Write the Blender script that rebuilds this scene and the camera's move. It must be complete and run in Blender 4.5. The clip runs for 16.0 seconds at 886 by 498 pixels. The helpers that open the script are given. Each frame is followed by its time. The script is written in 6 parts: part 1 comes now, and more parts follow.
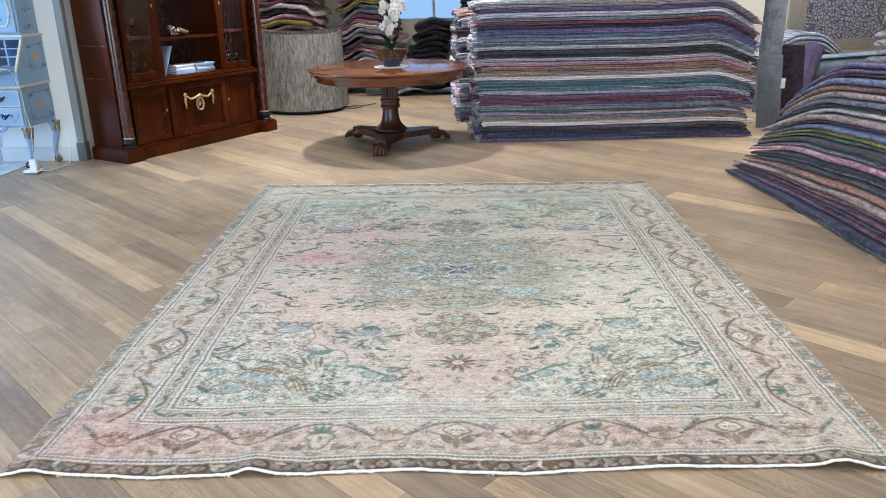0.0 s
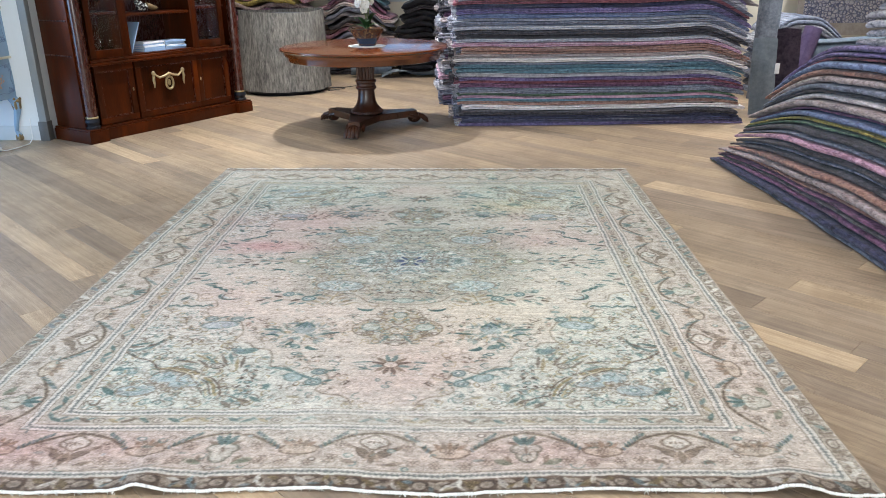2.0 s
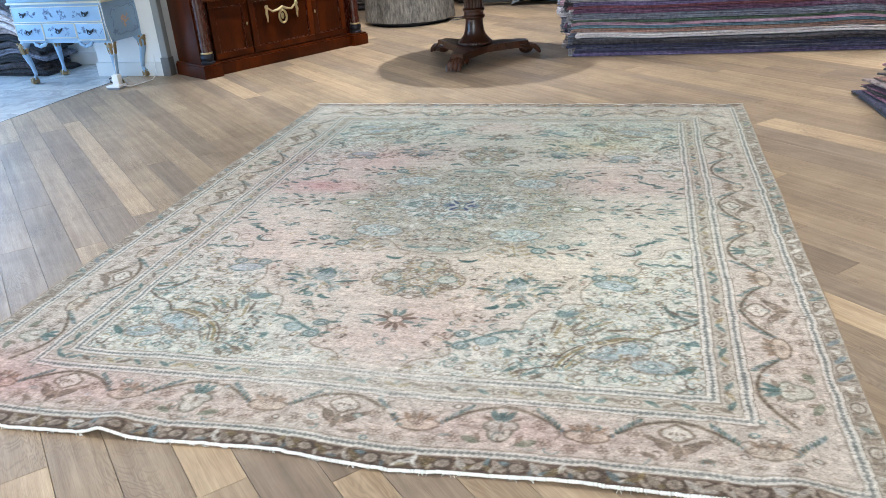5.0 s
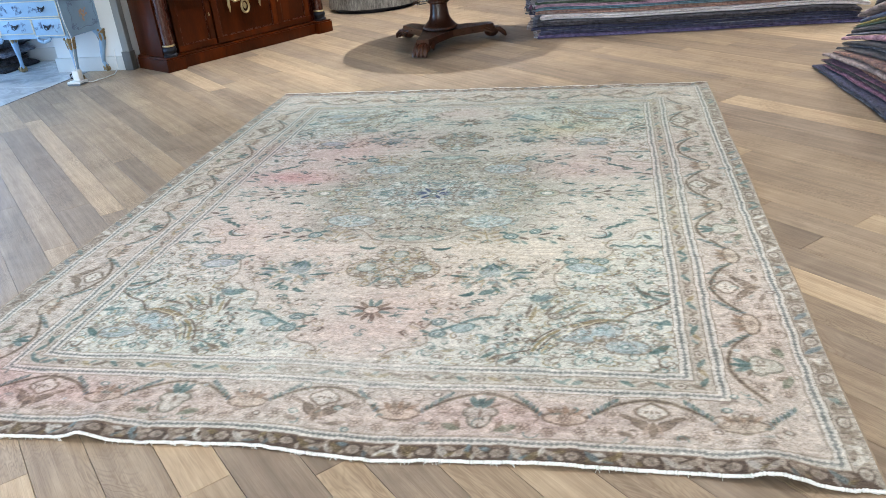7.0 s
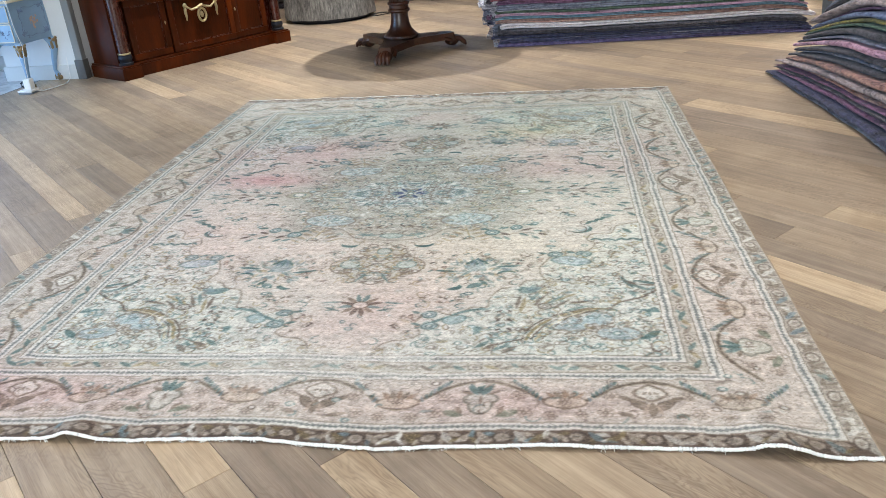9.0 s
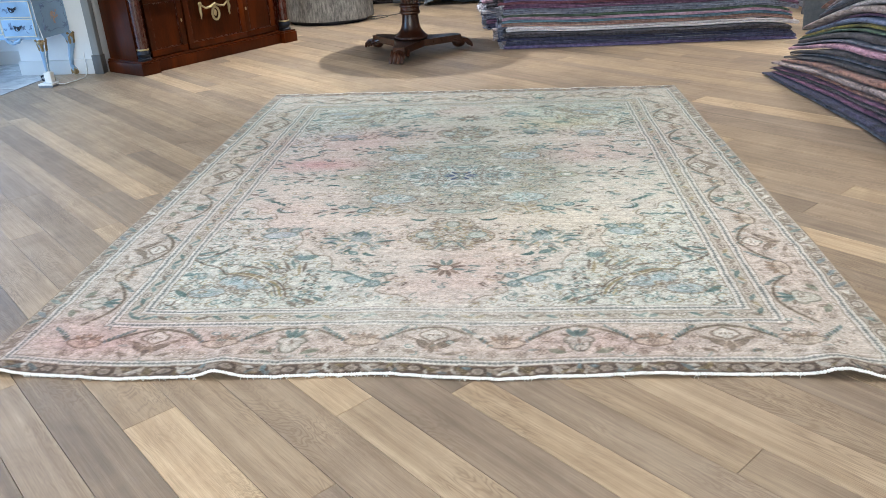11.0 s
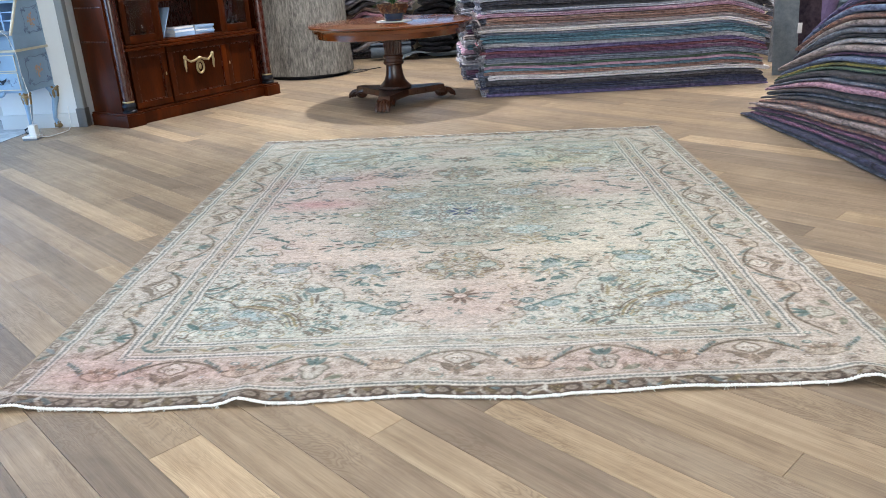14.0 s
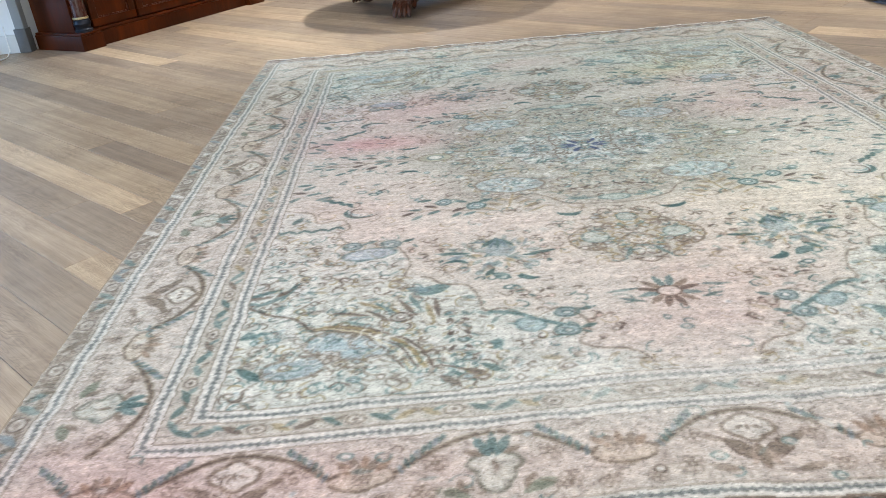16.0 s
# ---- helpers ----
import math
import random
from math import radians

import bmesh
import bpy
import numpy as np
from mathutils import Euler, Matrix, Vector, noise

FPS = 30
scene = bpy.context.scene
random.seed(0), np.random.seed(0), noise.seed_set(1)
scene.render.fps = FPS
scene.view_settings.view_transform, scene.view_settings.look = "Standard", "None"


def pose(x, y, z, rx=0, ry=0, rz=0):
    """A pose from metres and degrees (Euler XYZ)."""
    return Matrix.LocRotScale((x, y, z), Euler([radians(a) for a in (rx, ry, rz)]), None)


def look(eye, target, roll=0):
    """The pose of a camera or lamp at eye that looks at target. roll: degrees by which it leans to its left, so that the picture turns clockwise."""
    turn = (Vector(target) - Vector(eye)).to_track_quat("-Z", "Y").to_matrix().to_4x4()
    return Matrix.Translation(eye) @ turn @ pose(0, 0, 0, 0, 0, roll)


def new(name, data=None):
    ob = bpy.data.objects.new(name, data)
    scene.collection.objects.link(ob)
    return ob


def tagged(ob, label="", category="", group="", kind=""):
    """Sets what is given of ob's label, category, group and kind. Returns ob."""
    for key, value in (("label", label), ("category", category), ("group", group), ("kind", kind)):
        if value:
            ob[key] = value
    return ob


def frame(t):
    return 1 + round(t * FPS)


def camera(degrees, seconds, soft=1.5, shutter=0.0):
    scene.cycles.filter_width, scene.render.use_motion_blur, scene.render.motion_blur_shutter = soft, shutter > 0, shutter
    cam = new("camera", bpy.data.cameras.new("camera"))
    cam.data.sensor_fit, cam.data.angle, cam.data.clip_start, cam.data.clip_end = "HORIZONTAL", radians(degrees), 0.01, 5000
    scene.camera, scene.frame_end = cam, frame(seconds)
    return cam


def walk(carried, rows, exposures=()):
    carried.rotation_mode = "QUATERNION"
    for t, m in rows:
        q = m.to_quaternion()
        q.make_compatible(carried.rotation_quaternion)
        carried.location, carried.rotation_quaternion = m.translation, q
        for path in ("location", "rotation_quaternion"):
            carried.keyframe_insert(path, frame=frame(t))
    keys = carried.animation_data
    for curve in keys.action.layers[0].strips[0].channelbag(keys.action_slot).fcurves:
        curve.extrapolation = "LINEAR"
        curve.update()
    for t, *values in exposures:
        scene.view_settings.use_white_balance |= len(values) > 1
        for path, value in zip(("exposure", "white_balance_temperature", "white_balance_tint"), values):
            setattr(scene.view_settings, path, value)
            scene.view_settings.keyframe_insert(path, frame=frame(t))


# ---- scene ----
cam = camera(60.3, 16.0, soft=0.5)
PATH = [
    (0, (1.738, -1.806, 1.494), (1.631, 0.08, 0.837), -1.3),
    (0.5, (1.775, -1.786, 1.477), (1.671, 0.101, 0.822), -1.4),
    (1, (1.846, -1.781, 1.455), (1.747, 0.105, 0.795), -1.4),
    (1.5, (1.916, -1.727, 1.443), (1.819, 0.154, 0.77), -1.1),
    (2, (1.997, -1.531, 1.429), (1.877, 0.341, 0.735), -0.7),
    (2.5, (2.104, -1.332, 1.437), (1.949, 0.528, 0.719), -0.1),
    (3, (2.304, -1.212, 1.405), (1.998, 0.621, 0.668), 0.5),
    (3.5, (2.451, -1.157, 1.409), (2.039, 0.648, 0.652), -0.3),
    (4, (2.491, -1.176, 1.391), (2.007, 0.599, 0.606), -1.9),
    (4.5, (2.508, -1.183, 1.372), (1.974, 0.565, 0.56), -3.4),
    (4.7, (2.51, -1.187, 1.37), (1.966, 0.553, 0.547), -3.9),
    (7, (2.514, -1.196, 1.394), (2.045, 0.537, 0.511), -5.4),
    (7.5, (2.508, -1.198, 1.394), (2.049, 0.541, 0.518), -5.5),
    (8, (2.5, -1.195, 1.385), (2.059, 0.552, 0.516), -5.6),
    (8.2, (2.494, -1.189, 1.374), (2.068, 0.562, 0.508), -5.4),
    (10.3, (2.097, -1.549, 1.304), (1.862, 0.251, 0.463), -3.6),
    (10.5, (2.066, -1.591, 1.312), (1.825, 0.207, 0.469), -3.6),
    (11, (1.964, -1.661, 1.343), (1.734, 0.14, 0.504), -2.9),
    (11.5, (1.88, -1.717, 1.347), (1.675, 0.097, 0.528), -2.1),
    (12, (1.822, -1.72, 1.339), (1.635, 0.108, 0.549), -1.9),
    (12.5, (1.806, -1.717, 1.341), (1.63, 0.128, 0.589), -1.9),
    (13, (1.814, -1.725, 1.327), (1.639, 0.143, 0.634), -2.4),
    (13.5, (1.815, -1.751, 1.278), (1.659, 0.15, 0.679), -1.8),
    (14, (1.791, -1.727, 1.243), (1.642, 0.139, 0.541), -3.2),
    (14.5, (1.761, -1.56, 1.197), (1.627, 0.261, 0.381), -5.2),
    (15, (1.662, -1.229, 1.154), (1.524, 0.57, 0.292), -6.6),
    (15.5, (1.444, -0.973, 1.092), (1.295, 0.837, 0.253), -6.3),
    (16, (1.155, -0.602, 0.996), (1.077, 1.18, 0.091), -5.4),
]
walk(cam, [(t, look(eye, target, roll)) for t, eye, target, roll in PATH])

# ---- light ----
world = bpy.data.worlds.new("sky")
scene.world = world
world.use_nodes = True
sky = world.node_tree.nodes.new("ShaderNodeTexSky")
sky.sky_type, sky.sun_disc, sky.sun_elevation, sky.sun_rotation = "NISHITA", False, radians(38), radians(250)
world.node_tree.links.new(sky.outputs[0], world.node_tree.nodes["Background"].inputs[0])
world.node_tree.nodes["Background"].inputs[1].default_value = 0.1


def area_lamp(name, m, sx, sy, watts, colour):
    data = bpy.data.lights.new(name, "AREA")
    data.shape, data.size, data.size_y, data.energy, data.color = "RECTANGLE", sx, sy, watts, colour
    ob = new(name, data)
    ob.matrix_world = m
    return ob


# ceiling height is assumed; light from overhead follows from the table's shadow
CEILING = 3.7
ROW_WATTS = {-1.6: 90, 0.85: 140, 3.3: 170, 5.75: 205, 8.2: 230, 6.27: 205, 7.0: 430}
SHARE = {(0.32, 6.27): 3.6, (0.85, 8.2): 0.6, (0.85, 3.3): 0.66, (3.1, 3.3): 1.25, (3.1, 5.75): 1.3, (5.35, 3.3): 1.15}
# last lamp, at (5.7, 7.0), is added only to brighten the alcove
SPOTS = [(x, y) for x in (-1.4, 0.85, 3.1, 5.35) for y in (-1.6, 0.85, 3.3, 5.75, 8.2) if (x, y) != (0.85, 5.75)] + [(0.32, 6.27)] + [(5.7, 7.0)]
for sx, sy in SPOTS:
    data = bpy.data.lights.new("downlight", "SPOT")
    data.energy, data.color, data.shadow_soft_size, data.spot_size, data.spot_blend = ROW_WATTS[sy] * SHARE.get((sx, sy), 0.75 if sx < -1 else 1.0), (0.955, 0.98, 1.0), 0.10, radians(88), 0.6
    new("downlight", data).location = (sx, sy, CEILING - 0.05)
# daylight through the shop window beside the desk, taken from the desk's blue cast
area_lamp("window_daylight", pose(-4.72, 3.05, 1.55, 0, -90, 0), 2.6, 4.6, 218, (0.26, 0.56, 1.0))
# broad fill lamp behind the viewer, added to brighten upright faces
area_lamp("front_daylight", pose(1.2, -4.22, 1.7, 90, 0, 0), 5.0, 2.4, 250, (0.88, 0.955, 1.0))

# ---- materials ----
def srgb(r, g, b):
    return tuple(((c / 255 + 0.055) / 1.055) ** 2.4 if c > 10 else c / 255 / 12.92 for c in (r, g, b)) + (1.0,)


class Nodes:
    """A node material with short hands for its nodes."""

    def __init__(self, name, rough=0.5, metal=0.0, spec=0.5):
        self.m = bpy.data.materials.new(name)
        self.m.use_nodes = True
        self.t = self.m.node_tree
        self.b = self.t.nodes["Principled BSDF"]
        self.b.inputs["Roughness"].default_value = rough
        self.b.inputs["Metallic"].default_value = metal
        self.b.inputs["Specular IOR Level"].default_value = spec

    def n(self, kind, **inputs):
        node = self.t.nodes.new("ShaderNode" + kind)
        for k, v in inputs.items():
            self.put(node.inputs[k.replace("_", " ")], v)
        return node

    def put(self, socket, v):
        if isinstance(v, bpy.types.NodeSocket):
            self.t.links.new(v, socket)
        else:
            socket.default_value = v

    def coords(self, kind="Object", scale=(1, 1, 1), rot=(0, 0, 0)):
        c = self.n("TexCoord").outputs[kind]
        mp = self.n("Mapping", Vector=c)
        mp.inputs["Scale"].default_value = scale
        mp.inputs["Rotation"].default_value = rot
        return mp.outputs[0]

    def noise(self, vec, scale, detail=4.0, rough=0.55, distort=0.0):
        node = self.n("TexNoise", Vector=vec, Scale=scale, Detail=detail, Roughness=rough, Distortion=distort)
        return node.outputs[0]

    def ramp(self, fac, *stops):
        node = self.n("ValToRGB", Fac=fac)
        e = node.color_ramp.elements
        while len(e) < len(stops):
            e.new(0.5)
        for el, (p, c) in zip(e, stops):
            el.position, el.color = p, c
        return node.outputs[0]

    def mix(self, fac, a, b, blend="MIX"):
        node = self.n("MixRGB", Fac=fac, Color1=a, Color2=b)
        node.blend_type = blend
        return node.outputs[0]

    def math(self, op, a, b=0.0):
        node = self.n("Math")
        node.operation = op
        self.put(node.inputs[0], a)
        self.put(node.inputs[1], b)
        return node.outputs[0]

    def bump(self, height, strength=0.3, dist=0.01):
        node = self.n("Bump", Height=height, Strength=strength, Distance=dist)
        self.put(self.b.inputs["Normal"], node.outputs[0])

    def base(self, c):
        self.put(self.b.inputs["Base Color"], c)
        return self

    def rough(self, v):
        self.put(self.b.inputs["Roughness"], v)


def wood_material(name, dark, mid, light, rough=0.3, scale=(1, 1, 9), coat=0.0, spec=0.5):
    k = Nodes(name, rough, spec=spec)
    v = k.coords("Object", scale)
    info = k.n("ObjectInfo").outputs["Random"]
    shift = k.n("VectorMath", )
    shift.operation = "ADD"
    k.put(shift.inputs[0], v)
    comb = k.n("CombineXYZ", X=k.math("MULTIPLY", info, 37.0), Y=k.math("MULTIPLY", info, 11.0), Z=0.0)
    k.put(shift.inputs[1], comb.outputs[0])
    big = k.noise(shift.outputs[0], 1.4, 4, 0.55, 0.6)
    fine = k.noise(shift.outputs[0], 34, 2, 0.5)
    c = k.ramp(big, (0.25, dark), (0.52, mid), (0.8, light))
    c = k.mix(0.16, c, k.ramp(fine, (0.3, dark), (0.7, light)))
    k.base(c)
    k.rough(k.ramp(fine, (0.2, (rough - 0.06,) * 3 + (1,)), (0.8, (rough + 0.1,) * 3 + (1,))))
    k.bump(fine, 0.08, 0.003)
    k.b.inputs["Coat Weight"].default_value = coat
    k.b.inputs["Coat Roughness"].default_value = 0.12
    return k.m


def oak_floor_material():
    """Oiled oak boards: every board its own tone, long grain along local x, knots, and streaks of grain and painted
    glare.
    """
    k = Nodes("oak_boards", 0.42, spec=0.4)
    info = k.n("ObjectInfo").outputs["Random"]
    isl = k.n("NewGeometry").outputs["Random Per Island"]
    who = k.math("FRACT", k.math("ADD", k.math("MULTIPLY", info, 7.31), k.math("MULTIPLY", isl, 3.17)))
    v = k.coords("Object", (1, 1, 1))
    shift = k.n("VectorMath")
    shift.operation = "ADD"
    k.put(shift.inputs[0], v)
    k.put(shift.inputs[1], k.n("CombineXYZ", X=k.math("MULTIPLY", who, 53.0), Y=k.math("MULTIPLY", who, 91.0), Z=0.0).outputs[0])
    st = k.n("Mapping", Vector=shift.outputs[0])
    st.inputs["Scale"].default_value = (1.3, 7.0, 1)
    fine = k.n("Mapping", Vector=shift.outputs[0])
    fine.inputs["Scale"].default_value = (9, 420, 1)
    wave = k.n("TexWave", Vector=st.outputs[0], Scale=3.2, Distortion=16.0, Detail=4.0)
    wave.wave_type, wave.bands_direction = "BANDS", "Y"
    big = k.noise(st.outputs[0], 0.9, 4, 0.6, 0.8)
    pores = k.noise(fine.outputs[0], 1.0, 3, 0.6)
    tone = k.ramp(who, (0.0, srgb(112, 99, 88)), (0.16, srgb(168, 146, 121)), (0.32, srgb(121, 107, 96)), (0.46, srgb(146, 127, 107)), (0.6, srgb(176, 153, 124)), (0.74, srgb(133, 118, 105)), (0.9, srgb(194, 168, 137)), (1.0, srgb(140, 121, 102)))
    c = k.mix(0.24, tone, k.ramp(big, (0.3, srgb(126, 107, 88)), (0.7, srgb(190, 165, 135))))
    # long streaks: grain, and the floor's glare put into the colour
    long = k.n("Mapping", Vector=shift.outputs[0])
    long.inputs["Scale"].default_value = (1.1, 34.0, 1)
    streak = k.noise(long.outputs[0], 1.0, 4, 0.6, 0.4)
    c = k.mix(0.55, c, k.ramp(streak, (0.32, (0.26, 0.26, 0.26, 1)), (0.5, (0.5, 0.5, 0.5, 1)), (0.68, (0.78, 0.77, 0.75, 1))), "SOFT_LIGHT")
    rings = k.math("POWER", k.math("ABSOLUTE", k.math("SINE", k.math("MULTIPLY", big, 95.0))), 4.0)
    patchy = k.ramp(k.noise(shift.outputs[0], 2.4, 2, 0.5), (0.42, (0, 0, 0, 1)), (0.62, (1, 1, 1, 1)))
    c = k.mix(k.math("MULTIPLY", k.math("MULTIPLY", rings, patchy), 0.45), c, srgb(104, 83, 64))
    c = k.mix(k.math("MULTIPLY", wave.outputs[1], 0.10), c, srgb(112, 92, 72))
    c = k.mix(k.math("MULTIPLY", k.ramp(pores, (0.45, (0, 0, 0, 1)), (0.72, (1, 1, 1, 1))), 0.30), c, srgb(98, 79, 62))
    cloud = k.noise(shift.outputs[0], 3.2, 5, 0.65, 0.8)
    c = k.mix(0.5, c, k.ramp(cloud, (0.3, (0.3, 0.3, 0.31, 1)), (0.7, (0.72, 0.71, 0.69, 1))), "SOFT_LIGHT")
    spots = k.ramp(k.noise(shift.outputs[0], 1.6, 3, 0.6, 0.5), (0.6, (0, 0, 0, 1)), (0.74, (1, 1, 1, 1)))
    c = k.mix(k.math("MULTIPLY", spots, 0.16), c, srgb(198, 170, 130))
    k.base(c)
    k.rough(k.ramp(pores, (0.3, (0.36,) * 3 + (1,)), (0.8, (0.52,) * 3 + (1,))))
    k.bump(pores, 0.12, 0.002)
    return k.m


def cloth_material(name, stops, scale=9.0, stretch=(0.25, 0.25, 30.0), rough=0.95, threads=0.75):
    """Pile of a folded rug: patches of its own colours in bands, with a nap."""
    k = Nodes(name, rough, spec=0.15)
    info = k.n("ObjectInfo").outputs["Random"]
    v = k.coords("Object", (1, 1, 1))
    shift = k.n("VectorMath")
    shift.operation = "ADD"
    k.put(shift.inputs[0], v)
    k.put(shift.inputs[1], k.n("CombineXYZ", X=k.math("MULTIPLY", info, 41.0), Y=k.math("MULTIPLY", info, 17.0), Z=k.math("MULTIPLY", info, 29.0)).outputs[0])
    st = k.n("Mapping", Vector=shift.outputs[0])
    st.inputs["Scale"].default_value = stretch
    band = k.noise(st.outputs[0], 3.0, 5, 0.65, 0.3)
    speck = k.noise(shift.outputs[0], 34, 3, 0.7)
    c = k.ramp(band, *stops)
    th = k.n("Mapping", Vector=shift.outputs[0])
    th.inputs["Scale"].default_value = (0.7, 0.7, 150.0)
    thread = k.noise(th.outputs[0], 1.0, 3, 0.7, 0.15)
    c = k.mix(threads, c, k.ramp(thread, (0.34, (0.06, 0.06, 0.07, 1)), (0.5, (0.5, 0.5, 0.5, 1)), (0.66, (0.95, 0.95, 0.94, 1))), "OVERLAY")
    c = k.mix(0.7, c, k.ramp(speck, (0.32, (0.1, 0.1, 0.11, 1)), (0.62, (0.85, 0.85, 0.85, 1))), "SOFT_LIGHT")
    k.base(c)
    nap = k.noise(shift.outputs[0], 220, 2, 0.6)
    k.bump(k.math("ADD", nap, k.math("MULTIPLY", speck, 1.5)), 0.55, 0.006)
    k.b.inputs["Sheen Weight"].default_value = 0.15
    return k.m


def pile_material(name, dark, light, scale=30.0):
    """Cut pile seen flat on: mottled evenly, with a faint figure."""
    k = Nodes(name, 0.95, spec=0.12)
    v = k.coords("Object")
    c = k.ramp(k.noise(v, scale, 4, 0.7), (0.34, dark), (0.64, light))
    c = k.mix(0.5, c, k.ramp(k.noise(v, 6, 4, 0.6, 1.0), (0.35, dark), (0.65, light)))
    k.base(c)
    k.bump(k.noise(v, 200, 2), 0.45, 0.004)
    return k.m


def plain_material(name, c, rough=0.5, metal=0.0, var=0.12, scale=6.0, bump=0.1):
    k = Nodes(name, rough, metal)
    v = k.coords("Object")
    n1 = k.noise(v, scale, 4, 0.6)
    n2 = k.noise(v, scale * 12, 3, 0.6)
    lo = tuple(x * (1 - var) for x in c[:3]) + (1,)
    hi = tuple(min(1, x * (1 + var)) for x in c[:3]) + (1,)
    k.base(k.mix(0.35, k.ramp(n1, (0.3, lo), (0.7, hi)), k.ramp(n2, (0.3, lo), (0.7, hi))))
    k.rough(k.ramp(n1, (0.3, (max(0.03, rough - 0.06),) * 3 + (1,)), (0.7, (min(1, rough + 0.08),) * 3 + (1,))))
    k.bump(n2, bump, 0.002)
    return k.m


OAK = oak_floor_material()
GAP = plain_material("joint_dark", srgb(104, 86, 66), 0.9)
MAHOGANY = wood_material("mahogany", srgb(32, 10, 1), srgb(60, 22, 3), srgb(102, 42, 6), 0.36, (3, 3, 0.6), 0.06, 0.14)
MAHOGANY_DARK = wood_material("mahogany_dark", srgb(54, 22, 15), srgb(66, 28, 18), srgb(78, 34, 22), 0.25, (2, 2, 0.5), 0.3)
TABLE_WOOD = wood_material("table_wood", srgb(66, 30, 10), srgb(102, 50, 18), srgb(134, 72, 30), 0.16, (0.8, 5, 3), 0.5)
PEDESTAL_WOOD = wood_material("pedestal_wood", srgb(38, 19, 12), srgb(62, 32, 18), srgb(88, 48, 27), 0.3, (4, 4, 0.8), 0.2)
BRASS = plain_material("worn_brass", srgb(178, 160, 122), 0.45, 0.7, 0.25, 40)
GILT = plain_material("old_gilt", srgb(146, 124, 90), 0.45, 0.55, 0.3, 30)
BLACK_METAL = plain_material("black_metal", srgb(38, 40, 48), 0.4, 0.7)
WALL_PAINT = plain_material("wall_paint", srgb(226, 230, 232), 0.75, 0, 0.03, 2.0, 0.06)
WALL_CREAM = plain_material("wall_cream", srgb(222, 214, 196), 0.75, 0, 0.03, 2.0, 0.06)
CEILING_PAINT = plain_material("ceiling_paint", srgb(226, 224, 218), 0.85, 0, 0.02, 2.0, 0.04)
SKIRTING = plain_material("skirting_paint", srgb(206, 208, 208), 0.5, 0, 0.04)
GREY_PAINT = plain_material("grey_paint", srgb(140, 146, 150), 0.5, 0, 0.06)
STONE = plain_material("dark_stone", srgb(92, 92, 92), 0.35, 0, 0.2, 14)
DESK_PAINT = plain_material("powder_blue_paint", srgb(138, 168, 196), 0.42, 0, 0.08, 9)
DESK_TRIM = plain_material("cream_trim_paint", srgb(204, 198, 178), 0.45, 0, 0.12, 20)
DESK_LINE = plain_material("painted_scroll", srgb(112, 132, 164), 0.5, 0, 0.2, 60)
DESK_ROSE = plain_material("painted_flowers", srgb(190, 160, 142), 0.55, 0, 0.25, 60)
PAPER = plain_material("paper", srgb(232, 234, 238), 0.7, 0, 0.03, 8)
# cover paper made bluer, for the blue daylight that falls into the bookcase
BLUE_LIT_PAPER = plain_material("blue_lit_cover", srgb(150, 178, 212), 0.5, 0, 0.06, 8)
WHITE_PLASTIC = plain_material("white_plastic", srgb(234, 234, 232), 0.3, 0, 0.02, 10, 0.02)
GREY_PLASTIC = plain_material("grey_plastic", srgb(120, 128, 138), 0.4, 0, 0.05)
BLACK_RUBBER = plain_material("black_cable", srgb(40, 36, 34), 0.5)
PETAL = plain_material("white_petals", srgb(236, 232, 226), 0.55, 0, 0.06, 25)
LEAF = plain_material("orchid_leaf", srgb(48, 84, 44), 0.35, 0, 0.25, 15)
STEM = plain_material("orchid_stem", srgb(92, 104, 56), 0.5, 0, 0.2, 30)
SOIL = plain_material("bark_soil", srgb(66, 46, 34), 0.95, 0, 0.4, 40, 0.8)
BOWL_BLUE = plain_material("bowl_glaze_blue", srgb(34, 42, 66), 0.15, 0, 0.3, 20)

# ---- building ----
def mesh_of(bm, name, material, smooth=True):
    me = bpy.data.meshes.new(name)
    bm.normal_update()
    bm.to_mesh(me)
    bm.free()
    me.materials.append(material)
    if smooth:
        me.shade_smooth()
        me.set_sharp_from_angle(angle=radians(38))
    return me


def thing(name, bm, material, m=None, label="", category="", group="", kind="", smooth=True):
    ob = new(name, mesh_of(bm, name, material, smooth) if bm else None)
    if m is not None:
        ob.matrix_world = m
    return tagged(ob, label, category, group, kind)


def part(name, bm, material, parent, label="", m=None, smooth=True):
    ob = new(name, mesh_of(bm, name, material, smooth))
    ob.parent = parent
    if m is not None:
        ob.matrix_local = m
    return tagged(ob, label)


def box(x0, y0, z0, x1, y1, z1, bevel=0.0, bm=None, segments=2):
    bm = bm or bmesh.new()
    m = Matrix.Translation(((x0 + x1) / 2, (y0 + y1) / 2, (z0 + z1) / 2)) @ Matrix.Diagonal((x1 - x0, y1 - y0, z1 - z0, 1))
    made = bmesh.ops.create_cube(bm, size=1, matrix=m)["verts"]
    if bevel:
        edges = list({e for v in made for e in v.link_edges})
        bmesh.ops.bevel(bm, geom=edges, offset=bevel, segments=segments, affect="EDGES", profile=0.6)
    return bm


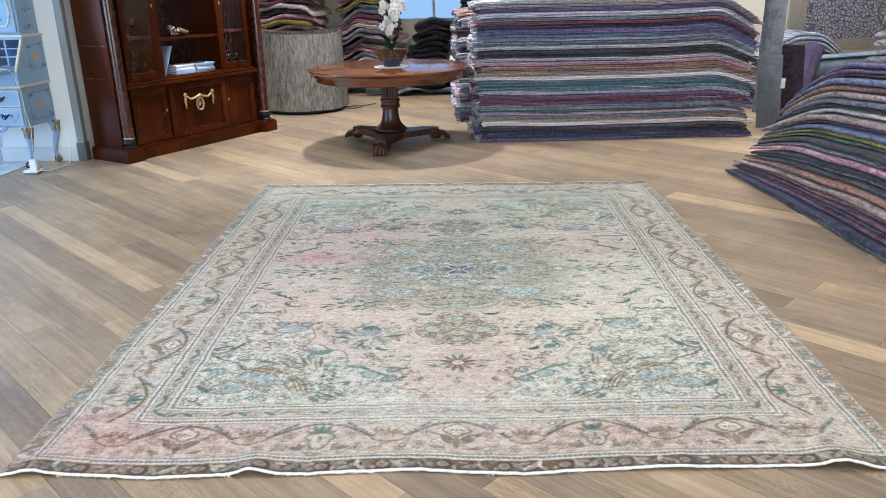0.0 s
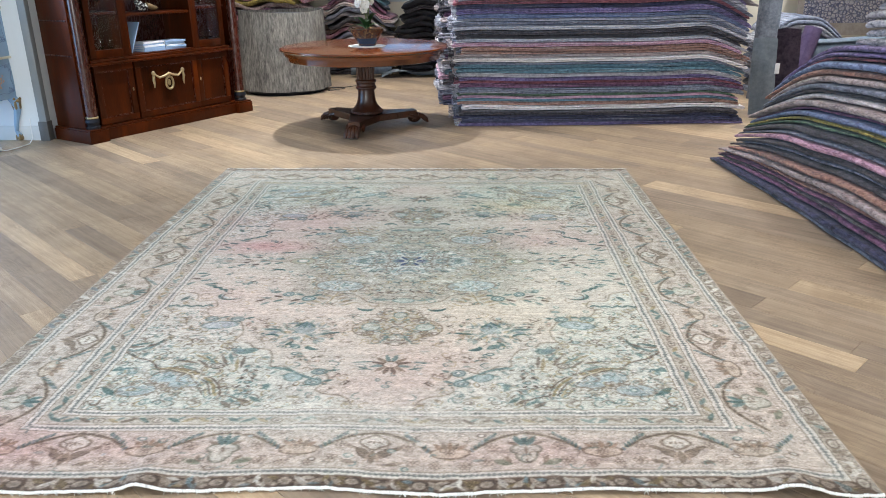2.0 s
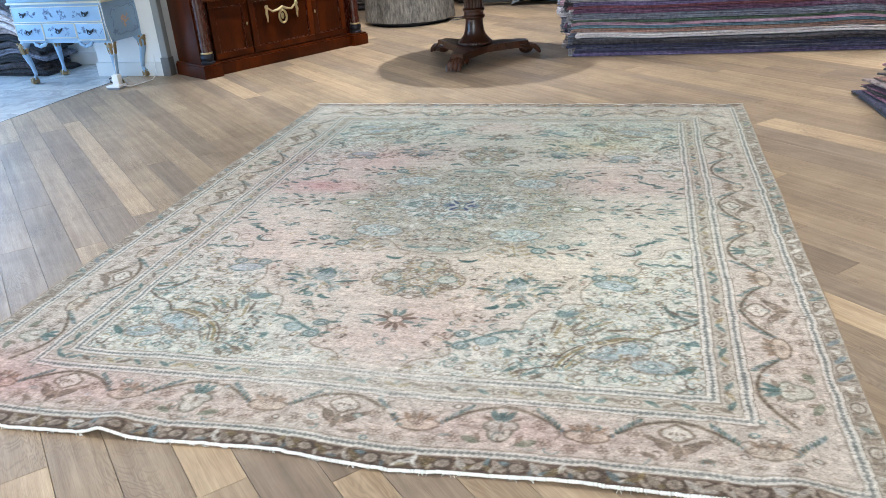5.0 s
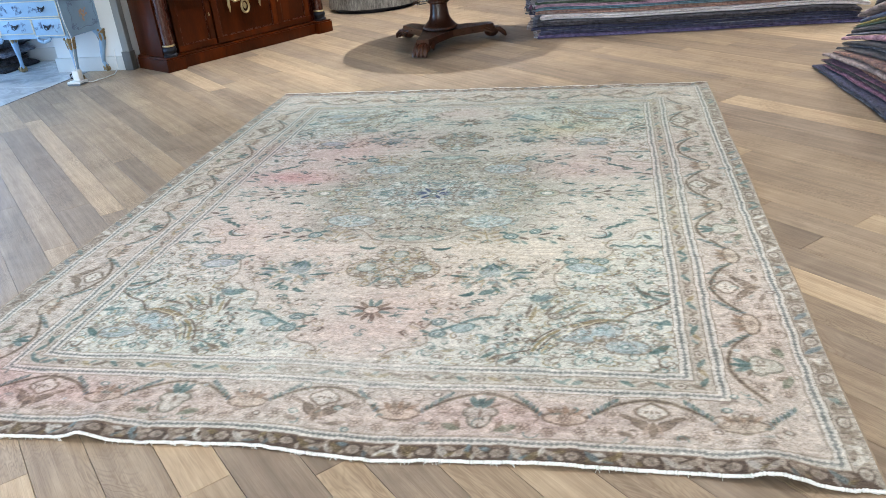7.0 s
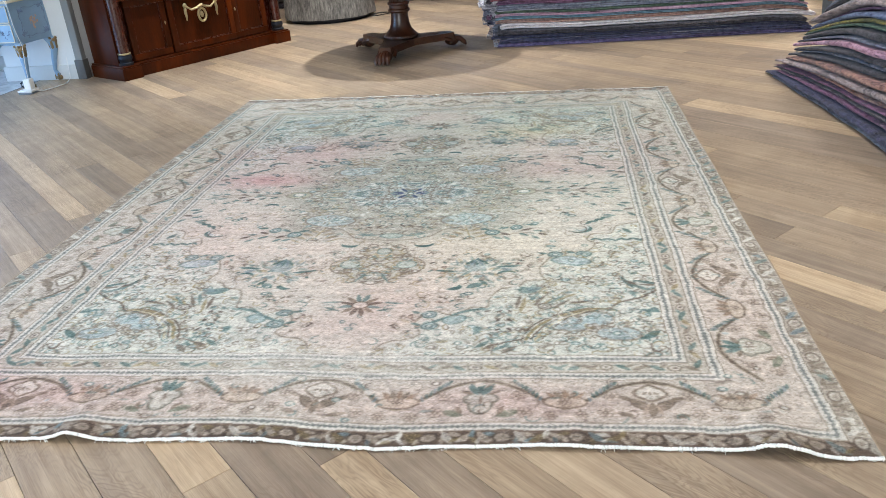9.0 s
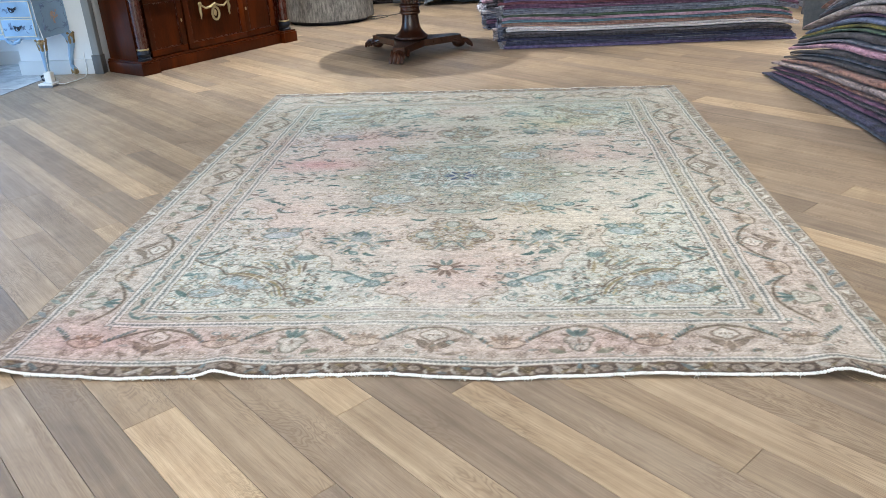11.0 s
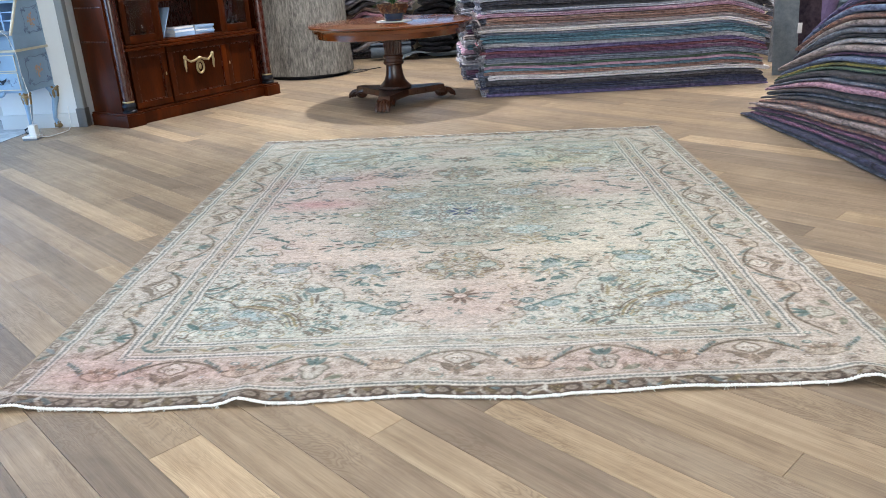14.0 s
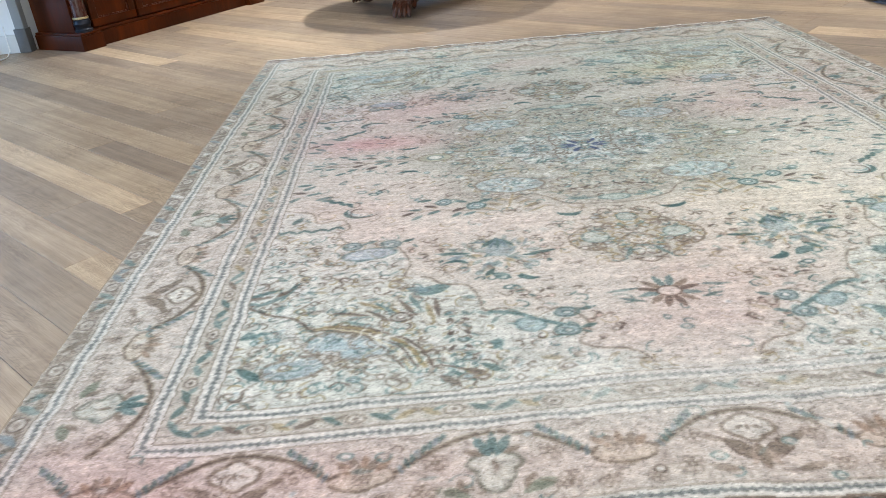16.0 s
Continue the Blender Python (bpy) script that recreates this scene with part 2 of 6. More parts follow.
def lathe(profile, steps=32, bm=None, m=None):
    """A turned form from (radius, height) pairs."""
    bm = bm or bmesh.new()
    m = m or Matrix()
    rings = []
    for r, z in profile:
        rings.append([bm.verts.new(m @ Vector((r * math.cos(2 * math.pi * i / steps), r * math.sin(2 * math.pi * i / steps), z))) for i in range(steps)])
    for a, b in zip(rings, rings[1:]):
        for i in range(steps):
            j = (i + 1) % steps
            bm.faces.new((a[i], a[j], b[j], b[i]))
    bm.faces.new(rings[0][::-1])
    bm.faces.new(rings[-1])
    return bm


def tube(points, radii, steps=10, bm=None, flat=1.0):
    """A tube along points; radii is one number or one for each point."""
    bm = bm or bmesh.new()
    pts = [Vector(p) for p in points]
    if not isinstance(radii, (list, tuple)):
        radii = [radii] * len(pts)
    rings, up = [], Vector((0.13, 0.21, 1)).normalized()
    for i, (p, r) in enumerate(zip(pts, radii)):
        d = (pts[min(i + 1, len(pts) - 1)] - pts[max(i - 1, 0)]).normalized()
        side = d.cross(up)
        side = side.normalized() if side.length > 1e-4 else Vector((1, 0, 0))
        top = side.cross(d).normalized()
        rings.append([bm.verts.new(p + r * (math.cos(2 * math.pi * k / steps) * side + flat * math.sin(2 * math.pi * k / steps) * top)) for k in range(steps)])
    for a, b in zip(rings, rings[1:]):
        for i in range(steps):
            j = (i + 1) % steps
            bm.faces.new((a[i], a[j], b[j], b[i]))
    bm.faces.new(rings[0][::-1])
    bm.faces.new(rings[-1])
    return bm


def ball(p, r, bm=None, sub=2, squash=(1, 1, 1), rot=None):
    bm = bm or bmesh.new()
    m = Matrix.Translation(p) @ (rot or Matrix()) @ Matrix.Diagonal((*squash, 1))
    bmesh.ops.create_icosphere(bm, subdivisions=sub, radius=r, matrix=m)
    return bm


def grid_mesh(fn, nu, nv, bm=None, close=False):
    """A sheet of fn(i/nu, j/nv)."""
    bm = bm or bmesh.new()
    vs = [[bm.verts.new(fn(i / nu, j / nv)) for j in range(nv + 1)] for i in range(nu + 1)]
    for i in range(nu):
        for j in range(nv):
            bm.faces.new((vs[i][j], vs[i + 1][j], vs[i + 1][j + 1], vs[i][j + 1]))
    return bm


def smoothstep(a, b, x):
    t = min(1.0, max(0.0, (x - a) / (b - a)))
    return t * t * (3 - 2 * t)

# ---- floor, walls, ceiling ----
MARBLE_EDGE = -2.44
X0, X1, Y0, Y1 = -4.8, 7.6, -4.3, 10.3

thing("floor", box(X0 - 0.2, Y0 - 0.2, -0.30, X1 + 0.2, Y1 + 0.2, -0.02), GAP, label="wide oiled oak boards laid diagonally, with dark joints", category="floor", kind="structure")


def wall(name, x0, y0, x1, y1, label, mat=None, z1=None):
    return thing(name, box(x0, y0, -0.02, x1, y1, z1 or CEILING), mat or WALL_PAINT, label=label, category="wall", kind="structure")


def holed_wall(name, along, at, a0, a1, hole, label, mat, thick=0.2):
    """A wall of four pieces round one opening; along is the axis that it runs on."""
    h0, h1, z0, z1 = hole
    bm = bmesh.new()
    for p0, p1, q0, q1 in ((a0, h0, -0.02, CEILING), (h1, a1, -0.02, CEILING), (h0, h1, -0.02, z0), (h0, h1, z1, CEILING)):
        if q1 - q0 < 0.001:
            continue
        if along == "x":
            box(p0, at, q0, p1, at + thick, q1, bm=bm)
        else:
            box(at, p0, q0, at + thick, p1, q1, bm=bm)
    return thing(name, bm, mat, label=label, category="wall", kind="structure")


holed_wall("wall_west", "y", X0 - 0.2, Y0, Y1, (0.7, 5.4, 0.25, 2.85), "white plastered wall with a wide shop window", WALL_PAINT)
# this opening is assumed, to go with the fill lamp
holed_wall("wall_south", "x", Y0 - 0.2, X0, X1, (-1.4, 3.8, 0.45, 2.95), "white plastered wall out of view, with an assumed window opening", WALL_PAINT)
holed_wall("wall_north", "x", Y1, X0, X1, (0.36, 1.62, 0.95, 2.6), "pale plastered back wall with a window", WALL_CREAM)
wall("wall_east", X1, Y0, X1 + 0.2, Y1, "cream plastered side wall", WALL_CREAM)
wall("wall_pier", -2.76, 5.06, -1.97, Y1, "white painted wall pier behind the desk")
wall("wall_niche", X0, 5.62, -2.76, 5.82, "white painted wall set back behind the desk")
thing("ceiling", box(X0, Y0, CEILING, X1, Y1, CEILING + 0.2), CEILING_PAINT, label="plain white ceiling", category="ceiling", kind="structure")

# skirting on the pier and the niche, and the dark stone foot of the pier's grey corner
thing("baseboard", box(-2.78, 5.04, 0, -2.04, 5.06, 0.13, 0.004), SKIRTING, label="white painted skirting board along the wall", category="skirting", kind="structure")
thing("baseboard", box(X0, 5.60, 0, -2.78, 5.62, 0.13, 0.004), SKIRTING, label="white painted skirting board along the wall", category="skirting", kind="structure")
thing("trim", box(-2.03, 5.035, 0.17, -1.962, 5.10, CEILING, 0.004), GREY_PAINT, label="grey painted corner post of the wall", category="trim", kind="structure")
thing("trim", box(-2.04, 5.025, 0, -1.955, 5.11, 0.17, 0.004), STONE, label="dark stone foot of the corner post", category="trim", kind="structure")


def glow_material(name, c, strength):
    k = Nodes(name)
    k.base((0, 0, 0, 1))
    k.b.inputs["Emission Color"].default_value = c
    k.b.inputs["Emission Strength"].default_value = strength
    return k.m


def glass_material():
    k = Nodes("window_glass", 0.02)
    k.base((1, 1, 1, 1))
    k.b.inputs["Transmission Weight"].default_value = 1.0
    k.b.inputs["IOR"].default_value = 1.1
    return k.m


GLASS = glass_material()
DAYLIGHT = glow_material("outdoor_haze", srgb(150, 196, 248), 1.0)
FRAME_PAINT = plain_material("window_frame_paint", srgb(196, 204, 210), 0.4, 0, 0.03)


def window(name, along, at, a0, a1, z0, z1, bars, label):
    ob = tagged(new(name), label, "window", kind="structure")

    def b(p0, p1, q0, q1, d0, d1):
        if along == "x":
            return box(p0, at + d0, q0, p1, at + d1, q1, 0.004)
        return box(at + d0, p0, q0, at + d1, p1, q1, 0.004)
    w = 0.05
    for p0, p1, q0, q1 in ((a0, a1, z0, z0 + w), (a0, a1, z1 - w, z1), (a0, a0 + w, z0 + w, z1 - w), (a1 - w, a1, z0 + w, z1 - w)):
        part("window_frame", b(p0, p1, q0, q1, -0.03, 0.03), FRAME_PAINT, ob)
    n = len(bars) + 1
    edges = [a0 + w, *bars, a1 - w]
    for x in bars:
        part("mullion", b(x - 0.02, x + 0.02, z0 + w, z1 - w, -0.025, 0.025), FRAME_PAINT, ob)
    for i in range(n):
        p0, p1 = edges[i] + (0.02 if i else 0), edges[i + 1] - (0.02 if i < n - 1 else 0)
        pane = part("pane", b(p0, p1, z0 + w, z1 - w, -0.004, 0.004), GLASS, ob)
        pane.visible_shadow = False
    return ob


window("window_1", "x", Y1 + 0.1, 0.36, 1.62, 0.95, 2.6, (0.99,), "tall window in the back wall, bright blue daylight outside")
window("window_2", "y", X0 - 0.1, 0.7, 5.4, 0.25, 2.85, (2.3, 3.9), "wide shop window beside the desk")
# window 3 is unseen, added round the fill lamp's opening
window("window_3", "x", Y0 - 0.1, -1.4, 3.8, 0.45, 2.95, (0.3, 2.1), "assumed wide window behind the viewer, made for the fill lamp")
thing("backdrop", box(-2, Y1 + 2.0, -0.5, 5, Y1 + 2.05, 5), DAYLIGHT, label="pale blue daylight outside the window", category="sky", kind="structure")

# recessed ceiling lamps, unseen; their fittings and grid are assumed
LAMP_RIM = plain_material("lamp_rim", srgb(230, 230, 228), 0.4)
LAMP_LENS = glow_material("lamp_lens", (1.0, 0.95, 0.88, 1), 12.0)
for sx, sy in SPOTS:
    lamp = tagged(new("ceiling_light"), "round white recessed ceiling downlight, assumed out of view", "ceiling light", "ceiling lights")
    lamp.location = (sx, sy, CEILING)
    part("rim", lathe([(0.10, 0.0), (0.10, -0.004), (0.125, -0.006), (0.14, 0.0)], 32), LAMP_RIM, lamp)
    part("lens", lathe([(0.0, -0.003), (0.098, -0.003), (0.098, 0.0), (0.0, 0.0)], 32), LAMP_LENS, lamp)
wall("wall_alcove", 4.45, 8.3, X1, 8.45, "cream plastered wall behind the leaning rugs", WALL_CREAM)

# ---- the carpet on the floor ----
# Half sizes of the carpet; its pattern is drawn in one quarter, mirrored, and then worn unevenly.
HA, HB, CELL = 1.5, 1.875, 0.0035
NA, NB = int(HA / CELL), int(HB / CELL)
ga, gb = np.meshgrid((np.arange(NA) + 0.5) * CELL, (np.arange(NB) + 0.5) * CELL)
prng = np.random.RandomState(11)


def c3(r, g, b):
    return np.array((r, g, b), float) / 255


def smooth_field(shape, cells, rng):
    """Smooth noise from 0 to 1 with that many lumps along each side."""
    ny, nx = cells
    g = rng.rand(ny + 3, nx + 3)
    y, x = np.linspace(0, ny, shape[0], endpoint=False), np.linspace(0, nx, shape[1], endpoint=False)
    yi, xi = y.astype(int), x.astype(int)
    fy, fx = (y - yi)[:, None], (x - xi)[None, :]
    fy, fx = fy * fy * (3 - 2 * fy), fx * fx * (3 - 2 * fx)
    p, q, r, s = g[yi][:, xi], g[yi][:, xi + 1], g[yi + 1][:, xi], g[yi + 1][:, xi + 1]
    return p * (1 - fy) * (1 - fx) + q * (1 - fy) * fx + r * fy * (1 - fx) + s * fy * fx


CREAM, PINK, ROSE = c3(196, 188, 177), c3(199, 176, 165), c3(190, 148, 145)
GREYGREEN, SPANDREL, PALEBLUE = c3(162, 160, 149), c3(197, 197, 187), c3(172, 183, 182)
BROWN, UMBER, TEAL, BLUE = c3(106, 93, 83), c3(84, 71, 64), c3(76, 101, 99), c3(114, 130, 136)
OLIVE, WHITE, DEEPBLUE = c3(148, 132, 100), c3(214, 210, 201), c3(66, 80, 112)
img = np.empty((NB, NA, 3))
img[:] = CREAM


def paint(mask, c, alpha=1.0, win=None):
    v = img[win] if win else img
    k = (np.clip(mask, 0, 1) * alpha)[..., None]
    v[...] = v * (1 - k) + c * k


def window_of(a, b, r):
    i0, i1 = max(0, int((a - r) / CELL)), min(NA, int((a + r) / CELL) + 2)
    j0, j1 = max(0, int((b - r) / CELL)), min(NB, int((b + r) / CELL) + 2)
    return (slice(j0, j1), slice(i0, i1)) if i1 > i0 and j1 > j0 else None


def local(a, b, rot, win):
    co, si = math.cos(rot), math.sin(rot)
    da, db = ga[win] - a, gb[win] - b
    return da * co + db * si, -da * si + db * co


def oval(a, b, ra, rb, rot, c, alpha=1.0, edge=None):
    win = window_of(a, b, max(ra, rb) + 0.02)
    if not win:
        return
    u, v = local(a, b, rot, win)
    d = (np.hypot(u / ra, v / rb) - 1) * min(ra, rb) / CELL
    paint(0.5 - d, c, alpha, win)
    if edge is not None:
        paint(1.2 - np.abs(d), edge, alpha, win)


def leaf(a, b, ln, wd, rot, c, alpha=1.0, edge=None):
    win = window_of(a, b, ln + 0.02)
    if not win:
        return
    u, v = local(a, b, rot, win)
    half = wd * np.clip(1 - (u / ln) ** 2, 0, 1)
    d = (np.abs(v) - half) / CELL
    inside = np.where(np.abs(u) < ln, 0.5 - d, 0)
    paint(inside, c, alpha, win)
    if edge is not None:
        paint(np.where(np.abs(u) < ln, 1.0 - np.abs(d), 0), edge, alpha, win)


def stroke(points, w, c, alpha=1.0):
    """A line along (a, b) points."""
    for (a0, b0), (a1, b1) in zip(points, points[1:]):
        r = math.hypot(a1 - a0, b1 - b0) / 2 + w + 0.01
        win = window_of((a0 + a1) / 2, (b0 + b1) / 2, r)
        if not win:
            continue
        pa, pb = ga[win] - a0, gb[win] - b0
        da, db = a1 - a0, b1 - b0
        t = np.clip((pa * da + pb * db) / (da * da + db * db + 1e-9), 0, 1)
        d = np.hypot(pa - t * da, pb - t * db)
        paint((w / 2 - d) / CELL + 0.5, c, alpha, win)


def spiral(a, b, r, turn, rot, c, w=0.006, alpha=1.0, flip=1):
    pts = []
    for i in range(22):
        t = i / 21
        ang = rot + flip * turn * t
        pts.append((a + r * (1 - 0.75 * t) * math.cos(ang), b + r * (1 - 0.75 * t) * math.sin(ang)))
    stroke(pts, w, c, alpha)


def rosette(a, b, r, c, ring, alpha=1.0, petals=6):
    for i in range(petals):
        t = 2 * math.pi * i / petals
        oval(a + 0.62 * r * math.cos(t), b + 0.62 * r * math.sin(t), 0.36 * r, 0.36 * r, 0, c, alpha, ring)
    oval(a, b, 0.3 * r, 0.3 * r, 0, ring, alpha)


def spray(a, b, r, n, cols, alpha, seed, wide=1.0, slim=0.3):
    """A loose bunch of leaves round a point."""
    g = random.Random(seed)
    for _ in range(n):
        t, q = g.random() * 6.283, r * math.sqrt(g.random())
        x, y = a + wide * q * math.cos(t), b + q * math.sin(t)
        ln = g.uniform(0.009, 0.027)
        leaf(x, y, ln, ln * g.uniform(slim * 0.6, slim * 1.5), t + g.uniform(-0.7, 0.7), g.choice(cols), alpha * g.uniform(0.5, 1.0))


def blooms(a, b, r, c=PALEBLUE, ring=TEAL, alpha=0.85):
    """A ringed flower with a pale heart."""
    oval(a, b, r, r * 0.86, 0, ring, alpha)
    oval(a, b, r * 0.74, r * 0.60, 0, c, alpha)
    oval(a, b, r * 0.36, r * 0.30, 0, WHITE, alpha, ring)


def curl_leaf(a, b, r, rot, flip=1, c=TEAL, alpha=0.85, turn=2.6, fat=0.22):
    """A crescent that swells in its middle, drawn as a chain of drops."""
    for i in range(15):
        t = i / 14
        ang = rot + flip * turn * t
        w = r * fat * (0.25 + math.sin(math.pi * min(1, t * 1.05)))
        oval(a + r * math.cos(ang), b + r * 0.8 * math.sin(ang), w, w * 0.8, 0, c, alpha)


def vine(points, w, c, alpha=0.7, steps=8):
    """A smooth line through a few (a, b) points."""
    p = [points[0], *points, points[-1]]
    out = []
    for i in range(1, len(p) - 2):
        for k in range(steps):
            t = k / steps
            q = []
            for j in (0, 1):
                p0, p1, p2, p3 = p[i - 1][j], p[i][j], p[i + 1][j], p[i + 2][j]
                q.append(0.5 * (2 * p1 + (p2 - p0) * t + (2 * p0 - 5 * p1 + 4 * p2 - p3) * t * t + (3 * p1 - p0 - 3 * p2 + p3) * t ** 3))
            out.append(tuple(q))
    out.append(points[-1])
    stroke(out, w, c, alpha)
    return out


def buds(a, b, ra, rb, n, seed, t0=0.0, t1=6.283):
    """Small outlined buds with short dark stalks round a bunch."""
    g = random.Random(seed)
    for i in range(n):
        t = t0 + (t1 - t0) * (i + g.uniform(0.2, 0.8)) / n
        k = g.uniform(0.6, 1.2)
        x, y = a + ra * k * math.cos(t), b + rb * k * math.sin(t)
        oval(x, y, 0.009, 0.0075, 0, g.choice((CREAM, PINK, SPANDREL)), 0.7, SOFTBROWN)
        leaf(x + g.uniform(-0.014, 0.014), y + g.uniform(-0.016, 0.016), 0.013, 0.0042, g.uniform(-0.9, 0.9), g.choice((UMBER, TEAL, BROWN)), 0.75)


def hatch(a0, a1, b0, b1, n, seed, where, cols, alpha):
    """Many fine curls, commas and small leaves inside one region of the drawing."""
    g = random.Random(seed)
    for k in range(n):
        a, b = g.uniform(a0, a1), g.uniform(b0, b1)
        i, j = min(NA - 1, int(a / CELL)), min(NB - 1, int(b / CELL))
        if not where[j, i]:
            continue
        q = g.random()
        if q < 0.45:
            spiral(a, b, g.uniform(0.013, 0.036), g.uniform(2.6, 4.4), g.random() * 6.3, g.choice(cols), 0.0042, alpha, g.choice((1, -1)))
        elif q < 0.9:
            ln = g.uniform(0.010, 0.026)
            leaf(a, b, ln, ln * g.uniform(0.16, 0.34), g.choice((0.0, 0.35, -0.35, 2.4, 0.8)) + g.uniform(-0.3, 0.3), g.choice(cols), alpha * g.uniform(0.7, 1.1))
        else:
            oval(a, b, g.uniform(0.008, 0.015), 0.009, 0, g.choice((WHITE, PALEBLUE, SPANDREL)), 0.8, g.choice(cols))


# the field in one quarter: stepped spandrel with its scrolled outline, lobed medallion, pendant
OUTLINE = [(0.0, 1.44), (0.11, 1.40), (0.15, 1.345), (0.21, 1.33), (0.25, 1.30), (0.22, 1.22), (0.27, 1.14), (0.34, 1.17), (0.41, 1.12), (0.46, 1.12),
           (0.465, 1.05), (0.50, 0.985), (0.56, 0.97), (0.60, 0.92), (0.655, 0.91), (0.64, 0.83), (0.67, 0.74), (0.72, 0.68), (0.82, 0.67), (0.86, 0.60),
           (0.83, 0.56), (0.86, 0.50), (0.93, 0.50), (0.96, 0.43), (1.02, 0.40), (1.10, 0.37)]
oa, ob_ = np.array([p[0] for p in OUTLINE]), np.array([p[1] for p in OUTLINE])
line_b = np.interp(np.arange(NA) * CELL, np.maximum.accumulate(oa), ob_)
sp_mask = np.clip((gb - line_b[None, :]) / 0.03 + 0.5, 0, 1)
paint(sp_mask, SPANDREL, 0.8)
ang = np.arctan2(gb / 0.56, ga / 0.60)
rad = np.hypot(ga / 0.60, gb / 0.56)
med = 0.93 + 0.07 * np.cos(8 * ang) + 0.05 * np.cos(4 * ang + math.pi) - rad
paint(np.clip(med * 3.5 + 0.8, 0, 1), GREYGREEN, 0.66)
paint(np.clip(1 - np.abs(med) * 90, 0, 1), BROWN, 0.25)
core = 1 - np.hypot(ga / 0.33, gb / 0.18) + 0.08 * np.cos(10 * np.arctan2(gb, ga))
paint(np.clip(core * 22, 0, 1), c3(176, 178, 174), 0.75)
paint(np.clip(1 - np.abs(core) * 40, 0, 1), BROWN, 0.4)
drop = 1 - np.hypot(ga / (0.10 + 0.10 * np.clip((gb - 0.6) / 0.2, 0, 1)), (gb - 0.76) / 0.19)
paint(np.clip(drop * 6, 0, 1), c3(172, 170, 160), 0.75)
in_med, in_spandrel, in_core, in_drop = med > 0.03, sp_mask > 0.8, core > 0.05, drop > 0.05
in_ground = (med > 0.03) & (core < 0)
SOFTBROWN, GREYTEAL = c3(130, 118, 105), c3(104, 126, 123)
hatch(0, 0.34, 0, 0.2, 190, 51, in_core, [WHITE, BLUE, SOFTBROWN, GREYTEAL, WHITE, BROWN], 0.7)
hatch(0, 0.66, 0, 0.62, 640, 52, in_ground, [SOFTBROWN, BROWN, OLIVE, WHITE, GREYTEAL, TEAL], 0.5)
hatch(0, 0.22, 0.56, 0.98, 240, 53, in_drop, [SOFTBROWN, GREYTEAL, WHITE, OLIVE, BROWN], 0.75)
hatch(0.0, 1.08, 0.38, 1.46, 2100, 54, in_spandrel, [SOFTBROWN, BROWN, SOFTBROWN, GREYTEAL, GREYTEAL, OLIVE, WHITE, WHITE, WHITE], 0.62)
hatch(0.0, 1.05, 0.0, 1.42, 210, 55, (med < -0.04) & (sp_mask < 0.1) & (drop < 0), [SOFTBROWN, BROWN, GREYTEAL, TEAL], 0.55)

# medallion: star flower, cartouches, side flowers, end cartouche
for i in range(8):
    t = math.pi * i / 4 + 0.2
    leaf(0.058 * math.cos(t), 0.050 * math.sin(t), 0.032, 0.009, t, DEEPBLUE, 0.85)
oval(0, 0, 0.014, 0.012, 0, WHITE, 1, TEAL)
for a, b, r in ((0.13, 0.0, 0.045), (0.23, 0.0, 0.05), (0.0, 0.12, 0.05), (0.12, 0.10, 0.05), (0.20, 0.08, 0.04)):
    spiral(a, b, r, 4.2, a * 9 + b * 5, SOFTBROWN, 0.0045, 0.7)
    leaf(a + 0.02, b + 0.015, 0.028, 0.008, 0.4, GREYTEAL, 0.7)
for i in range(3):
    leaf(0.165 + 0.013 * i, 0.135, 0.020, 0.0045, 1.1, TEAL, 0.85)
oval(0.315, 0.325, 0.115, 0.066, -0.1, PALEBLUE, 0.85, SOFTBROWN)
for i in range(26):
    t = i * 2.4
    leaf(0.315 + 0.09 * math.sqrt(i / 26) * math.cos(t), 0.325 + 0.048 * math.sqrt(i / 26) * math.sin(t), 0.016, 0.0045, t, (WHITE, GREYTEAL, SOFTBROWN)[i % 3], 0.7)
oval(0.555, 0.0, 0.062, 0.040, 0, c3(170, 168, 150), 0.9, SOFTBROWN)
oval(0.555, 0.0, 0.028, 0.020, 0, WHITE, 0.95, GREYTEAL)
for b in (0.045, 0.09):
    leaf(0.46, b, 0.05, 0.006, 0.25, SOFTBROWN, 0.7)
    leaf(0.38, b * 0.8, 0.035, 0.006, -0.2, GREYTEAL, 0.75)
oval(0, 0.495, 0.046, 0.022, 0, c3(176, 186, 178), 0.9, GREYTEAL)
leaf(0.105, 0.488, 0.050, 0.012, -0.12, GREYTEAL, 0.75)
vine([(0.0, 0.545), (0.10, 0.535), (0.17, 0.505), (0.22, 0.44), (0.30, 0.41)], 0.006, SOFTBROWN, 0.75)
vine([(0.0, 0.45), (0.08, 0.44), (0.15, 0.42), (0.19, 0.37)], 0.005, SOFTBROWN, 0.7)
for k in (0.03, 0.07, 0.115):
    leaf(k, 0.385 + k * 0.2, 0.022, 0.006, 0.9 - 6 * k, UMBER, 0.65)
# curled teal leaf beside the pendant, and the pendant's scrolls
curl_leaf(0.155, 0.575, 0.040, 0.3, 1, TEAL, 0.8, 2.4, 0.26)
vine([(0.02, 0.60), (0.07, 0.62), (0.10, 0.66), (0.08, 0.69), (0.05, 0.68)], 0.005, SOFTBROWN, 0.8)
vine([(0.05, 0.69), (0.13, 0.71), (0.19, 0.77), (0.17, 0.84), (0.12, 0.86), (0.11, 0.82)], 0.006, SOFTBROWN, 0.8)
vine([(0.0, 0.76), (0.05, 0.80), (0.07, 0.87), (0.03, 0.93), (0.0, 0.95)], 0.005, SOFTBROWN, 0.8)
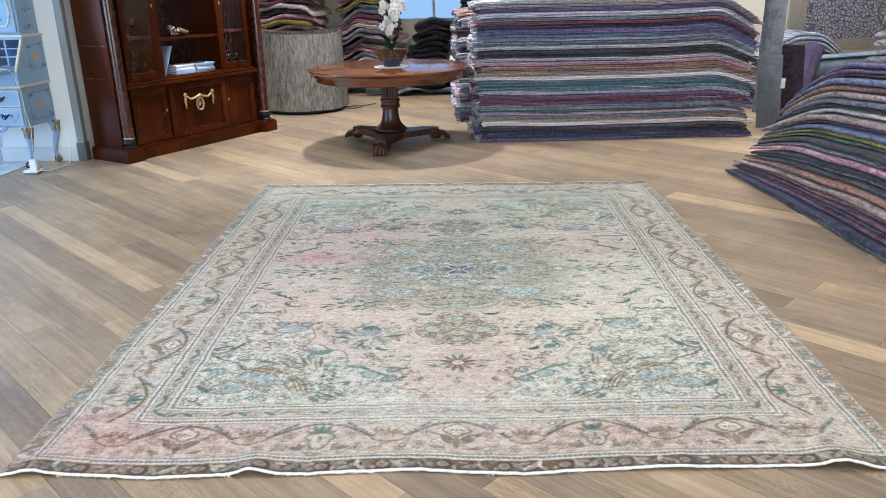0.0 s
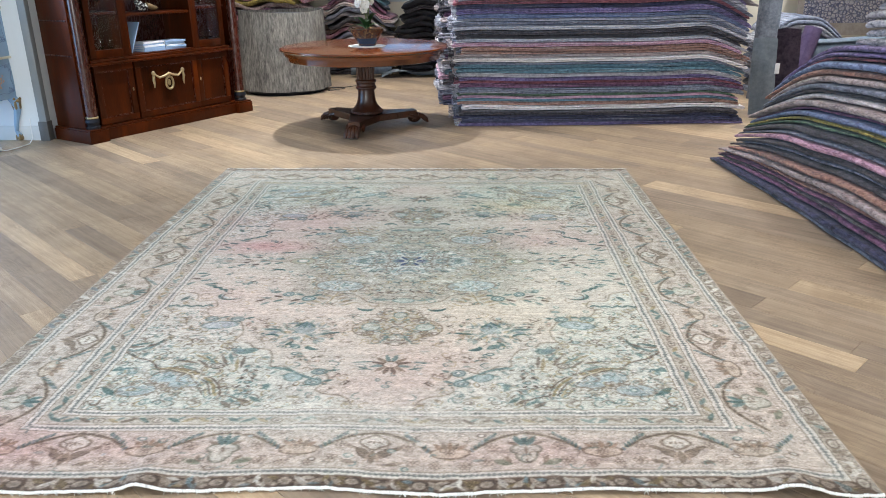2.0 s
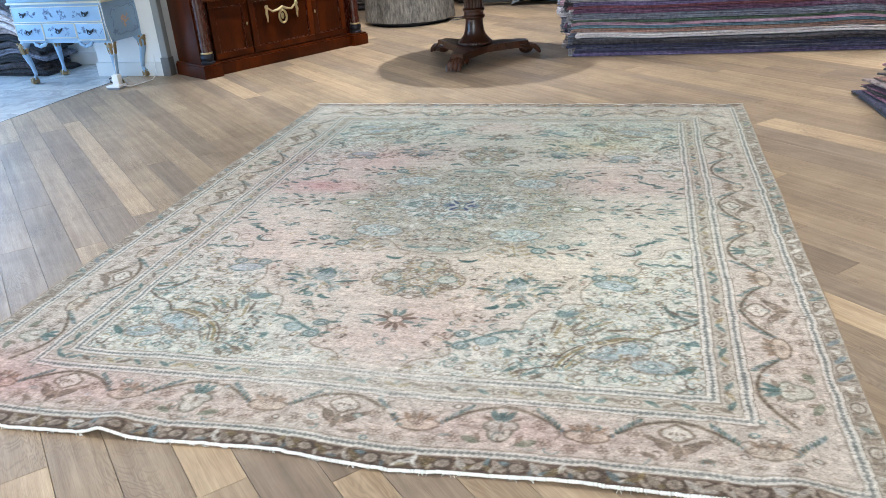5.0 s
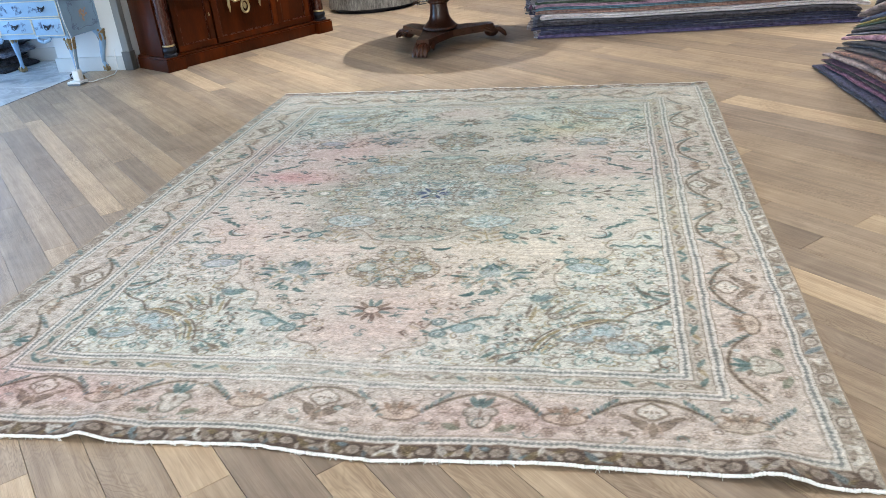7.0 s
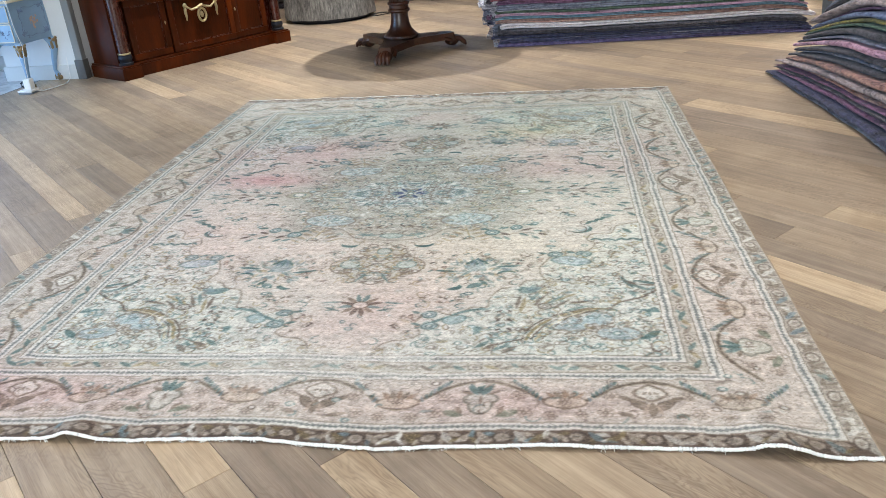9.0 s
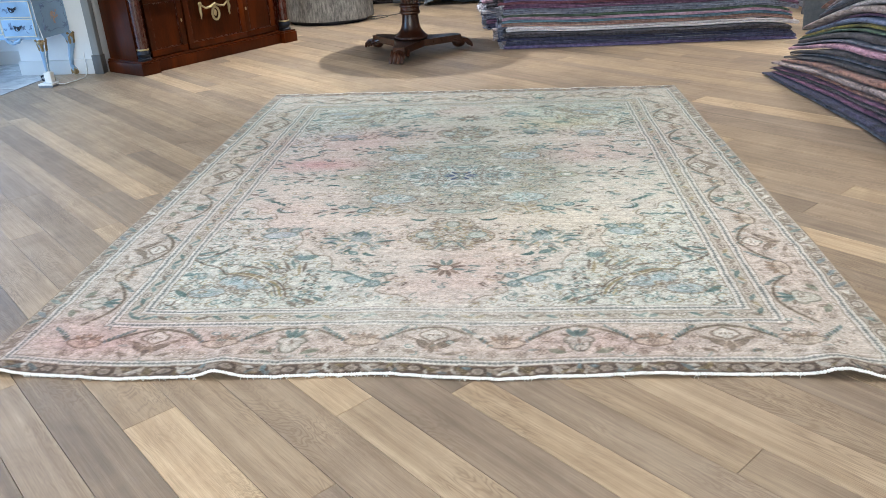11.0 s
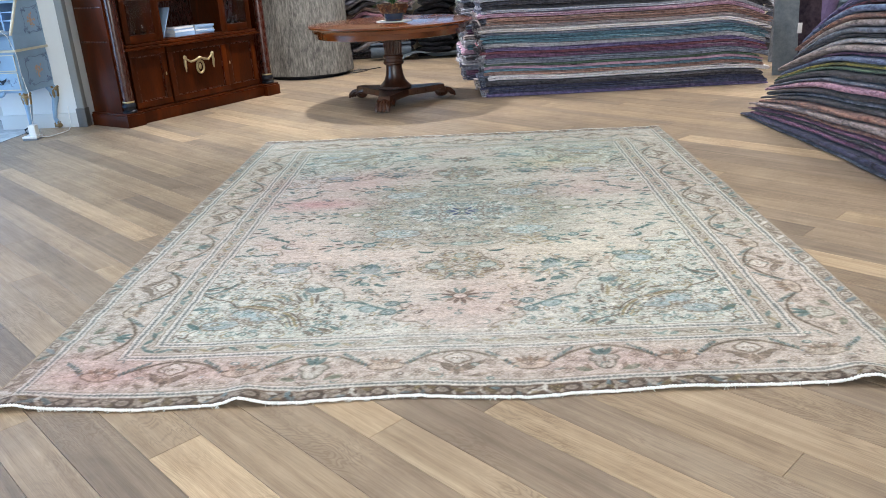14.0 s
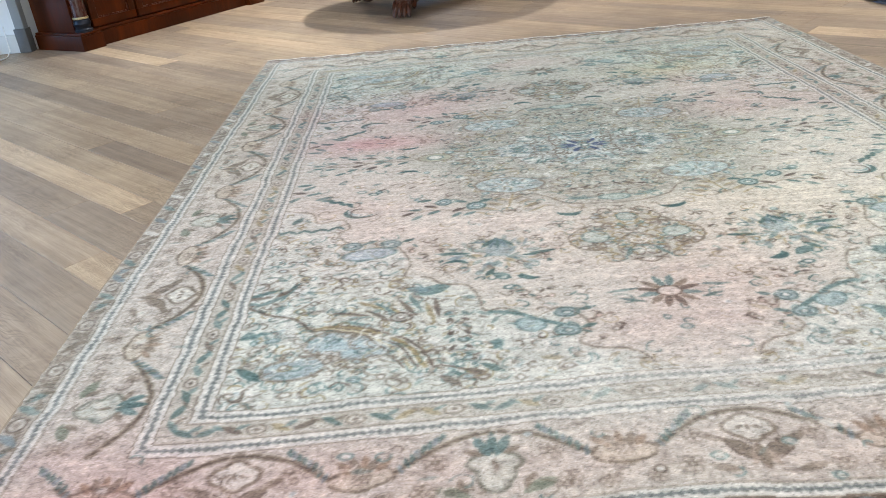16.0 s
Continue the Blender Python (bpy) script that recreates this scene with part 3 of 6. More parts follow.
oval(0.0, 0.655, 0.030, 0.026, 0, c3(184, 190, 182), 0.9, GREYTEAL)
oval(0.115, 0.775, 0.038, 0.034, 0, c3(186, 192, 184), 0.8, GREYTEAL)
leaf(0.045, 0.88, 0.034, 0.008, 1.1, GREYTEAL, 0.8)
for i in range(12):
    t = 2 * math.pi * i / 12 + 0.26
    leaf(0.052 * math.cos(t), 1.105 + 0.048 * math.sin(t), 0.034, 0.010, t, (GREYTEAL, SOFTBROWN, BROWN)[i % 3], 0.85)
leaf(0.115, 1.085, 0.045, 0.006, 0.1, TEAL, 0.75)
leaf(0.10, 1.135, 0.034, 0.006, -0.4, TEAL, 0.7)
oval(0, 1.105, 0.030, 0.024, 0, CREAM, 1, BROWN)
# olive sapling under the cartouche
vine([(0.31, 0.40), (0.325, 0.46), (0.345, 0.53)], 0.005, OLIVE, 0.8)
for i in range(7):
    for k in (-1, 1):
        leaf(0.33 + k * (0.022 + 0.010 * i), 0.44 + 0.017 * i - 0.012 * (i % 2), 0.030, 0.006, k * -0.6, (OLIVE, SOFTBROWN)[i % 2], 0.65)
# twin ringed blooms on a spray
for a, b, r in ((0.435, 0.475, 0.033), (0.535, 0.425, 0.029)):
    blooms(a, b, r)
for a, b, ro in ((0.40, 0.44, 0.4), (0.48, 0.43, -0.5), (0.49, 0.49, 0.5), (0.58, 0.45, -0.4), (0.60, 0.40, 0.1), (0.57, 0.50, 0.6), (0.63, 0.47, 0.1), (0.50, 0.53, 0.9), (0.46, 0.53, 0.5), (0.65, 0.50, 0.5), (0.62, 0.53, 0.8)):
    leaf(a, b, 0.026, 0.0085, ro, (TEAL, UMBER, GREYTEAL, TEAL)[int(a * 100) % 4], 0.85)
vine([(0.42, 0.51), (0.52, 0.49), (0.60, 0.48), (0.68, 0.47)], 0.0045, SOFTBROWN, 0.75)
# grey-blue bouquet with a ring of buds, and the leaf pair under it
spray(0.41, 0.83, 0.115, 90, [GREYTEAL, BLUE, SOFTBROWN, PALEBLUE, OLIVE, GREYTEAL], 0.75, 1, 1.15, 0.34)
oval(0.39, 0.80, 0.045, 0.040, 0, c3(140, 156, 158), 0.6)
for i in range(5):
    leaf(0.395 + 0.012 * (i - 2), 0.755, 0.035, 0.009, 1.57 - 0.35 * (i - 2), (TEAL, BLUE)[i % 2], 0.85)
leaf(0.28, 0.835, 0.055, 0.009, 0.15, TEAL, 0.9)
leaf(0.52, 0.80, 0.050, 0.008, -0.15, TEAL, 0.85)
curl_leaf(0.52, 0.875, 0.036, 3.3, 1, TEAL, 0.8, 2.6, 0.2)
buds(0.40, 0.81, 0.175, 0.115, 20, 61, 2.4, 7.2)
curl_leaf(0.315, 0.955, 0.032, 2.0, -1, TEAL, 0.85, 2.2, 0.34)
leaf(0.40, 0.955, 0.034, 0.014, -0.6, GREYTEAL, 0.85, TEAL)
leaf(0.43, 0.93, 0.026, 0.009, 0.9, TEAL, 0.85)
buds(0.30, 1.06, 0.075, 0.03, 8, 62)
# teal C-scroll with its feather leaf, leaf rows, side branch
curl_leaf(0.80, 0.445, 0.052, 2.6, -1, TEAL, 0.9, 3.6, 0.16)
curl_leaf(0.805, 0.44, 0.034, 2.4, -1, PALEBLUE, 0.9, 3.0, 0.2)
spiral(0.80, 0.44, 0.062, 4.2, 2.6, UMBER, 0.0045, 0.75, -1)
for i in range(6):
    leaf(0.845 + 0.016 * i, 0.385 - 0.011 * i, 0.024, 0.0085, -1.0 + (0.9 if i % 2 else 0), TEAL, 0.85)
for i in range(9):
    leaf(0.86 + 0.025 * i, 0.555 + 0.004 * (i % 2), 0.019, 0.0075, 0.6 if i % 2 else -0.6, TEAL, 0.8)
leaf(1.0, 0.475, 0.030, 0.011, 0.9, TEAL, 0.8)
vine([(0.60, 0.0), (0.68, 0.012), (0.78, 0.0), (0.88, 0.018), (0.96, 0.0)], 0.005, SOFTBROWN, 0.75)
for a, b, ro in ((0.67, 0.03, 0.5), (0.73, 0.04, 0.6), (0.79, 0.05, 0.5), (0.80, 0.085, 0.2), (0.86, 0.06, 0.6), (0.90, 0.09, 0.4), (0.94, 0.03, 0.3), (0.99, 0.015, 0.1), (0.84, 0.02, 0.5), (0.76, 0.012, 0.3)):
    leaf(a, b, 0.024, 0.008, ro, (TEAL, UMBER, GREYTEAL)[int(b * 200) % 3], 0.8)
curl_leaf(0.66, 0.155, 0.048, 3.5, 1, TEAL, 0.85, 2.0, 0.17)
for a, b, ro in ((1.0, 0.20, 0.7), (1.03, 0.24, -0.3), (0.98, 0.26, 0.2), (1.04, 0.30, 0.8), (1.02, 0.17, 0.1), (0.94, 0.31, 0.3)):
    leaf(a, b, 0.030, 0.010, ro, (TEAL, UMBER)[int(a * 100) % 2], 0.75)
for i in range(10):
    leaf(0.50 + 0.035 * i, 0.255 + 0.02 * math.sin(i * 1.9), 0.018, 0.005, 0.3 + 0.3 * (i % 3), (SOFTBROWN, UMBER, OLIVE)[i % 3], 0.6)
# spandrel: outline, twin blooms at its tips, blue clouds, feathers, blades
for w, c, al in ((0.012, c3(180, 172, 158), 0.5), (0.0045, BROWN, 0.5)):
    vine(OUTLINE[1:], w, c, al)
for a, b in ((0.262, 1.165), (0.272, 1.245), (0.70, 0.70), (0.81, 0.695)):
    blooms(a, b, 0.031, alpha=0.7)
    leaf(a - 0.05, b - 0.012, 0.022, 0.008, 0.3, TEAL, 0.8)
vine([(0.28, 1.22), (0.33, 1.19), (0.38, 1.15), (0.45, 1.13)], 0.014, GREYTEAL, 0.75)
oval(0.355, 1.205, 0.040, 0.028, -0.5, c3(152, 172, 172), 0.75, GREYTEAL)
oval(0.76, 0.755, 0.075, 0.034, 0.1, c3(164, 176, 182), 0.75, GREYTEAL)
buds(0.60, 0.745, 0.05, 0.04, 7, 63)
buds(0.19, 1.23, 0.045, 0.05, 7, 64)
for a, b, ra, rb, ro in ((0.745, 1.235, 0.075, 0.046, 0.1), (0.83, 1.205, 0.055, 0.045, 0.0), (0.905, 1.295, 0.070, 0.038, 0.1)):
    oval(a, b, ra + 0.010, rb + 0.010, ro, SOFTBROWN, 0.7)
    oval(a, b, ra, rb, ro, c3(170, 182, 184), 0.8)
oval(0.80, 1.225, 0.05, 0.030, 0, c3(170, 182, 184), 0.8)
rosette(0.825, 1.262, 0.026, CREAM, SOFTBROWN, 0.8, 5)
for i in range(14):
    t = i * 2.4
    leaf(0.83 + 0.09 * math.cos(t), 1.245 + 0.05 * math.sin(t), 0.014, 0.003, 0.2, WHITE, 0.5)
for j, (c, w) in enumerate(((BROWN, 0.007), (OLIVE, 0.012), (BROWN, 0.006), (c3(190, 178, 150), 0.010), (BROWN, 0.005))):
    e = 0.016 * j
    vine([(0.59 + e, 1.335), (0.615 + e, 1.26 + 0.4 * e), (0.68 + 0.6 * e, 1.19 + 0.6 * e), (0.75, 1.155 + 0.5 * e), (0.83, 1.13 + 0.3 * e), (0.90, 1.14)], w, c, 0.8)
vine([(0.88, 1.14), (0.93, 1.08), (1.0, 1.05), (1.06, 1.0)], 0.008, BROWN, 0.75)
vine([(0.59, 1.335), (0.54, 1.35), (0.50, 1.37), (0.50, 1.42)], 0.006, BROWN, 0.75)
hatch(0.66, 1.0, 1.12, 1.36, 130, 56, in_spandrel, [SOFTBROWN, WHITE, GREYTEAL], 0.55)
for i in range(13):
    t = i / 12
    leaf(0.57 + 0.22 * t, 1.085 - 0.05 * math.sin(math.pi * t) + 0.03 * (i % 3), 0.050, 0.0075, -0.3 - 1.2 * (1 - t), (BROWN, OLIVE, c3(196, 190, 176), GREYTEAL)[i % 4], 0.8)
leaf(0.585, 0.995, 0.048, 0.024, 0.3, GREYTEAL, 0.85)
leaf(0.62, 0.985, 0.034, 0.016, -0.4, c3(120, 138, 140), 0.85)
blooms(0.66, 1.115, 0.028, SPANDREL, BROWN, 0.8)
for i in range(7):
    for k in (-1, 1):
        leaf(0.525 + k * 0.020, 1.12 + 0.030 * i, 0.013, 0.006, k * 0.8, UMBER if i % 2 else GREYTEAL, 0.85)
for i in range(6):
    leaf(0.96 + 0.022 * i, 0.94 + 0.02 * (i % 3), 0.052, 0.0085, 1.15 - 0.28 * i, (TEAL, BROWN, GREYTEAL)[i % 3], 0.75)
for i in range(4):
    leaf(0.46 + 0.03 * i, 1.36 + 0.012 * i, 0.032, 0.010, -0.7, (TEAL, BROWN)[i % 2], 0.75)
leaf(1.005, 1.305, 0.045, 0.014, -0.7, TEAL, 0.85)
for i in range(5):
    leaf(0.44, 1.26 + 0.006 * i, 0.020, 0.008, 1.3 * i, GREYTEAL, 0.7)
    leaf(1.0 + 0.01 * i, 1.14 + 0.01 * (i % 2), 0.022, 0.008, 1.1 * i, GREYTEAL, 0.8)

for size, width, strength in ((0.046, 0.030, 0.17), (0.026, 0.045, 0.16), (0.075, 0.018, 0.20)):
    where = np.clip(0.10 + 0.9 * sp_mask + 0.8 * np.clip(med * 20, 0, 1) + 0.6 * np.clip(drop * 8, 0, 1), 0, 1)
    for c, k in ((BROWN, 1.0), (c3(206, 203, 196), 0.8)):
        f = smooth_field((NB, NA), (int(HB / size), int(HA / size)), prng)
        paint(np.clip(1.3 - np.abs(f - 0.5) / width, 0, 1) * where, c, strength * k)

# the whole field, then the borders on all four sides in the carpet's own lengths
full = np.concatenate((img[::-1], img), 0)
img = np.concatenate((full[:, ::-1], full), 1)
FY, FX = img.shape[:2]
NA, NB = FX, FY
ga, gb = np.meshgrid((np.arange(FX) + 0.5) * CELL, (np.arange(FY) + 0.5) * CELL)
WIDE, LONG = FX * CELL, FY * CELL
fx, fy = ga - WIDE / 2, gb - LONG / 2
from_side, from_end = WIDE / 2 - np.abs(fx), LONG / 2 - np.abs(fy)
edge_d = np.minimum(from_side, from_end)
on_end = from_end < from_side
along = np.where(on_end, fx, fy)
paint((edge_d < 0.443).astype(float), c3(193, 183, 172))
guard = edge_d < 0.062
paint((guard & on_end).astype(float), c3(118, 102, 90))
paint((guard & ~on_end).astype(float), c3(176, 167, 155))
paint(((edge_d > 0.348) & (edge_d < 0.403)).astype(float), c3(184, 176, 164))
for d0, d1 in ((0.062, 0.098), (0.310, 0.348), (0.403, 0.443)):
    inside = (edge_d > d0) & (edge_d < d1)
    paint(inside.astype(float), c3(202, 197, 188))
    tooth = np.abs(((along / 0.017) % 1) - 0.5) * 2
    paint(inside * np.clip(((0.0035 + 0.0055 * tooth) - np.abs(edge_d - (d0 + d1) / 2)) / 0.003, 0, 1), c3(112, 116, 114), 0.85)
    for d in (d0, d1):
        paint(np.clip((0.003 - np.abs(edge_d - d)) / 0.002, 0, 1), SOFTBROWN, 0.85)


def on_border(side, s, d):
    """Place of the point s along one side from its middle, d in from its edge."""
    return ((WIDE / 2 + s, d), (WIDE / 2 + s, LONG - d), (d, LONG / 2 + s), (WIDE - d, LONG / 2 + s))[side]


def border_turn(side, rot):
    """An angle in (s, d) as it lies on that side."""
    (a0, b0), (a1, b1) = on_border(side, 0, 0), on_border(side, math.cos(rot), math.sin(rot))
    return math.atan2(b1 - b0, a1 - a0)


def blade(side, s, d, ln, wd, rot, c, alpha=0.85, edge=None):
    leaf(*on_border(side, s, d), ln, wd, border_turn(side, rot), c, alpha, edge)


def disc(side, s, d, rs, rd, c, alpha=0.9, edge=None):
    oval(*on_border(side, s, d), rs, rd, border_turn(side, 0), c, alpha, edge)


def small_flower(side, s, d, r=0.023):
    for i in range(6):
        t = 2 * math.pi * i / 6
        disc(side, s + 0.62 * r * math.cos(t), d + 0.62 * r * math.sin(t), 0.36 * r, 0.36 * r, c3(196, 184, 172), 0.5, SOFTBROWN)
    disc(side, s, d, 0.24 * r, 0.24 * r, CREAM, 0.6, SOFTBROWN)


def diamond_palmette(side, s):
    for k in (-1, 1):
        blade(side, s + k * 0.034, 0.182, 0.050, 0.016, k * 0.75, SOFTBROWN, 0.85, BROWN)
        blade(side, s + k * 0.072, 0.212, 0.026, 0.010, k * 0.5, SOFTBROWN, 0.85)
        blade(side, s + k * 0.012, 0.165, 0.034, 0.009, 1.57 + k * 0.4, c3(176, 160, 144), 0.8)
        blade(side, s + k * 0.075, 0.135, 0.030, 0.010, k * 0.3, SOFTBROWN, 0.75)
    blade(side, s, 0.160, 0.036, 0.012, 1.57, SOFTBROWN, 0.8)
    for e, c in ((0.009, SOFTBROWN), (0.0, c3(206, 201, 190))):
        disc(side, s, 0.243, 0.042 + e, 0.026 + e, c, 0.95)
        disc(side, s, 0.243, 0.024 + e, 0.036 + e, c, 0.95)
    for k in (-1, 0, 1):
        blade(side, s + k * 0.016, 0.243, 0.010, 0.0045, 1.57 + k, SOFTBROWN, 0.85)


def tulip_palmette(side, s):
    for e, c in ((0.008, c3(128, 128, 116)), (0.0, c3(192, 190, 178))):
        disc(side, s, 0.185, 0.030 + e, 0.044 + e, c, 0.95)
        disc(side, s, 0.208, 0.046 + e, 0.024 + e, c, 0.95)
    for k in (-1, 1):
        blade(side, s + k * 0.020, 0.255, 0.034, 0.011, k * 1.1, GREYTEAL, 0.9)
        blade(side, s + k * 0.038, 0.240, 0.022, 0.008, k * 0.5, SOFTBROWN, 0.85)
        blade(side, s + k * 0.078, 0.140, 0.036, 0.014, k * 0.35, c3(122, 128, 112), 0.85)
        blade(side, s + k * 0.060, 0.155, 0.022, 0.009, k * 1.1, SOFTBROWN, 0.8)
    blade(side, s, 0.265, 0.032, 0.010, 1.57, TEAL, 0.85)
    blade(side, s, 0.200, 0.024, 0.006, 1.57, SOFTBROWN, 0.7)


def cup(side, s):
    """A rounded cup in the dip of the vine, a brown flower over it, toothed teal leaves up both arms."""
    for e, c in ((0.007, SOFTBROWN), (0.0, c3(196, 184, 168))):
        disc(side, s, 0.198, 0.058 + e, 0.026 + e, c, 0.95)
    for k in (-2, -1, 0, 1, 2):
        blade(side, s + k * 0.019, 0.238 - 0.004 * abs(k), 0.024, 0.009, 1.57 - k * 0.35, (c3(150, 130, 112), SOFTBROWN)[k % 2], 0.85)
    small_flower(side, s, 0.200, 0.018)
    for k in (-1, 1):
        for i in range(8):
            t = i / 7
            blade(side, s + k * (0.070 + 0.075 * t), 0.212 + 0.080 * t ** 0.8, 0.015, 0.0055, k * (1.9 - 0.6 * t), TEAL if i % 3 else BLUE, 0.7)


for side, reach, pitch, phase in ((0, 1.30, 0.482, 0.0), (1, 1.30, 0.482, 0.0), (2, 1.55, 0.49, 0.08), (3, 1.55, 0.49, 0.10)):
    pts, s = [], -reach
    while s < reach:
        w = (0.5 + 0.5 * math.cos(2 * math.pi * (s - phase) / pitch)) ** 0.62
        pts.append(on_border(side, s, 0.166 + 0.130 * w))
        s += 0.010
    stroke(pts, 0.015, c3(146, 136, 120), 0.85)
    stroke(pts, 0.0055, BROWN, 0.8)
    for n in range(-7, 8):
        s = phase + n * pitch / 2
        if abs(s) > reach - 0.05:
            continue
        if n % 2:
            cup(side, s)
            for ds in (-0.045, 0.045):
                small_flower(side, s + ds, 0.130, 0.020)
        else:
            (tulip_palmette if (n // 2) % 2 else diamond_palmette)(side, s)
            for ds, d in ((-0.128, 0.146), (-0.108, 0.224), (0.128, 0.146), (0.108, 0.224)):
                small_flower(side, s + ds, d)
    # both guards: rosettes between slanting leaves, on brown at the ends
    g = random.Random(80 + side)
    end = side < 2
    pale = [c3(190, 178, 164), c3(178, 164, 150), WHITE, c3(126, 146, 152), c3(190, 178, 164), OLIVE]
    n, s = 0, -(WIDE if end else LONG) / 2 + 0.05
    while s < (WIDE if end else LONG) / 2 - 0.05:
        if n % 4 == 0:
            disc(side, s, 0.032, 0.024, 0.019, c3(176, 163, 150) if end else c3(188, 180, 168), 0.85, BROWN)
            disc(side, s, 0.032, 0.009, 0.007, c3(150, 138, 126), 0.8)
        else:
            tilt = (0.7, 2.3)[n % 2] + g.uniform(-0.2, 0.2)
            blade(side, s, 0.032, 0.034, 0.012, tilt, g.choice(pale) if end else g.choice([GREYTEAL, SOFTBROWN, SOFTBROWN, WHITE, BLUE]), 0.7)
            blade(side, s + 0.017, 0.046, 0.022, 0.009, tilt + 0.7, g.choice(pale) if end else SOFTBROWN, 0.8)
            if end:
                blade(side, s + 0.024, 0.022, 0.020, 0.007, tilt + 1.5, g.choice(pale), 0.8)
            blade(side, s - 0.012, 0.016, 0.018, 0.007, tilt - 0.6, g.choice(pale) if end else SOFTBROWN, 0.6)
        if abs(s) < (WIDE if end else LONG) / 2 - 0.37:
            if n % 4 == 2:
                disc(side, s, 0.375, 0.019, 0.014, CREAM, 0.85, SOFTBROWN)
                disc(side, s, 0.375, 0.007, 0.005, BROWN, 0.8)
            else:
                blade(side, s, 0.375, 0.028, 0.009, (0.5, -0.5)[n % 2], g.choice([GREYTEAL, SOFTBROWN, TEAL, OLIVE, BROWN]), 0.7)
                blade(side, s + 0.02, 0.385, 0.018, 0.006, (-0.6, 0.6)[n % 2], g.choice([SOFTBROWN, GREYTEAL]), 0.65)
        s += 0.050
        n += 1
for size, width, strength in ((0.05, 0.03, 0.22), (0.028, 0.045, 0.22)):
    f = smooth_field((NB, NA), (int(LONG / size), int(WIDE / size)), prng)
    paint(np.clip(1.3 - np.abs(f - 0.5) / width, 0, 1) * (((edge_d > 0.10) & (edge_d < 0.308)) | (edge_d < 0.06)), BROWN, strength)

hatch(0, WIDE, 0, LONG, 3600, 57, (edge_d > 0.10) & (edge_d < 0.308), [SOFTBROWN, BROWN, c3(206, 196, 184), GREYTEAL, c3(206, 196, 184)], 0.42)
hatch(0, WIDE, 0, LONG, 2600, 58, edge_d > 0.45, [SOFTBROWN, GREYTEAL, WHITE, WHITE, OLIVE], 0.36)

# hand-knotted lines waver: a few millimetres, and row by row
rows, cols = np.arange(FY)[:, None], np.arange(FX)[None, :]
sway_x = 2.2 * (smooth_field((FY, FX), (60, 48), prng) - 0.5) + 0.9 * (smooth_field((FY, FX), (FY // 2, 30), prng) - 0.5)
sway_y = 2.0 * (smooth_field((FY, FX), (60, 48), prng) - 0.5)
full = img[np.clip(np.rint(rows + sway_y).astype(int), 0, FY - 1), np.clip(np.rint(cols + sway_x).astype(int), 0, FX - 1)]


def blurred(a, n):
    """Running mean over 2n + 1 cells both ways."""
    for axis in (0, 1):
        pad = np.pad(a, [(n + 1, n) if k == axis else (0, 0) for k in range(a.ndim)], mode="edge")
        run = np.cumsum(pad, axis)
        size = a.shape[axis]
        a = (np.take(run, np.arange(2 * n + 1, 2 * n + 1 + size), axis) - np.take(run, np.arange(size), axis)) / (2 * n + 1)
    return a


# fading, stains, thin places that follow the weft, and a darker, greyer far end


def stain(x, y, rx, ry, c, alpha, power=1.0):
    k = np.exp(-((((fx - x) / rx) ** 2 + ((fy - y) / ry) ** 2) ** power)) * alpha * PINKNESS
    k = (k * (0.65 + 0.7 * (blotch - 0.5)))[..., None]
    full[:] = full * (1 - k) + full * (c / CREAM) * k


PINKNESS = 0.85
blotch = 0.6 * smooth_field((FY, FX), (14, 9), prng) + 0.4 * smooth_field((FY, FX), (60, 22), prng)
for x, y, rx, ry, c, al in ((-0.76, 0.22, 0.34, 0.12, ROSE, 1.1), (-0.80, 0.60, 0.42, 0.24, ROSE, 0.75), (0.72, 0.30, 0.36, 0.12, ROSE, 0.6), (0.0, 1.35, 1.8, 0.6, c3(181, 179, 166), 1.0), (0.1, 0.1, 0.9, 0.5, c3(186, 181, 169), 0.7), (0.0, -0.62, 0.24, 0.30, c3(184, 181, 172), 0.6), (0.05, 0.85, 0.45, 0.40, c3(180, 178, 168), 0.8), (-0.35, 0.80, 0.5, 0.2, ROSE, 0.35), (0.86, 0.62, 0.40, 0.25, ROSE, 0.45), (-0.05, 1.32, 0.28, 0.12, ROSE, 0.55), (0.02, -1.28, 0.30, 0.20, ROSE, 0.42),
                            (0.05, -0.95, 0.34, 0.4, PINK, 0.85), (-0.6, -0.6, 0.6, 0.35, PINK, 1.0), (0.45, -0.65, 0.5, 0.25, c3(206, 194, 172), 0.8), (0.85, -0.25, 0.5, 0.3, c3(206, 198, 182), 0.9),
                            (-0.9, -0.2, 0.4, 0.3, PINK, 0.6), (-0.9, -1.66, 0.7, 0.12, ROSE, 0.6), (0.55, -1.68, 0.5, 0.12, ROSE, 0.45), (-1.3, -1.6, 0.25, 0.25, ROSE, 0.5), (1.25, -1.2, 0.2, 0.5, PINK, 0.7),
                            (0.6, 0.95, 0.3, 0.12, c3(206, 190, 156), 0.7), (-1.35, 0.6, 0.2, 0.8, c3(202, 188, 166), 0.8)):
    stain(x, y, rx, ry, c, al)
weft = 0.5 * smooth_field((FY, FX), (FY // 2, 26), prng) + 0.5 * smooth_field((FY, FX), (FY // 4, 70), prng)
patch = smooth_field((FY, FX), (9, 7), prng)
far_end = np.clip((fy - 0.75) / 0.8, 0, 1)
fade = np.clip(-0.02 + 0.60 * (weft - 0.42) + 0.30 * (patch - 0.45) + 0.28 * far_end, 0.0, 0.8)[..., None]
full = 0.6 * full + 0.4 * blurred(full, 1)
bare_wool = blurred(full, 9) * 1.05
full = full * (1 - fade) + bare_wool * fade
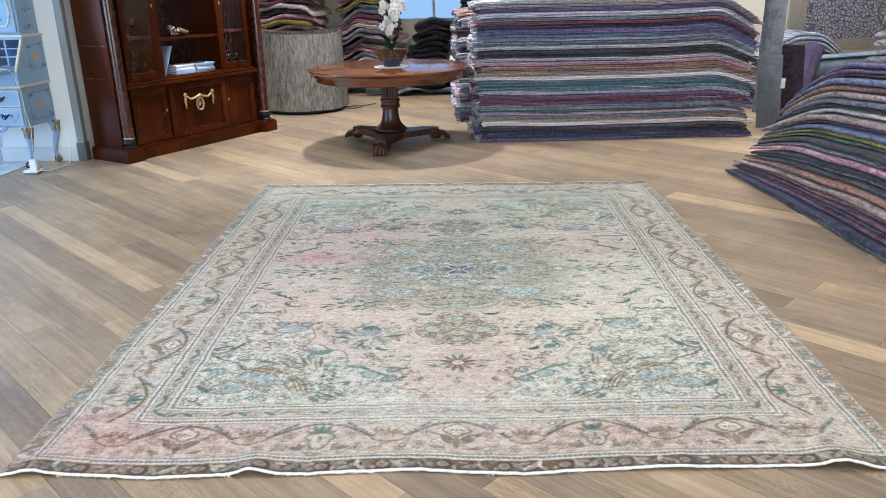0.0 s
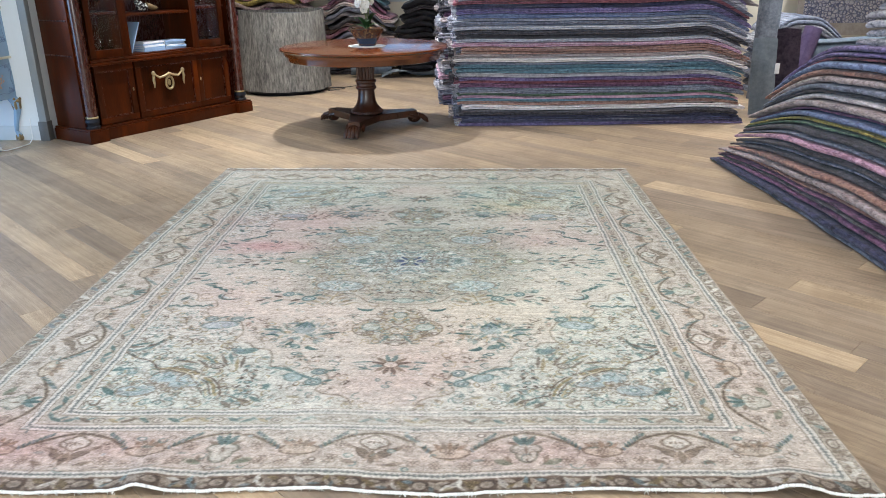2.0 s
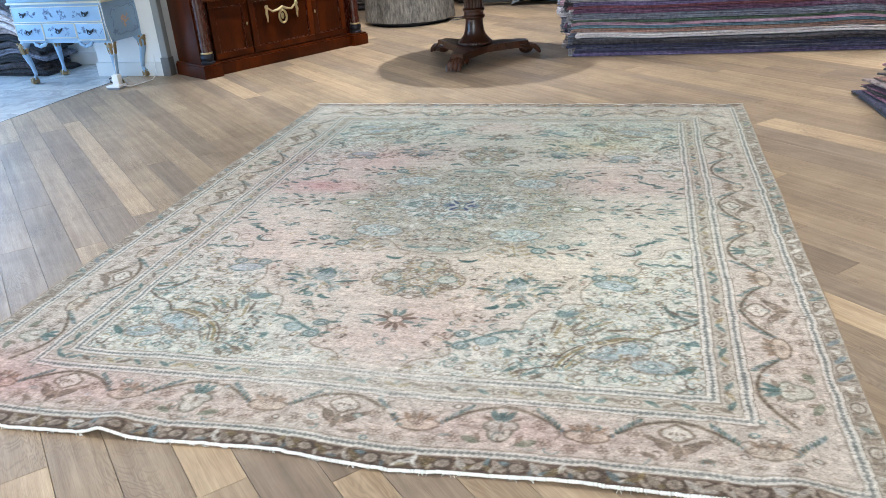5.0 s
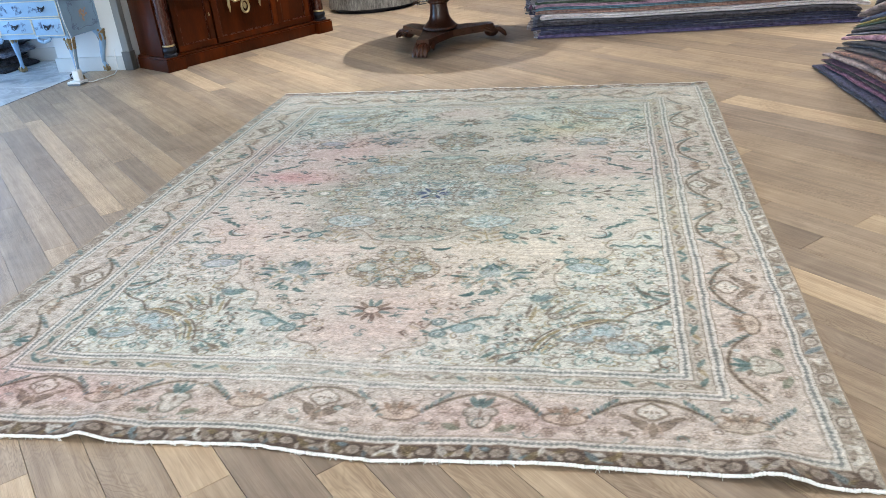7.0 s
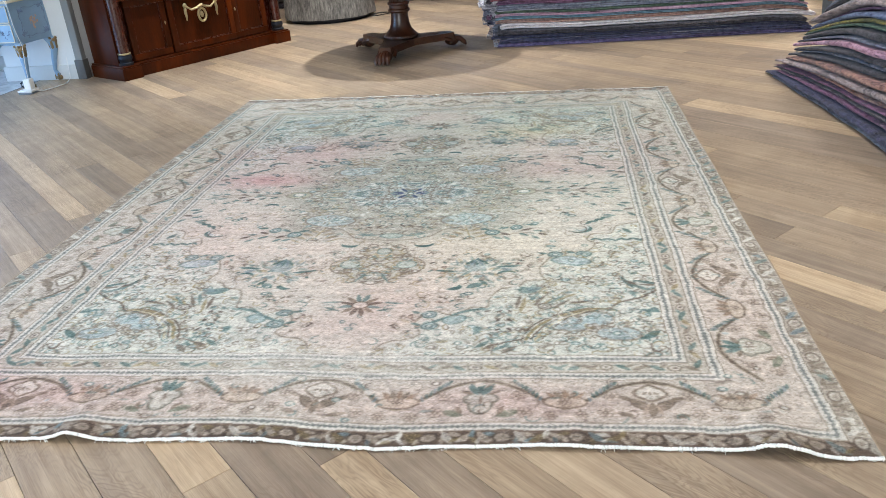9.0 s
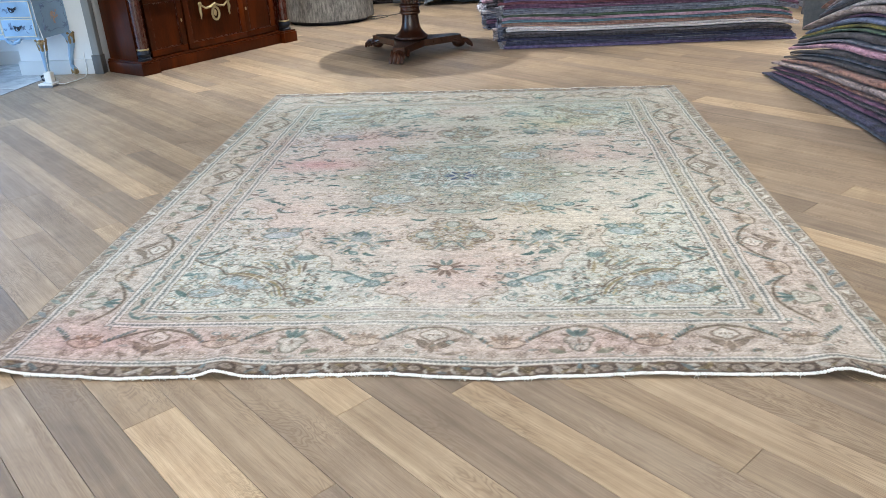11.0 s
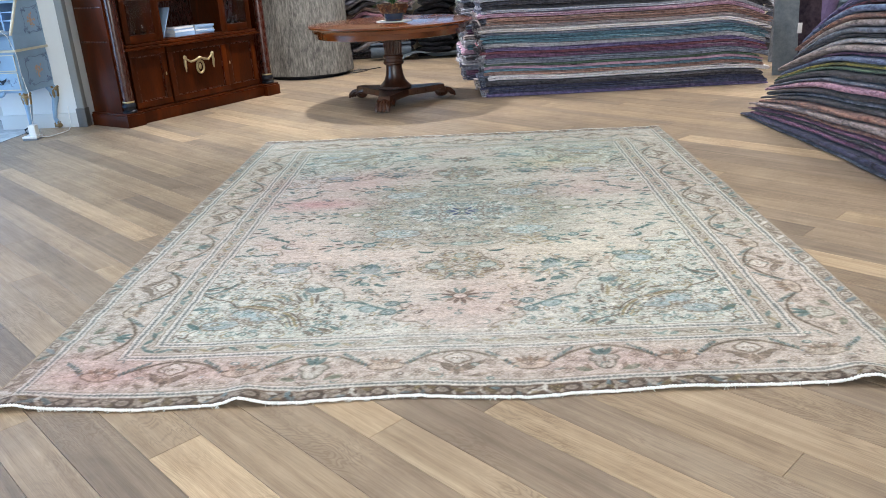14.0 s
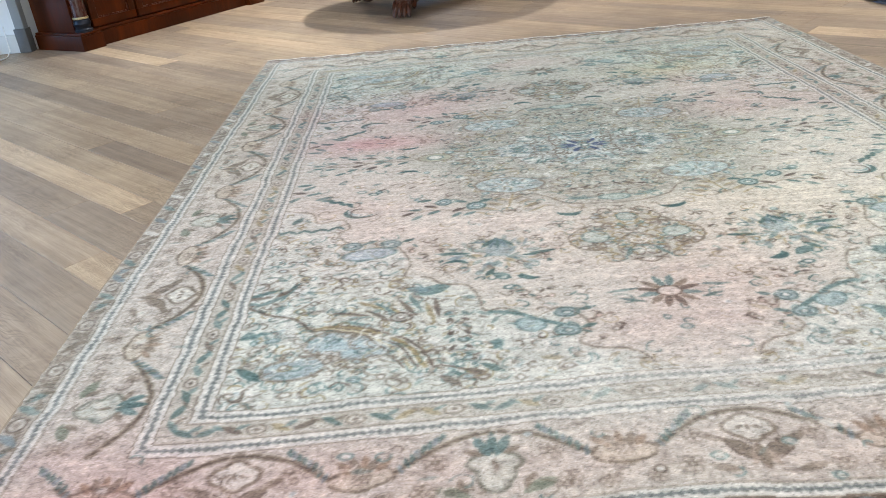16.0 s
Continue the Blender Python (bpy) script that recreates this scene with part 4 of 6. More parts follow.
# slightly darker past the middle, towards the far end
full *= 1 - 0.05 * np.clip((fy + 0.6) / 0.8, 0, 1)[..., None] * np.array((1.1, 1.0, 1.05))
# worn bare along the middle of the near border, and the darker brown of the two end guards
bare = np.exp(-((fx + 0.02) / 0.55) ** 2 - ((fy + 1.50) / 0.12) ** 2) * 0.42 * (0.5 + weft)
full = full * (1 - bare[..., None]) + c3(206, 203, 194) * bare[..., None]
end_guard = np.clip((0.062 - (HB - np.abs(fy))) / 0.01, 0, 1) * (fy < 0)
dark = np.clip(1.05 - full.mean(-1) * 1.0, 0, 1)
full *= (1 - 0.18 * (end_guard * np.clip(dark * 2.2 - 0.45, 0, 1)))[..., None]
full *= (0.93 + 0.14 * smooth_field((FY, FX), (FY // 2, FX // 3), prng))[..., None]
speck = smooth_field((FY, FX), (FY, FX // 2), prng)
full *= (1 - 0.14 * np.clip((speck - 0.80) / 0.1, 0, 1))[..., None]
full += (0.07 * np.clip((0.16 - speck) / 0.1, 0, 1))[..., None]
full *= (0.93 + 0.14 * weft)[..., None]
full = np.clip((full - 0.70) * 1.13 + 0.692, 0.02, 0.92) * 0.952
linear = np.where(full > 0.04045, ((full + 0.055) / 1.055) ** 2.4, full / 12.92)

# corners of the lain carpet, slightly out of square


def lain(u, v):
    """Place of the carpet's point (u, v), each from 0 to 1, with its ripples; works on arrays."""
    x = (1 - u) * (1 - v) * 0.155 + u * (1 - v) * 3.122 + (1 - u) * v * 0.008 + u * v * 3.004
    y = (1 - u) * (1 - v) * 0.222 + u * (1 - v) * 0.342 + (1 - u) * v * 3.992 + u * v * 4.026
    # the weave is drawn a little off the middle
    x = x + 0.030 * (1 - (2 * u - 1) ** 2) * (0.4 + 0.6 * v * (2 - v))
    y = y - 0.035 * (1 - (2 * v - 1) ** 2)
    y = y + 0.010 * np.sin(u * 17 + 1) * (1 - v) ** 6 + 0.006 * np.sin(u * 31) * (1 - v) ** 8
    x = x + 0.005 * np.sin(v * 21 + 2) * (u - 0.5)
    z = 0.011 + 0.0012 * np.sin(u * 40) * np.sin(v * 33)
    for uc, wd, hgt, reach in ((0.275, 0.018, 0.020, 0.04), (0.918, 0.026, 0.032, 0.05), (0.03, 0.02, 0.014, 0.03), (0.74, 0.03, 0.010, 0.03)):
        z = z + hgt * np.exp(-((u - uc) / wd) ** 2) * np.exp(-(v / reach) ** 1.5)
    z = z + 0.004 * np.sin(u * 55 + 0.7) ** 2 * np.exp(-((1 - v) / 0.02))
    z = z + 0.003 * np.exp(-(v / 0.02)) * np.sin(u * 38) ** 2
    return x, y, z


def carpet_material():
    k = Nodes("worn_wool_pile", 0.95, spec=0.12)
    col = k.n("Attribute")
    col.attribute_name = "dye"
    v = k.coords("Object")
    weave = k.n("Mapping", Vector=v)
    weave.inputs["Scale"].default_value = (120, 420, 1)
    knots = k.noise(weave.outputs[0], 1.0, 2, 0.7)
    mottle = k.noise(v, 42, 4, 0.7)
    c = k.mix(0.55, col.outputs[0], k.ramp(knots, (0.3, (0.22,) * 3 + (1,)), (0.7, (0.78,) * 3 + (1,))), "SOFT_LIGHT")
    c = k.mix(0.35, c, k.ramp(mottle, (0.3, (0.25,) * 3 + (1,)), (0.7, (0.75,) * 3 + (1,))), "SOFT_LIGHT")
    k.base(c)
    k.bump(k.math("ADD", knots, mottle), 0.35, 0.003)
    k.b.inputs["Sheen Weight"].default_value = 0.1
    return k.m


PILE = carpet_material()
uu, vv = np.meshgrid(np.linspace(0, 1, FX + 1), np.linspace(0, 1, FY + 1))
px_, py_, pz_ = lain(uu, vv)
co = np.stack((px_, py_, pz_), -1).reshape(-1, 3)
ids = np.arange((FX + 1) * (FY + 1)).reshape(FY + 1, FX + 1)
quads = np.stack((ids[:-1, :-1], ids[:-1, 1:], ids[1:, 1:], ids[1:, :-1]), -1).reshape(-1, 4)
me = bpy.data.meshes.new("wool_surface")
me.vertices.add(len(co))
me.vertices.foreach_set("co", co.astype(np.float32).ravel())
me.loops.add(quads.size)
me.loops.foreach_set("vertex_index", quads.astype(np.int32).ravel())
me.polygons.add(len(quads))
me.polygons.foreach_set("loop_start", np.arange(0, quads.size, 4, dtype=np.int32))
me.update(calc_edges=True)
pad = np.pad(linear, ((0, 1), (0, 1), (0, 0)), mode="edge")
att = me.color_attributes.new("dye", "FLOAT_COLOR", "POINT")
att.data.foreach_set("color", np.concatenate((pad, np.ones(pad.shape[:2] + (1,))), -1).astype(np.float32).ravel())
me.materials.append(PILE)
me.shade_smooth()
carpet = tagged(new("carpet"), "large faded antique floral carpet, cream, pink and blue-green", "carpet")
pile_ob = new("wool_surface", me)
pile_ob.parent = carpet
tagged(pile_ob, "worn wool pile with a central medallion and floral border")

CORD = plain_material("cotton_cord", srgb(226, 225, 222), 0.95, 0, 0.12, 60, 0.6)
BACKING = plain_material("woven_backing", srgb(150, 132, 112), 0.95, 0, 0.15, 60, 0.4)


def edge_cord(v0, name, r, label, n=640):
    pts = []
    for i in range(n + 1):
        u = i / n
        x, y, z = lain(u, v0)
        jit = 0.0025 * noise.noise(Vector((u * 90, v0 * 7, 0)))
        pts.append((x, y + jit - (0.004 if v0 == 0 else -0.004), z - 0.003 + 0.5 * jit))
    rr = [r * (1 + 0.45 * noise.noise(Vector((i * 0.9, 3.1, v0))) + 0.22 * (-1) ** i) for i in range(n + 1)]
    part(name, tube(pts, rr, 6), CORD, carpet, label)


edge_cord(0.0, "selvedge", 0.0048, "frayed white cotton end cord")
edge_cord(1.0, "selvedge", 0.0046, "frayed white cotton end cord")
for u0 in (0.0, 1.0):
    pts = [lain(u0, i / 300) for i in range(301)]
    part("side_binding", tube([(p[0], p[1], p[2] - 0.004) for p in pts], [0.005 * (1 + 0.3 * noise.noise(Vector((i * 0.7, u0, 1)))) for i in range(301)], 6), BACKING, carpet, "overcast wool side edge")
# short knotted threads at both ends
bm = bmesh.new()
g = random.Random(21)
for v0, sg in ((0.0, -1), (1.0, 1)):
    for i in range(150):
        u = g.random()
        x, y, z = lain(u, v0)
        ln = g.uniform(0.001, 0.006)
        if z > 0.017:
            continue
        tube([(x, y, z), (x + g.uniform(-0.004, 0.004), y + sg * (0.006 + ln * 0.5), max(0.002, z * 0.6)), (x + g.uniform(-0.006, 0.006), y + sg * (0.006 + ln), 0.002)], 0.0013, 3, bm)
tagged(part("fringe", bm, CORD, carpet, "short worn white fringe threads"), kind="stuff")

# ---- piles of folded rugs ----
def rug_cloth(name, *cols, thick=False):
    """Bands of the rug's own faded colours, with a dark and a pale thread at the ends of the range."""
    faded = [tuple(w * ((0.88 * v + 0.12 * sum(c) / 3) if thick else (0.74 * v + 0.26 * sum(c) / 3)) + (7 if thick else 4) for v, w in zip(c, (0.93, 0.88, 0.90) if thick else (1.07, 1.07, 1.13))) for c in cols]
    stops = [(0.34, srgb(22, 22, 27))] + [(0.38 + 0.11 * i, srgb(*c)) for i, c in enumerate(faded)] + [(0.68, srgb(*(0.5 * v + 118 for v in faded[1])))]
    if thick:
        stops = [(0.32, srgb(*(0.5 * v for v in faded[0])))] + stops[1:-1] + [(0.72, srgb(*(0.8 * v + 40 for v in faded[1])))]
        return cloth_material(name, stops, stretch=(2.0, 2.0, 7.0), threads=0.15)
    return cloth_material(name, stops, threads=0.55)


SHADES = {
    "navy": ((38, 40, 62), (58, 60, 88), (44, 44, 60)),
    "slate": ((84, 92, 106), (120, 128, 140), (70, 74, 86)),
    "teal": ((58, 98, 110), (84, 128, 138), (52, 74, 88)),
    "silver": ((150, 154, 158), (190, 190, 188), (112, 116, 122)),
    "charcoal": ((48, 46, 50), (72, 70, 74), (36, 34, 38)),
    "purple": ((84, 70, 112), (112, 98, 142), (60, 52, 84)),
    "plum": ((88, 52, 78), (120, 76, 104), (60, 40, 58)),
    "red": ((112, 50, 58), (140, 72, 80), (84, 44, 52)),
    "rust": ((136, 92, 74), (164, 122, 100), (100, 72, 64)),
    "taupe": ((136, 120, 112), (168, 154, 144), (104, 92, 88)),
    "cream": ((204, 196, 184), (222, 216, 206), (168, 160, 150)),
    "olive": ((138, 126, 50), (176, 160, 72), (96, 88, 42)),
    "green": ((52, 82, 58), (78, 108, 80), (44, 62, 48)),
    "pink": ((170, 122, 140), (196, 152, 166), (134, 92, 110)),
    "grey": ((126, 126, 128), (160, 160, 160), (92, 92, 96)),
    "black": ((24, 24, 28), (34, 34, 40), (20, 20, 24)),
    "blue": ((74, 92, 128), (106, 124, 156), (54, 64, 96)),
}
CLOTH = {k: rug_cloth("cloth_" + k, *v) for k, v in SHADES.items()}
THICK = {k: rug_cloth("thick_" + k, *v, thick=True) for k, v in SHADES.items()}
SHADE_WORD = {"black": "black", "navy": "dark navy", "slate": "slate blue-grey", "teal": "teal blue", "silver": "silver grey", "charcoal": "charcoal", "purple": "violet", "plum": "plum", "red": "dark red", "rust": "rust brown",
              "taupe": "taupe", "cream": "cream", "olive": "olive yellow", "green": "bottle green", "pink": "dusty pink", "grey": "mid grey", "blue": "denim blue"}


def spread(t):
    """Steps that crowd at both ends."""
    return 0.5 - 0.5 * math.cos(math.pi * t) if t < 0.12 or t > 0.88 else 0.035 + (0.5 - 0.5 * math.cos(math.pi * 0.12) - 0.035) + (t - 0.12) / 0.76 * math.cos(math.pi * 0.12)


def folded_rug(cloth, low, high, u0, u1, v0, v1, lips, where, group, m, seed, nu=44, curl=0.0, fringed=0, thick=False):
    """A folded rug of a pile: low(u) and high(u) bound it, its front shows the fold in lips, its ends are rounded."""
    g = random.Random(seed)
    bm = bmesh.new()
    rings = []
    ph, ph2 = g.random() * 9, g.random() * 9
    offs = [g.uniform(-0.012, 0.012) for _ in range(lips)]
    for i in range(nu + 1):
        u = u0 + (u1 - u0) * spread(i / nu)
        gap = 0.0032 if thick else 0.0016
        z0, z1 = low(u) + gap * (low(u) > 0.01) + 0.0004, high(u) - gap
        tip = min(u - u0, u1 - u)
        nose = max(0.012, (z1 - z0) * (0.9 if thick else 0.7))
        pinch = math.sqrt(max(0.05, 1 - (1 - min(1.0, tip / nose)) ** 2))
        mid, half = (z0 + z1) / 2, (z1 - z0) / 2 * pinch
        if tip < 0.12:
            mid -= curl * (1 - tip / 0.12) ** 2 * 0.012
        wob = 0.010 * math.sin(u * 3.1 + ph) + 0.005 * math.sin(u * 11 + ph2)
        prof = []
        for k in range(lips):
            c0 = mid - half + 2 * half * k / lips
            h = 2 * half / lips
            for s in (0.06, 0.3, 0.5, 0.7, 0.94):
                out = math.sqrt(max(0.0, 1 - (2 * s - 1) ** 2)) * min(0.026 if thick else 0.016, h * 0.75)
                prof.append((v0 + wob + offs[k] - out + 0.012, c0 + h * s))
        prof += [(v1 - 0.02, mid + half), (v1 + wob, mid + half * 0.5), (v1 + wob, mid - half * 0.5), (v1 - 0.02, mid - half)]
        rings.append([bm.verts.new((u, y, z)) for q, (y, z) in enumerate(prof)])
    n = len(rings[0])
    for a, b in zip(rings, rings[1:]):
        for k in range(n):
            j = (k + 1) % n
            bm.faces.new((a[k], b[k], b[j], a[j]))
    bm.faces.new(rings[0])
    bm.faces.new(rings[-1][::-1])
    bmesh.ops.recalc_face_normals(bm, faces=bm.faces)
    ob = thing("folded_rug", bm, (THICK if thick else CLOTH)[cloth], m, f"folded {SHADE_WORD[cloth]} patchwork rug {where}", "rug", group)
    if fringed:
        bm = bmesh.new()
        zm, zh = (low(u0) + high(u0)) / 2, high(u0) - low(u0)
        for q in range(fringed):
            y = v0 + 0.01 + (v1 - v0) * 0.55 * (q + g.random()) / fringed
            z = zm + g.uniform(-0.4, 0.4) * zh
            a, b = g.uniform(0.008, 0.04), g.uniform(-0.02, 0.02)
            tube([(u0 + 0.01, y, z), (u0 - a, y + b, z + g.uniform(-0.008, 0.012)), (u0 - a * g.uniform(0.4, 1.3), y + b * 2, z - g.uniform(0.008, 0.03))], [0.006, 0.007, 0.003], 4, bm)
        tagged(part("fringe", bm, CLOTH[g.choice(("silver", "grey", "charcoal", "slate", "taupe"))], ob), kind="stuff")
    return ob


def pile(m, layers, length, depth, where, group, seed, droop=(0.0, 0.0), reach=0.7, recede=(0.0, 0.0), lips=(1, 3), rag=0.05, wave=0.012, base=0.0, fringed=0, freq=1.0, thick=False, twist=0.0):
    """Folded rugs one upon the other. layers: (cloth, thickness), from below. droop: how far the left and right ends sink, as a share of their height."""
    g = random.Random(seed)
    z, done = base, 0.0
    a, b = g.random() * 6, g.random() * 6

    def surface(h):
        def at(u):
            s = droop[0] * smoothstep(reach, -0.05, u) + droop[1] * smoothstep(length - reach, length + 0.05, u)
            return base + (h - base) * (1 - s) * (1 + wave / max(0.2, h - base) * (h - base > 0.02) * (math.sin(u * 2.3 * freq + a) * 0.5 + math.sin(u * 5.1 * freq + b + h) * 0.25))
        return at
    for i, (cloth, th) in enumerate(layers):
        u0 = recede[0] * (z - base) + g.uniform(0, rag)
        u1 = length - g.uniform(0, rag * 1.4)
        v0 = recede[1] * (z - base) + g.uniform(-0.012, 0.02)
        turned = m @ Matrix.Translation((length / 2, depth / 2, 0)) @ Matrix.Rotation(radians(g.uniform(-twist, twist)), 4, "Z") @ Matrix.Translation((-length / 2, -depth / 2, 0)) if twist else m
        folded_rug(cloth, surface(z), surface(z + th), u0, u1, v0, depth - g.uniform(0, 0.1), g.randint(*lips), where, group, turned, seed * 100 + i, curl=1.0, fringed=fringed, thick=thick)
        z += th
    return z


def basis(origin, along):
    """A pose with x along a direction of the floor and y to its left."""
    return Matrix.Translation(origin) @ Matrix.Rotation(math.atan2(along[1], along[0]), 4, "Z")


FRONT = ["purple", "navy", "navy", "charcoal", "cream", "rust", "teal", "pink", "green", "slate", "plum", "red", "purple", "grey", "teal", "teal", "slate", "cream", "taupe", "rust", "rust", "pink", "silver", "charcoal",
         "charcoal", "silver", "slate", "silver", "blue", "purple", "navy", "red", "slate", "silver", "purple", "taupe", "grey"]
g = random.Random(4)
ths = [g.choice((0.022, 0.03, 0.036, 0.046)) for _ in FRONT]
k = 1.335 / sum(ths)
pile(basis((1.635, 5.67, 0), (0.9982, 0.061)), [(c, t * k) for c, t in zip(FRONT, ths)], 2.78, 1.15, "in the tall neat stack", "tall rug stack", 7, droop=(0.02, 0.17), reach=0.5, rag=0.09, lips=(2, 3), wave=0.02, fringed=22)
REAR = ["navy", "plum", "slate", "grey", "charcoal", "pink", "teal", "silver", "taupe", "plum", "slate", "cream", "silver", "grey", "charcoal", "slate", "taupe", "plum", "charcoal", "grey", "taupe", "rust"]
pile(basis((1.42, 6.90, 0), (0.995, 0.09)), [(c, 0.057) for c in REAR], 2.6, 1.2, "in the stack behind the tall one", "rear rug stack", 12, droop=(0.04, 0.1), rag=0.08, lips=(2, 3), fringed=22)

SIDE = ["slate", "navy", "plum", "charcoal", "plum", "rust", "taupe", "rust", "charcoal", "slate", "charcoal", "pink", "slate", "charcoal", "green", "olive", "blue", "plum", "taupe", "cream", "charcoal", "slate", "taupe", "rust", "blue", "red", "purple", "purple"]
g = random.Random(6)
ths = [g.choice((0.03, 0.036, 0.05, 0.06)) for _ in SIDE]
k = 0.98 / sum(ths)
pile(basis((3.70, 4.40, 0), (0.101, -0.995)), [(c, t * k) for c, t in zip(SIDE, ths)], 3.3, 1.9, "in the slumped stack beside the carpet", "slumped rug stack", 17, droop=(0.46, 0.1), reach=1.15, recede=(0.36, 0.30), lips=(1, 1), rag=0.10, wave=0.03, thick=True)
TOP = ["charcoal", "grey", "silver", "silver", "grey", "silver", "cream", "grey"]
pile(basis((4.20, 3.42, 0), (0.101, -0.995)), [(c, 0.058) for c in TOP], 1.9, 1.2, "on top of the slumped stack", "grey top stack", 23, droop=(0.12, 0.1), reach=0.5, recede=(0.15, 0.2), lips=(1, 1), base=0.90, rag=0.04, thick=True)

# heaps of loosely folded rugs along the back of the room
HEAP_A = ["charcoal", "grey", "slate", "taupe", "charcoal", "plum", "grey", "slate", "taupe", "charcoal", "grey", "pink", "plum", "taupe", "olive", "pink", "charcoal", "cream", "plum", "taupe", "red", "silver", "charcoal"]
pile(basis((-2.0, 8.98, 0), (0.998, 0.05)), [(c, 0.072) for c in HEAP_A], 1.62, 1.1, "in the untidy heap at the back", "untidy rug heap", 31, droop=(0.1, 0.15), reach=0.6, rag=0.2, lips=(1, 2), wave=0.085, freq=2.6, thick=True, twist=9)
HEAP_B = ["charcoal", "slate", "grey", "charcoal", "taupe", "charcoal", "silver", "slate", "pink", "taupe", "charcoal", "silver", "slate", "cream", "pink", "plum", "slate", "teal", "olive", "pink", "red", "charcoal"]
pile(basis((-0.42, 9.42, 0), (0.99, 0.1)), [(c, 0.068) for c in HEAP_B], 1.12, 0.8, "in the wavy heap at the back", "wavy rug heap", 37, droop=(0.05, 0.25), reach=0.5, rag=0.16, lips=(1, 2), wave=0.075, freq=3.4, thick=True, twist=8)
pile(basis((0.64, 9.45, 0), (0.995, 0.06)), [("black", 0.075)] * 12 + [("charcoal", 0.06), ("black", 0.09)], 0.72, 0.75, "in the black heap under the window", "black rug heap", 41, droop=(0.12, 0.05), reach=0.4, rag=0.14, lips=(1, 2), wave=0.06, freq=2.5, thick=True, twist=10)
pile(basis((1.40, 9.35, 0), (0.995, 0.06)), [("black", 0.07)] * 20, 0.85, 0.85, "in the tall black stack", "tall black stack", 43, droop=(0.06, 0.05), reach=0.3, rag=0.06, lips=(1, 1), wave=0.03, thick=True)
pile(basis((-4.62, 5.06, 0), (1.0, 0.0)), [(c, 0.07) for c in ("black", "charcoal", "black", "slate", "charcoal", "black", "taupe", "cream", "cream", "grey", "charcoal")], 1.28, 0.5, "in the heap behind the desk", "rugs behind the desk", 47, droop=(0.0, 0.35), reach=0.7, rag=0.1, lips=(1, 2), wave=0.06, freq=2.5, thick=True, twist=4)
pile(basis((4.98, 7.35, 0), (1.0, 0.0)), [(c, 0.09) for c in ("slate", "charcoal", "blue", "slate", "grey", "slate", "blue", "slate", "grey", "slate")], 0.95, 0.75, "behind the leaning rugs", "rugs in the alcove", 53, droop=(0.2, 0.3), reach=0.4, rag=0.1, lips=(1, 2), wave=0.06)


FLAT = {
    "purple": pile_material("pile_violet", srgb(98, 84, 118), srgb(124, 110, 146)),
    "grey": pile_material("pile_grey", srgb(84, 90, 102), srgb(142, 148, 158)),
    "slate": pile_material("pile_slate", srgb(84, 94, 106), srgb(112, 122, 134)),
    "silver": pile_material("pile_silver", srgb(118, 128, 138), srgb(152, 161, 170)),
    "plum": pile_material("pile_plum", srgb(48, 42, 54), srgb(92, 80, 92)),
    "taupe": pile_material("pile_taupe", srgb(150, 140, 132), srgb(184, 174, 164)),
}


def rolled_rug(p0, p1, r, cloth, label, turns=3.5, squash=1.0):
    """A rolled rug from end to end: a spiral sheet."""
    p0, p1 = Vector(p0), Vector(p1)
    axis = (p1 - p0).normalized()
    side = axis.cross(Vector((0.02, 0.01, 1)))
    side = side.normalized() if side.length > 0.1 else Vector((1, 0, 0))
    up = side.cross(axis).normalized()
    b = bmesh.new()
    n = int(turns * 22)
    th = r * 0.8 / turns * 0.42
    rows = []
    for i in range(n + 1):
        a = 2 * math.pi * turns * i / n + 0.9
        rr = r - r * 0.8 * i / n
        d = math.cos(a) * side + math.sin(a) * up * squash
        rows.append([b.verts.new(p + d * q) for p in (p0, p1) for q in (rr, rr - th)])
    for s, t in zip(rows, rows[1:]):
        b.faces.new((s[0], s[2], t[2], t[0]))
        b.faces.new((s[3], s[1], t[1], t[3]))
        b.faces.new((s[1], s[0], t[0], t[1]))
        b.faces.new((s[2], s[3], t[3], t[2]))
    bmesh.ops.recalc_face_normals(b, faces=b.faces)
    return thing("rolled_rug", b, FLAT[cloth], None, label, "rug")


rolled_rug((0.06, 9.18, 0.125), (0.62, 9.26, 0.125), 0.115, "slate", "grey rug half rolled up on the floor", 2.6)
# its unrolled end, rumpled on the boards
b = grid_mesh(lambda s, t: Vector((0.5 + 0.95 * s, 9.05 + 0.42 * t + 0.05 * s, 0.012 + 0.09 * abs(math.sin(3.1 * s + 2.0 * t)) * (1 - 0.5 * t) + 0.02 * math.sin(9 * s))), 28, 10)
bmesh.ops.solidify(b, geom=b.faces[:], thickness=0.008)
thing("rumpled_rug", b, FLAT["silver"], None, "pale blue-grey rug lying rumpled on the floor", "rug")
rolled_rug((5.06, 6.66, 0.03), (5.29, 6.76, 0.80), 0.095, "purple", "violet rolled rug leaning against the others", 4)
rolled_rug((5.00, 7.30, 0.0), (5.06, 7.42, 1.75), 0.135, "grey", "tall grey patterned rolled rug standing upright", 4)
rolled_rug((5.32, 6.85, 0.52), (6.7, 6.55, 0.64), 0.16, "slate", "thick blue-grey rolled rug lying across the stacks", 4)
pile(basis((5.35, 6.4, 0), (1.0, -0.05)), [("slate", 0.06), ("charcoal", 0.06), ("plum", 0.06), ("charcoal", 0.06), ("slate", 0.06), ("charcoal", 0.05)], 1.5, 0.8, "under the thick roll", "rugs under the roll", 59, rag=0.08, lips=(1, 2), wave=0.02)


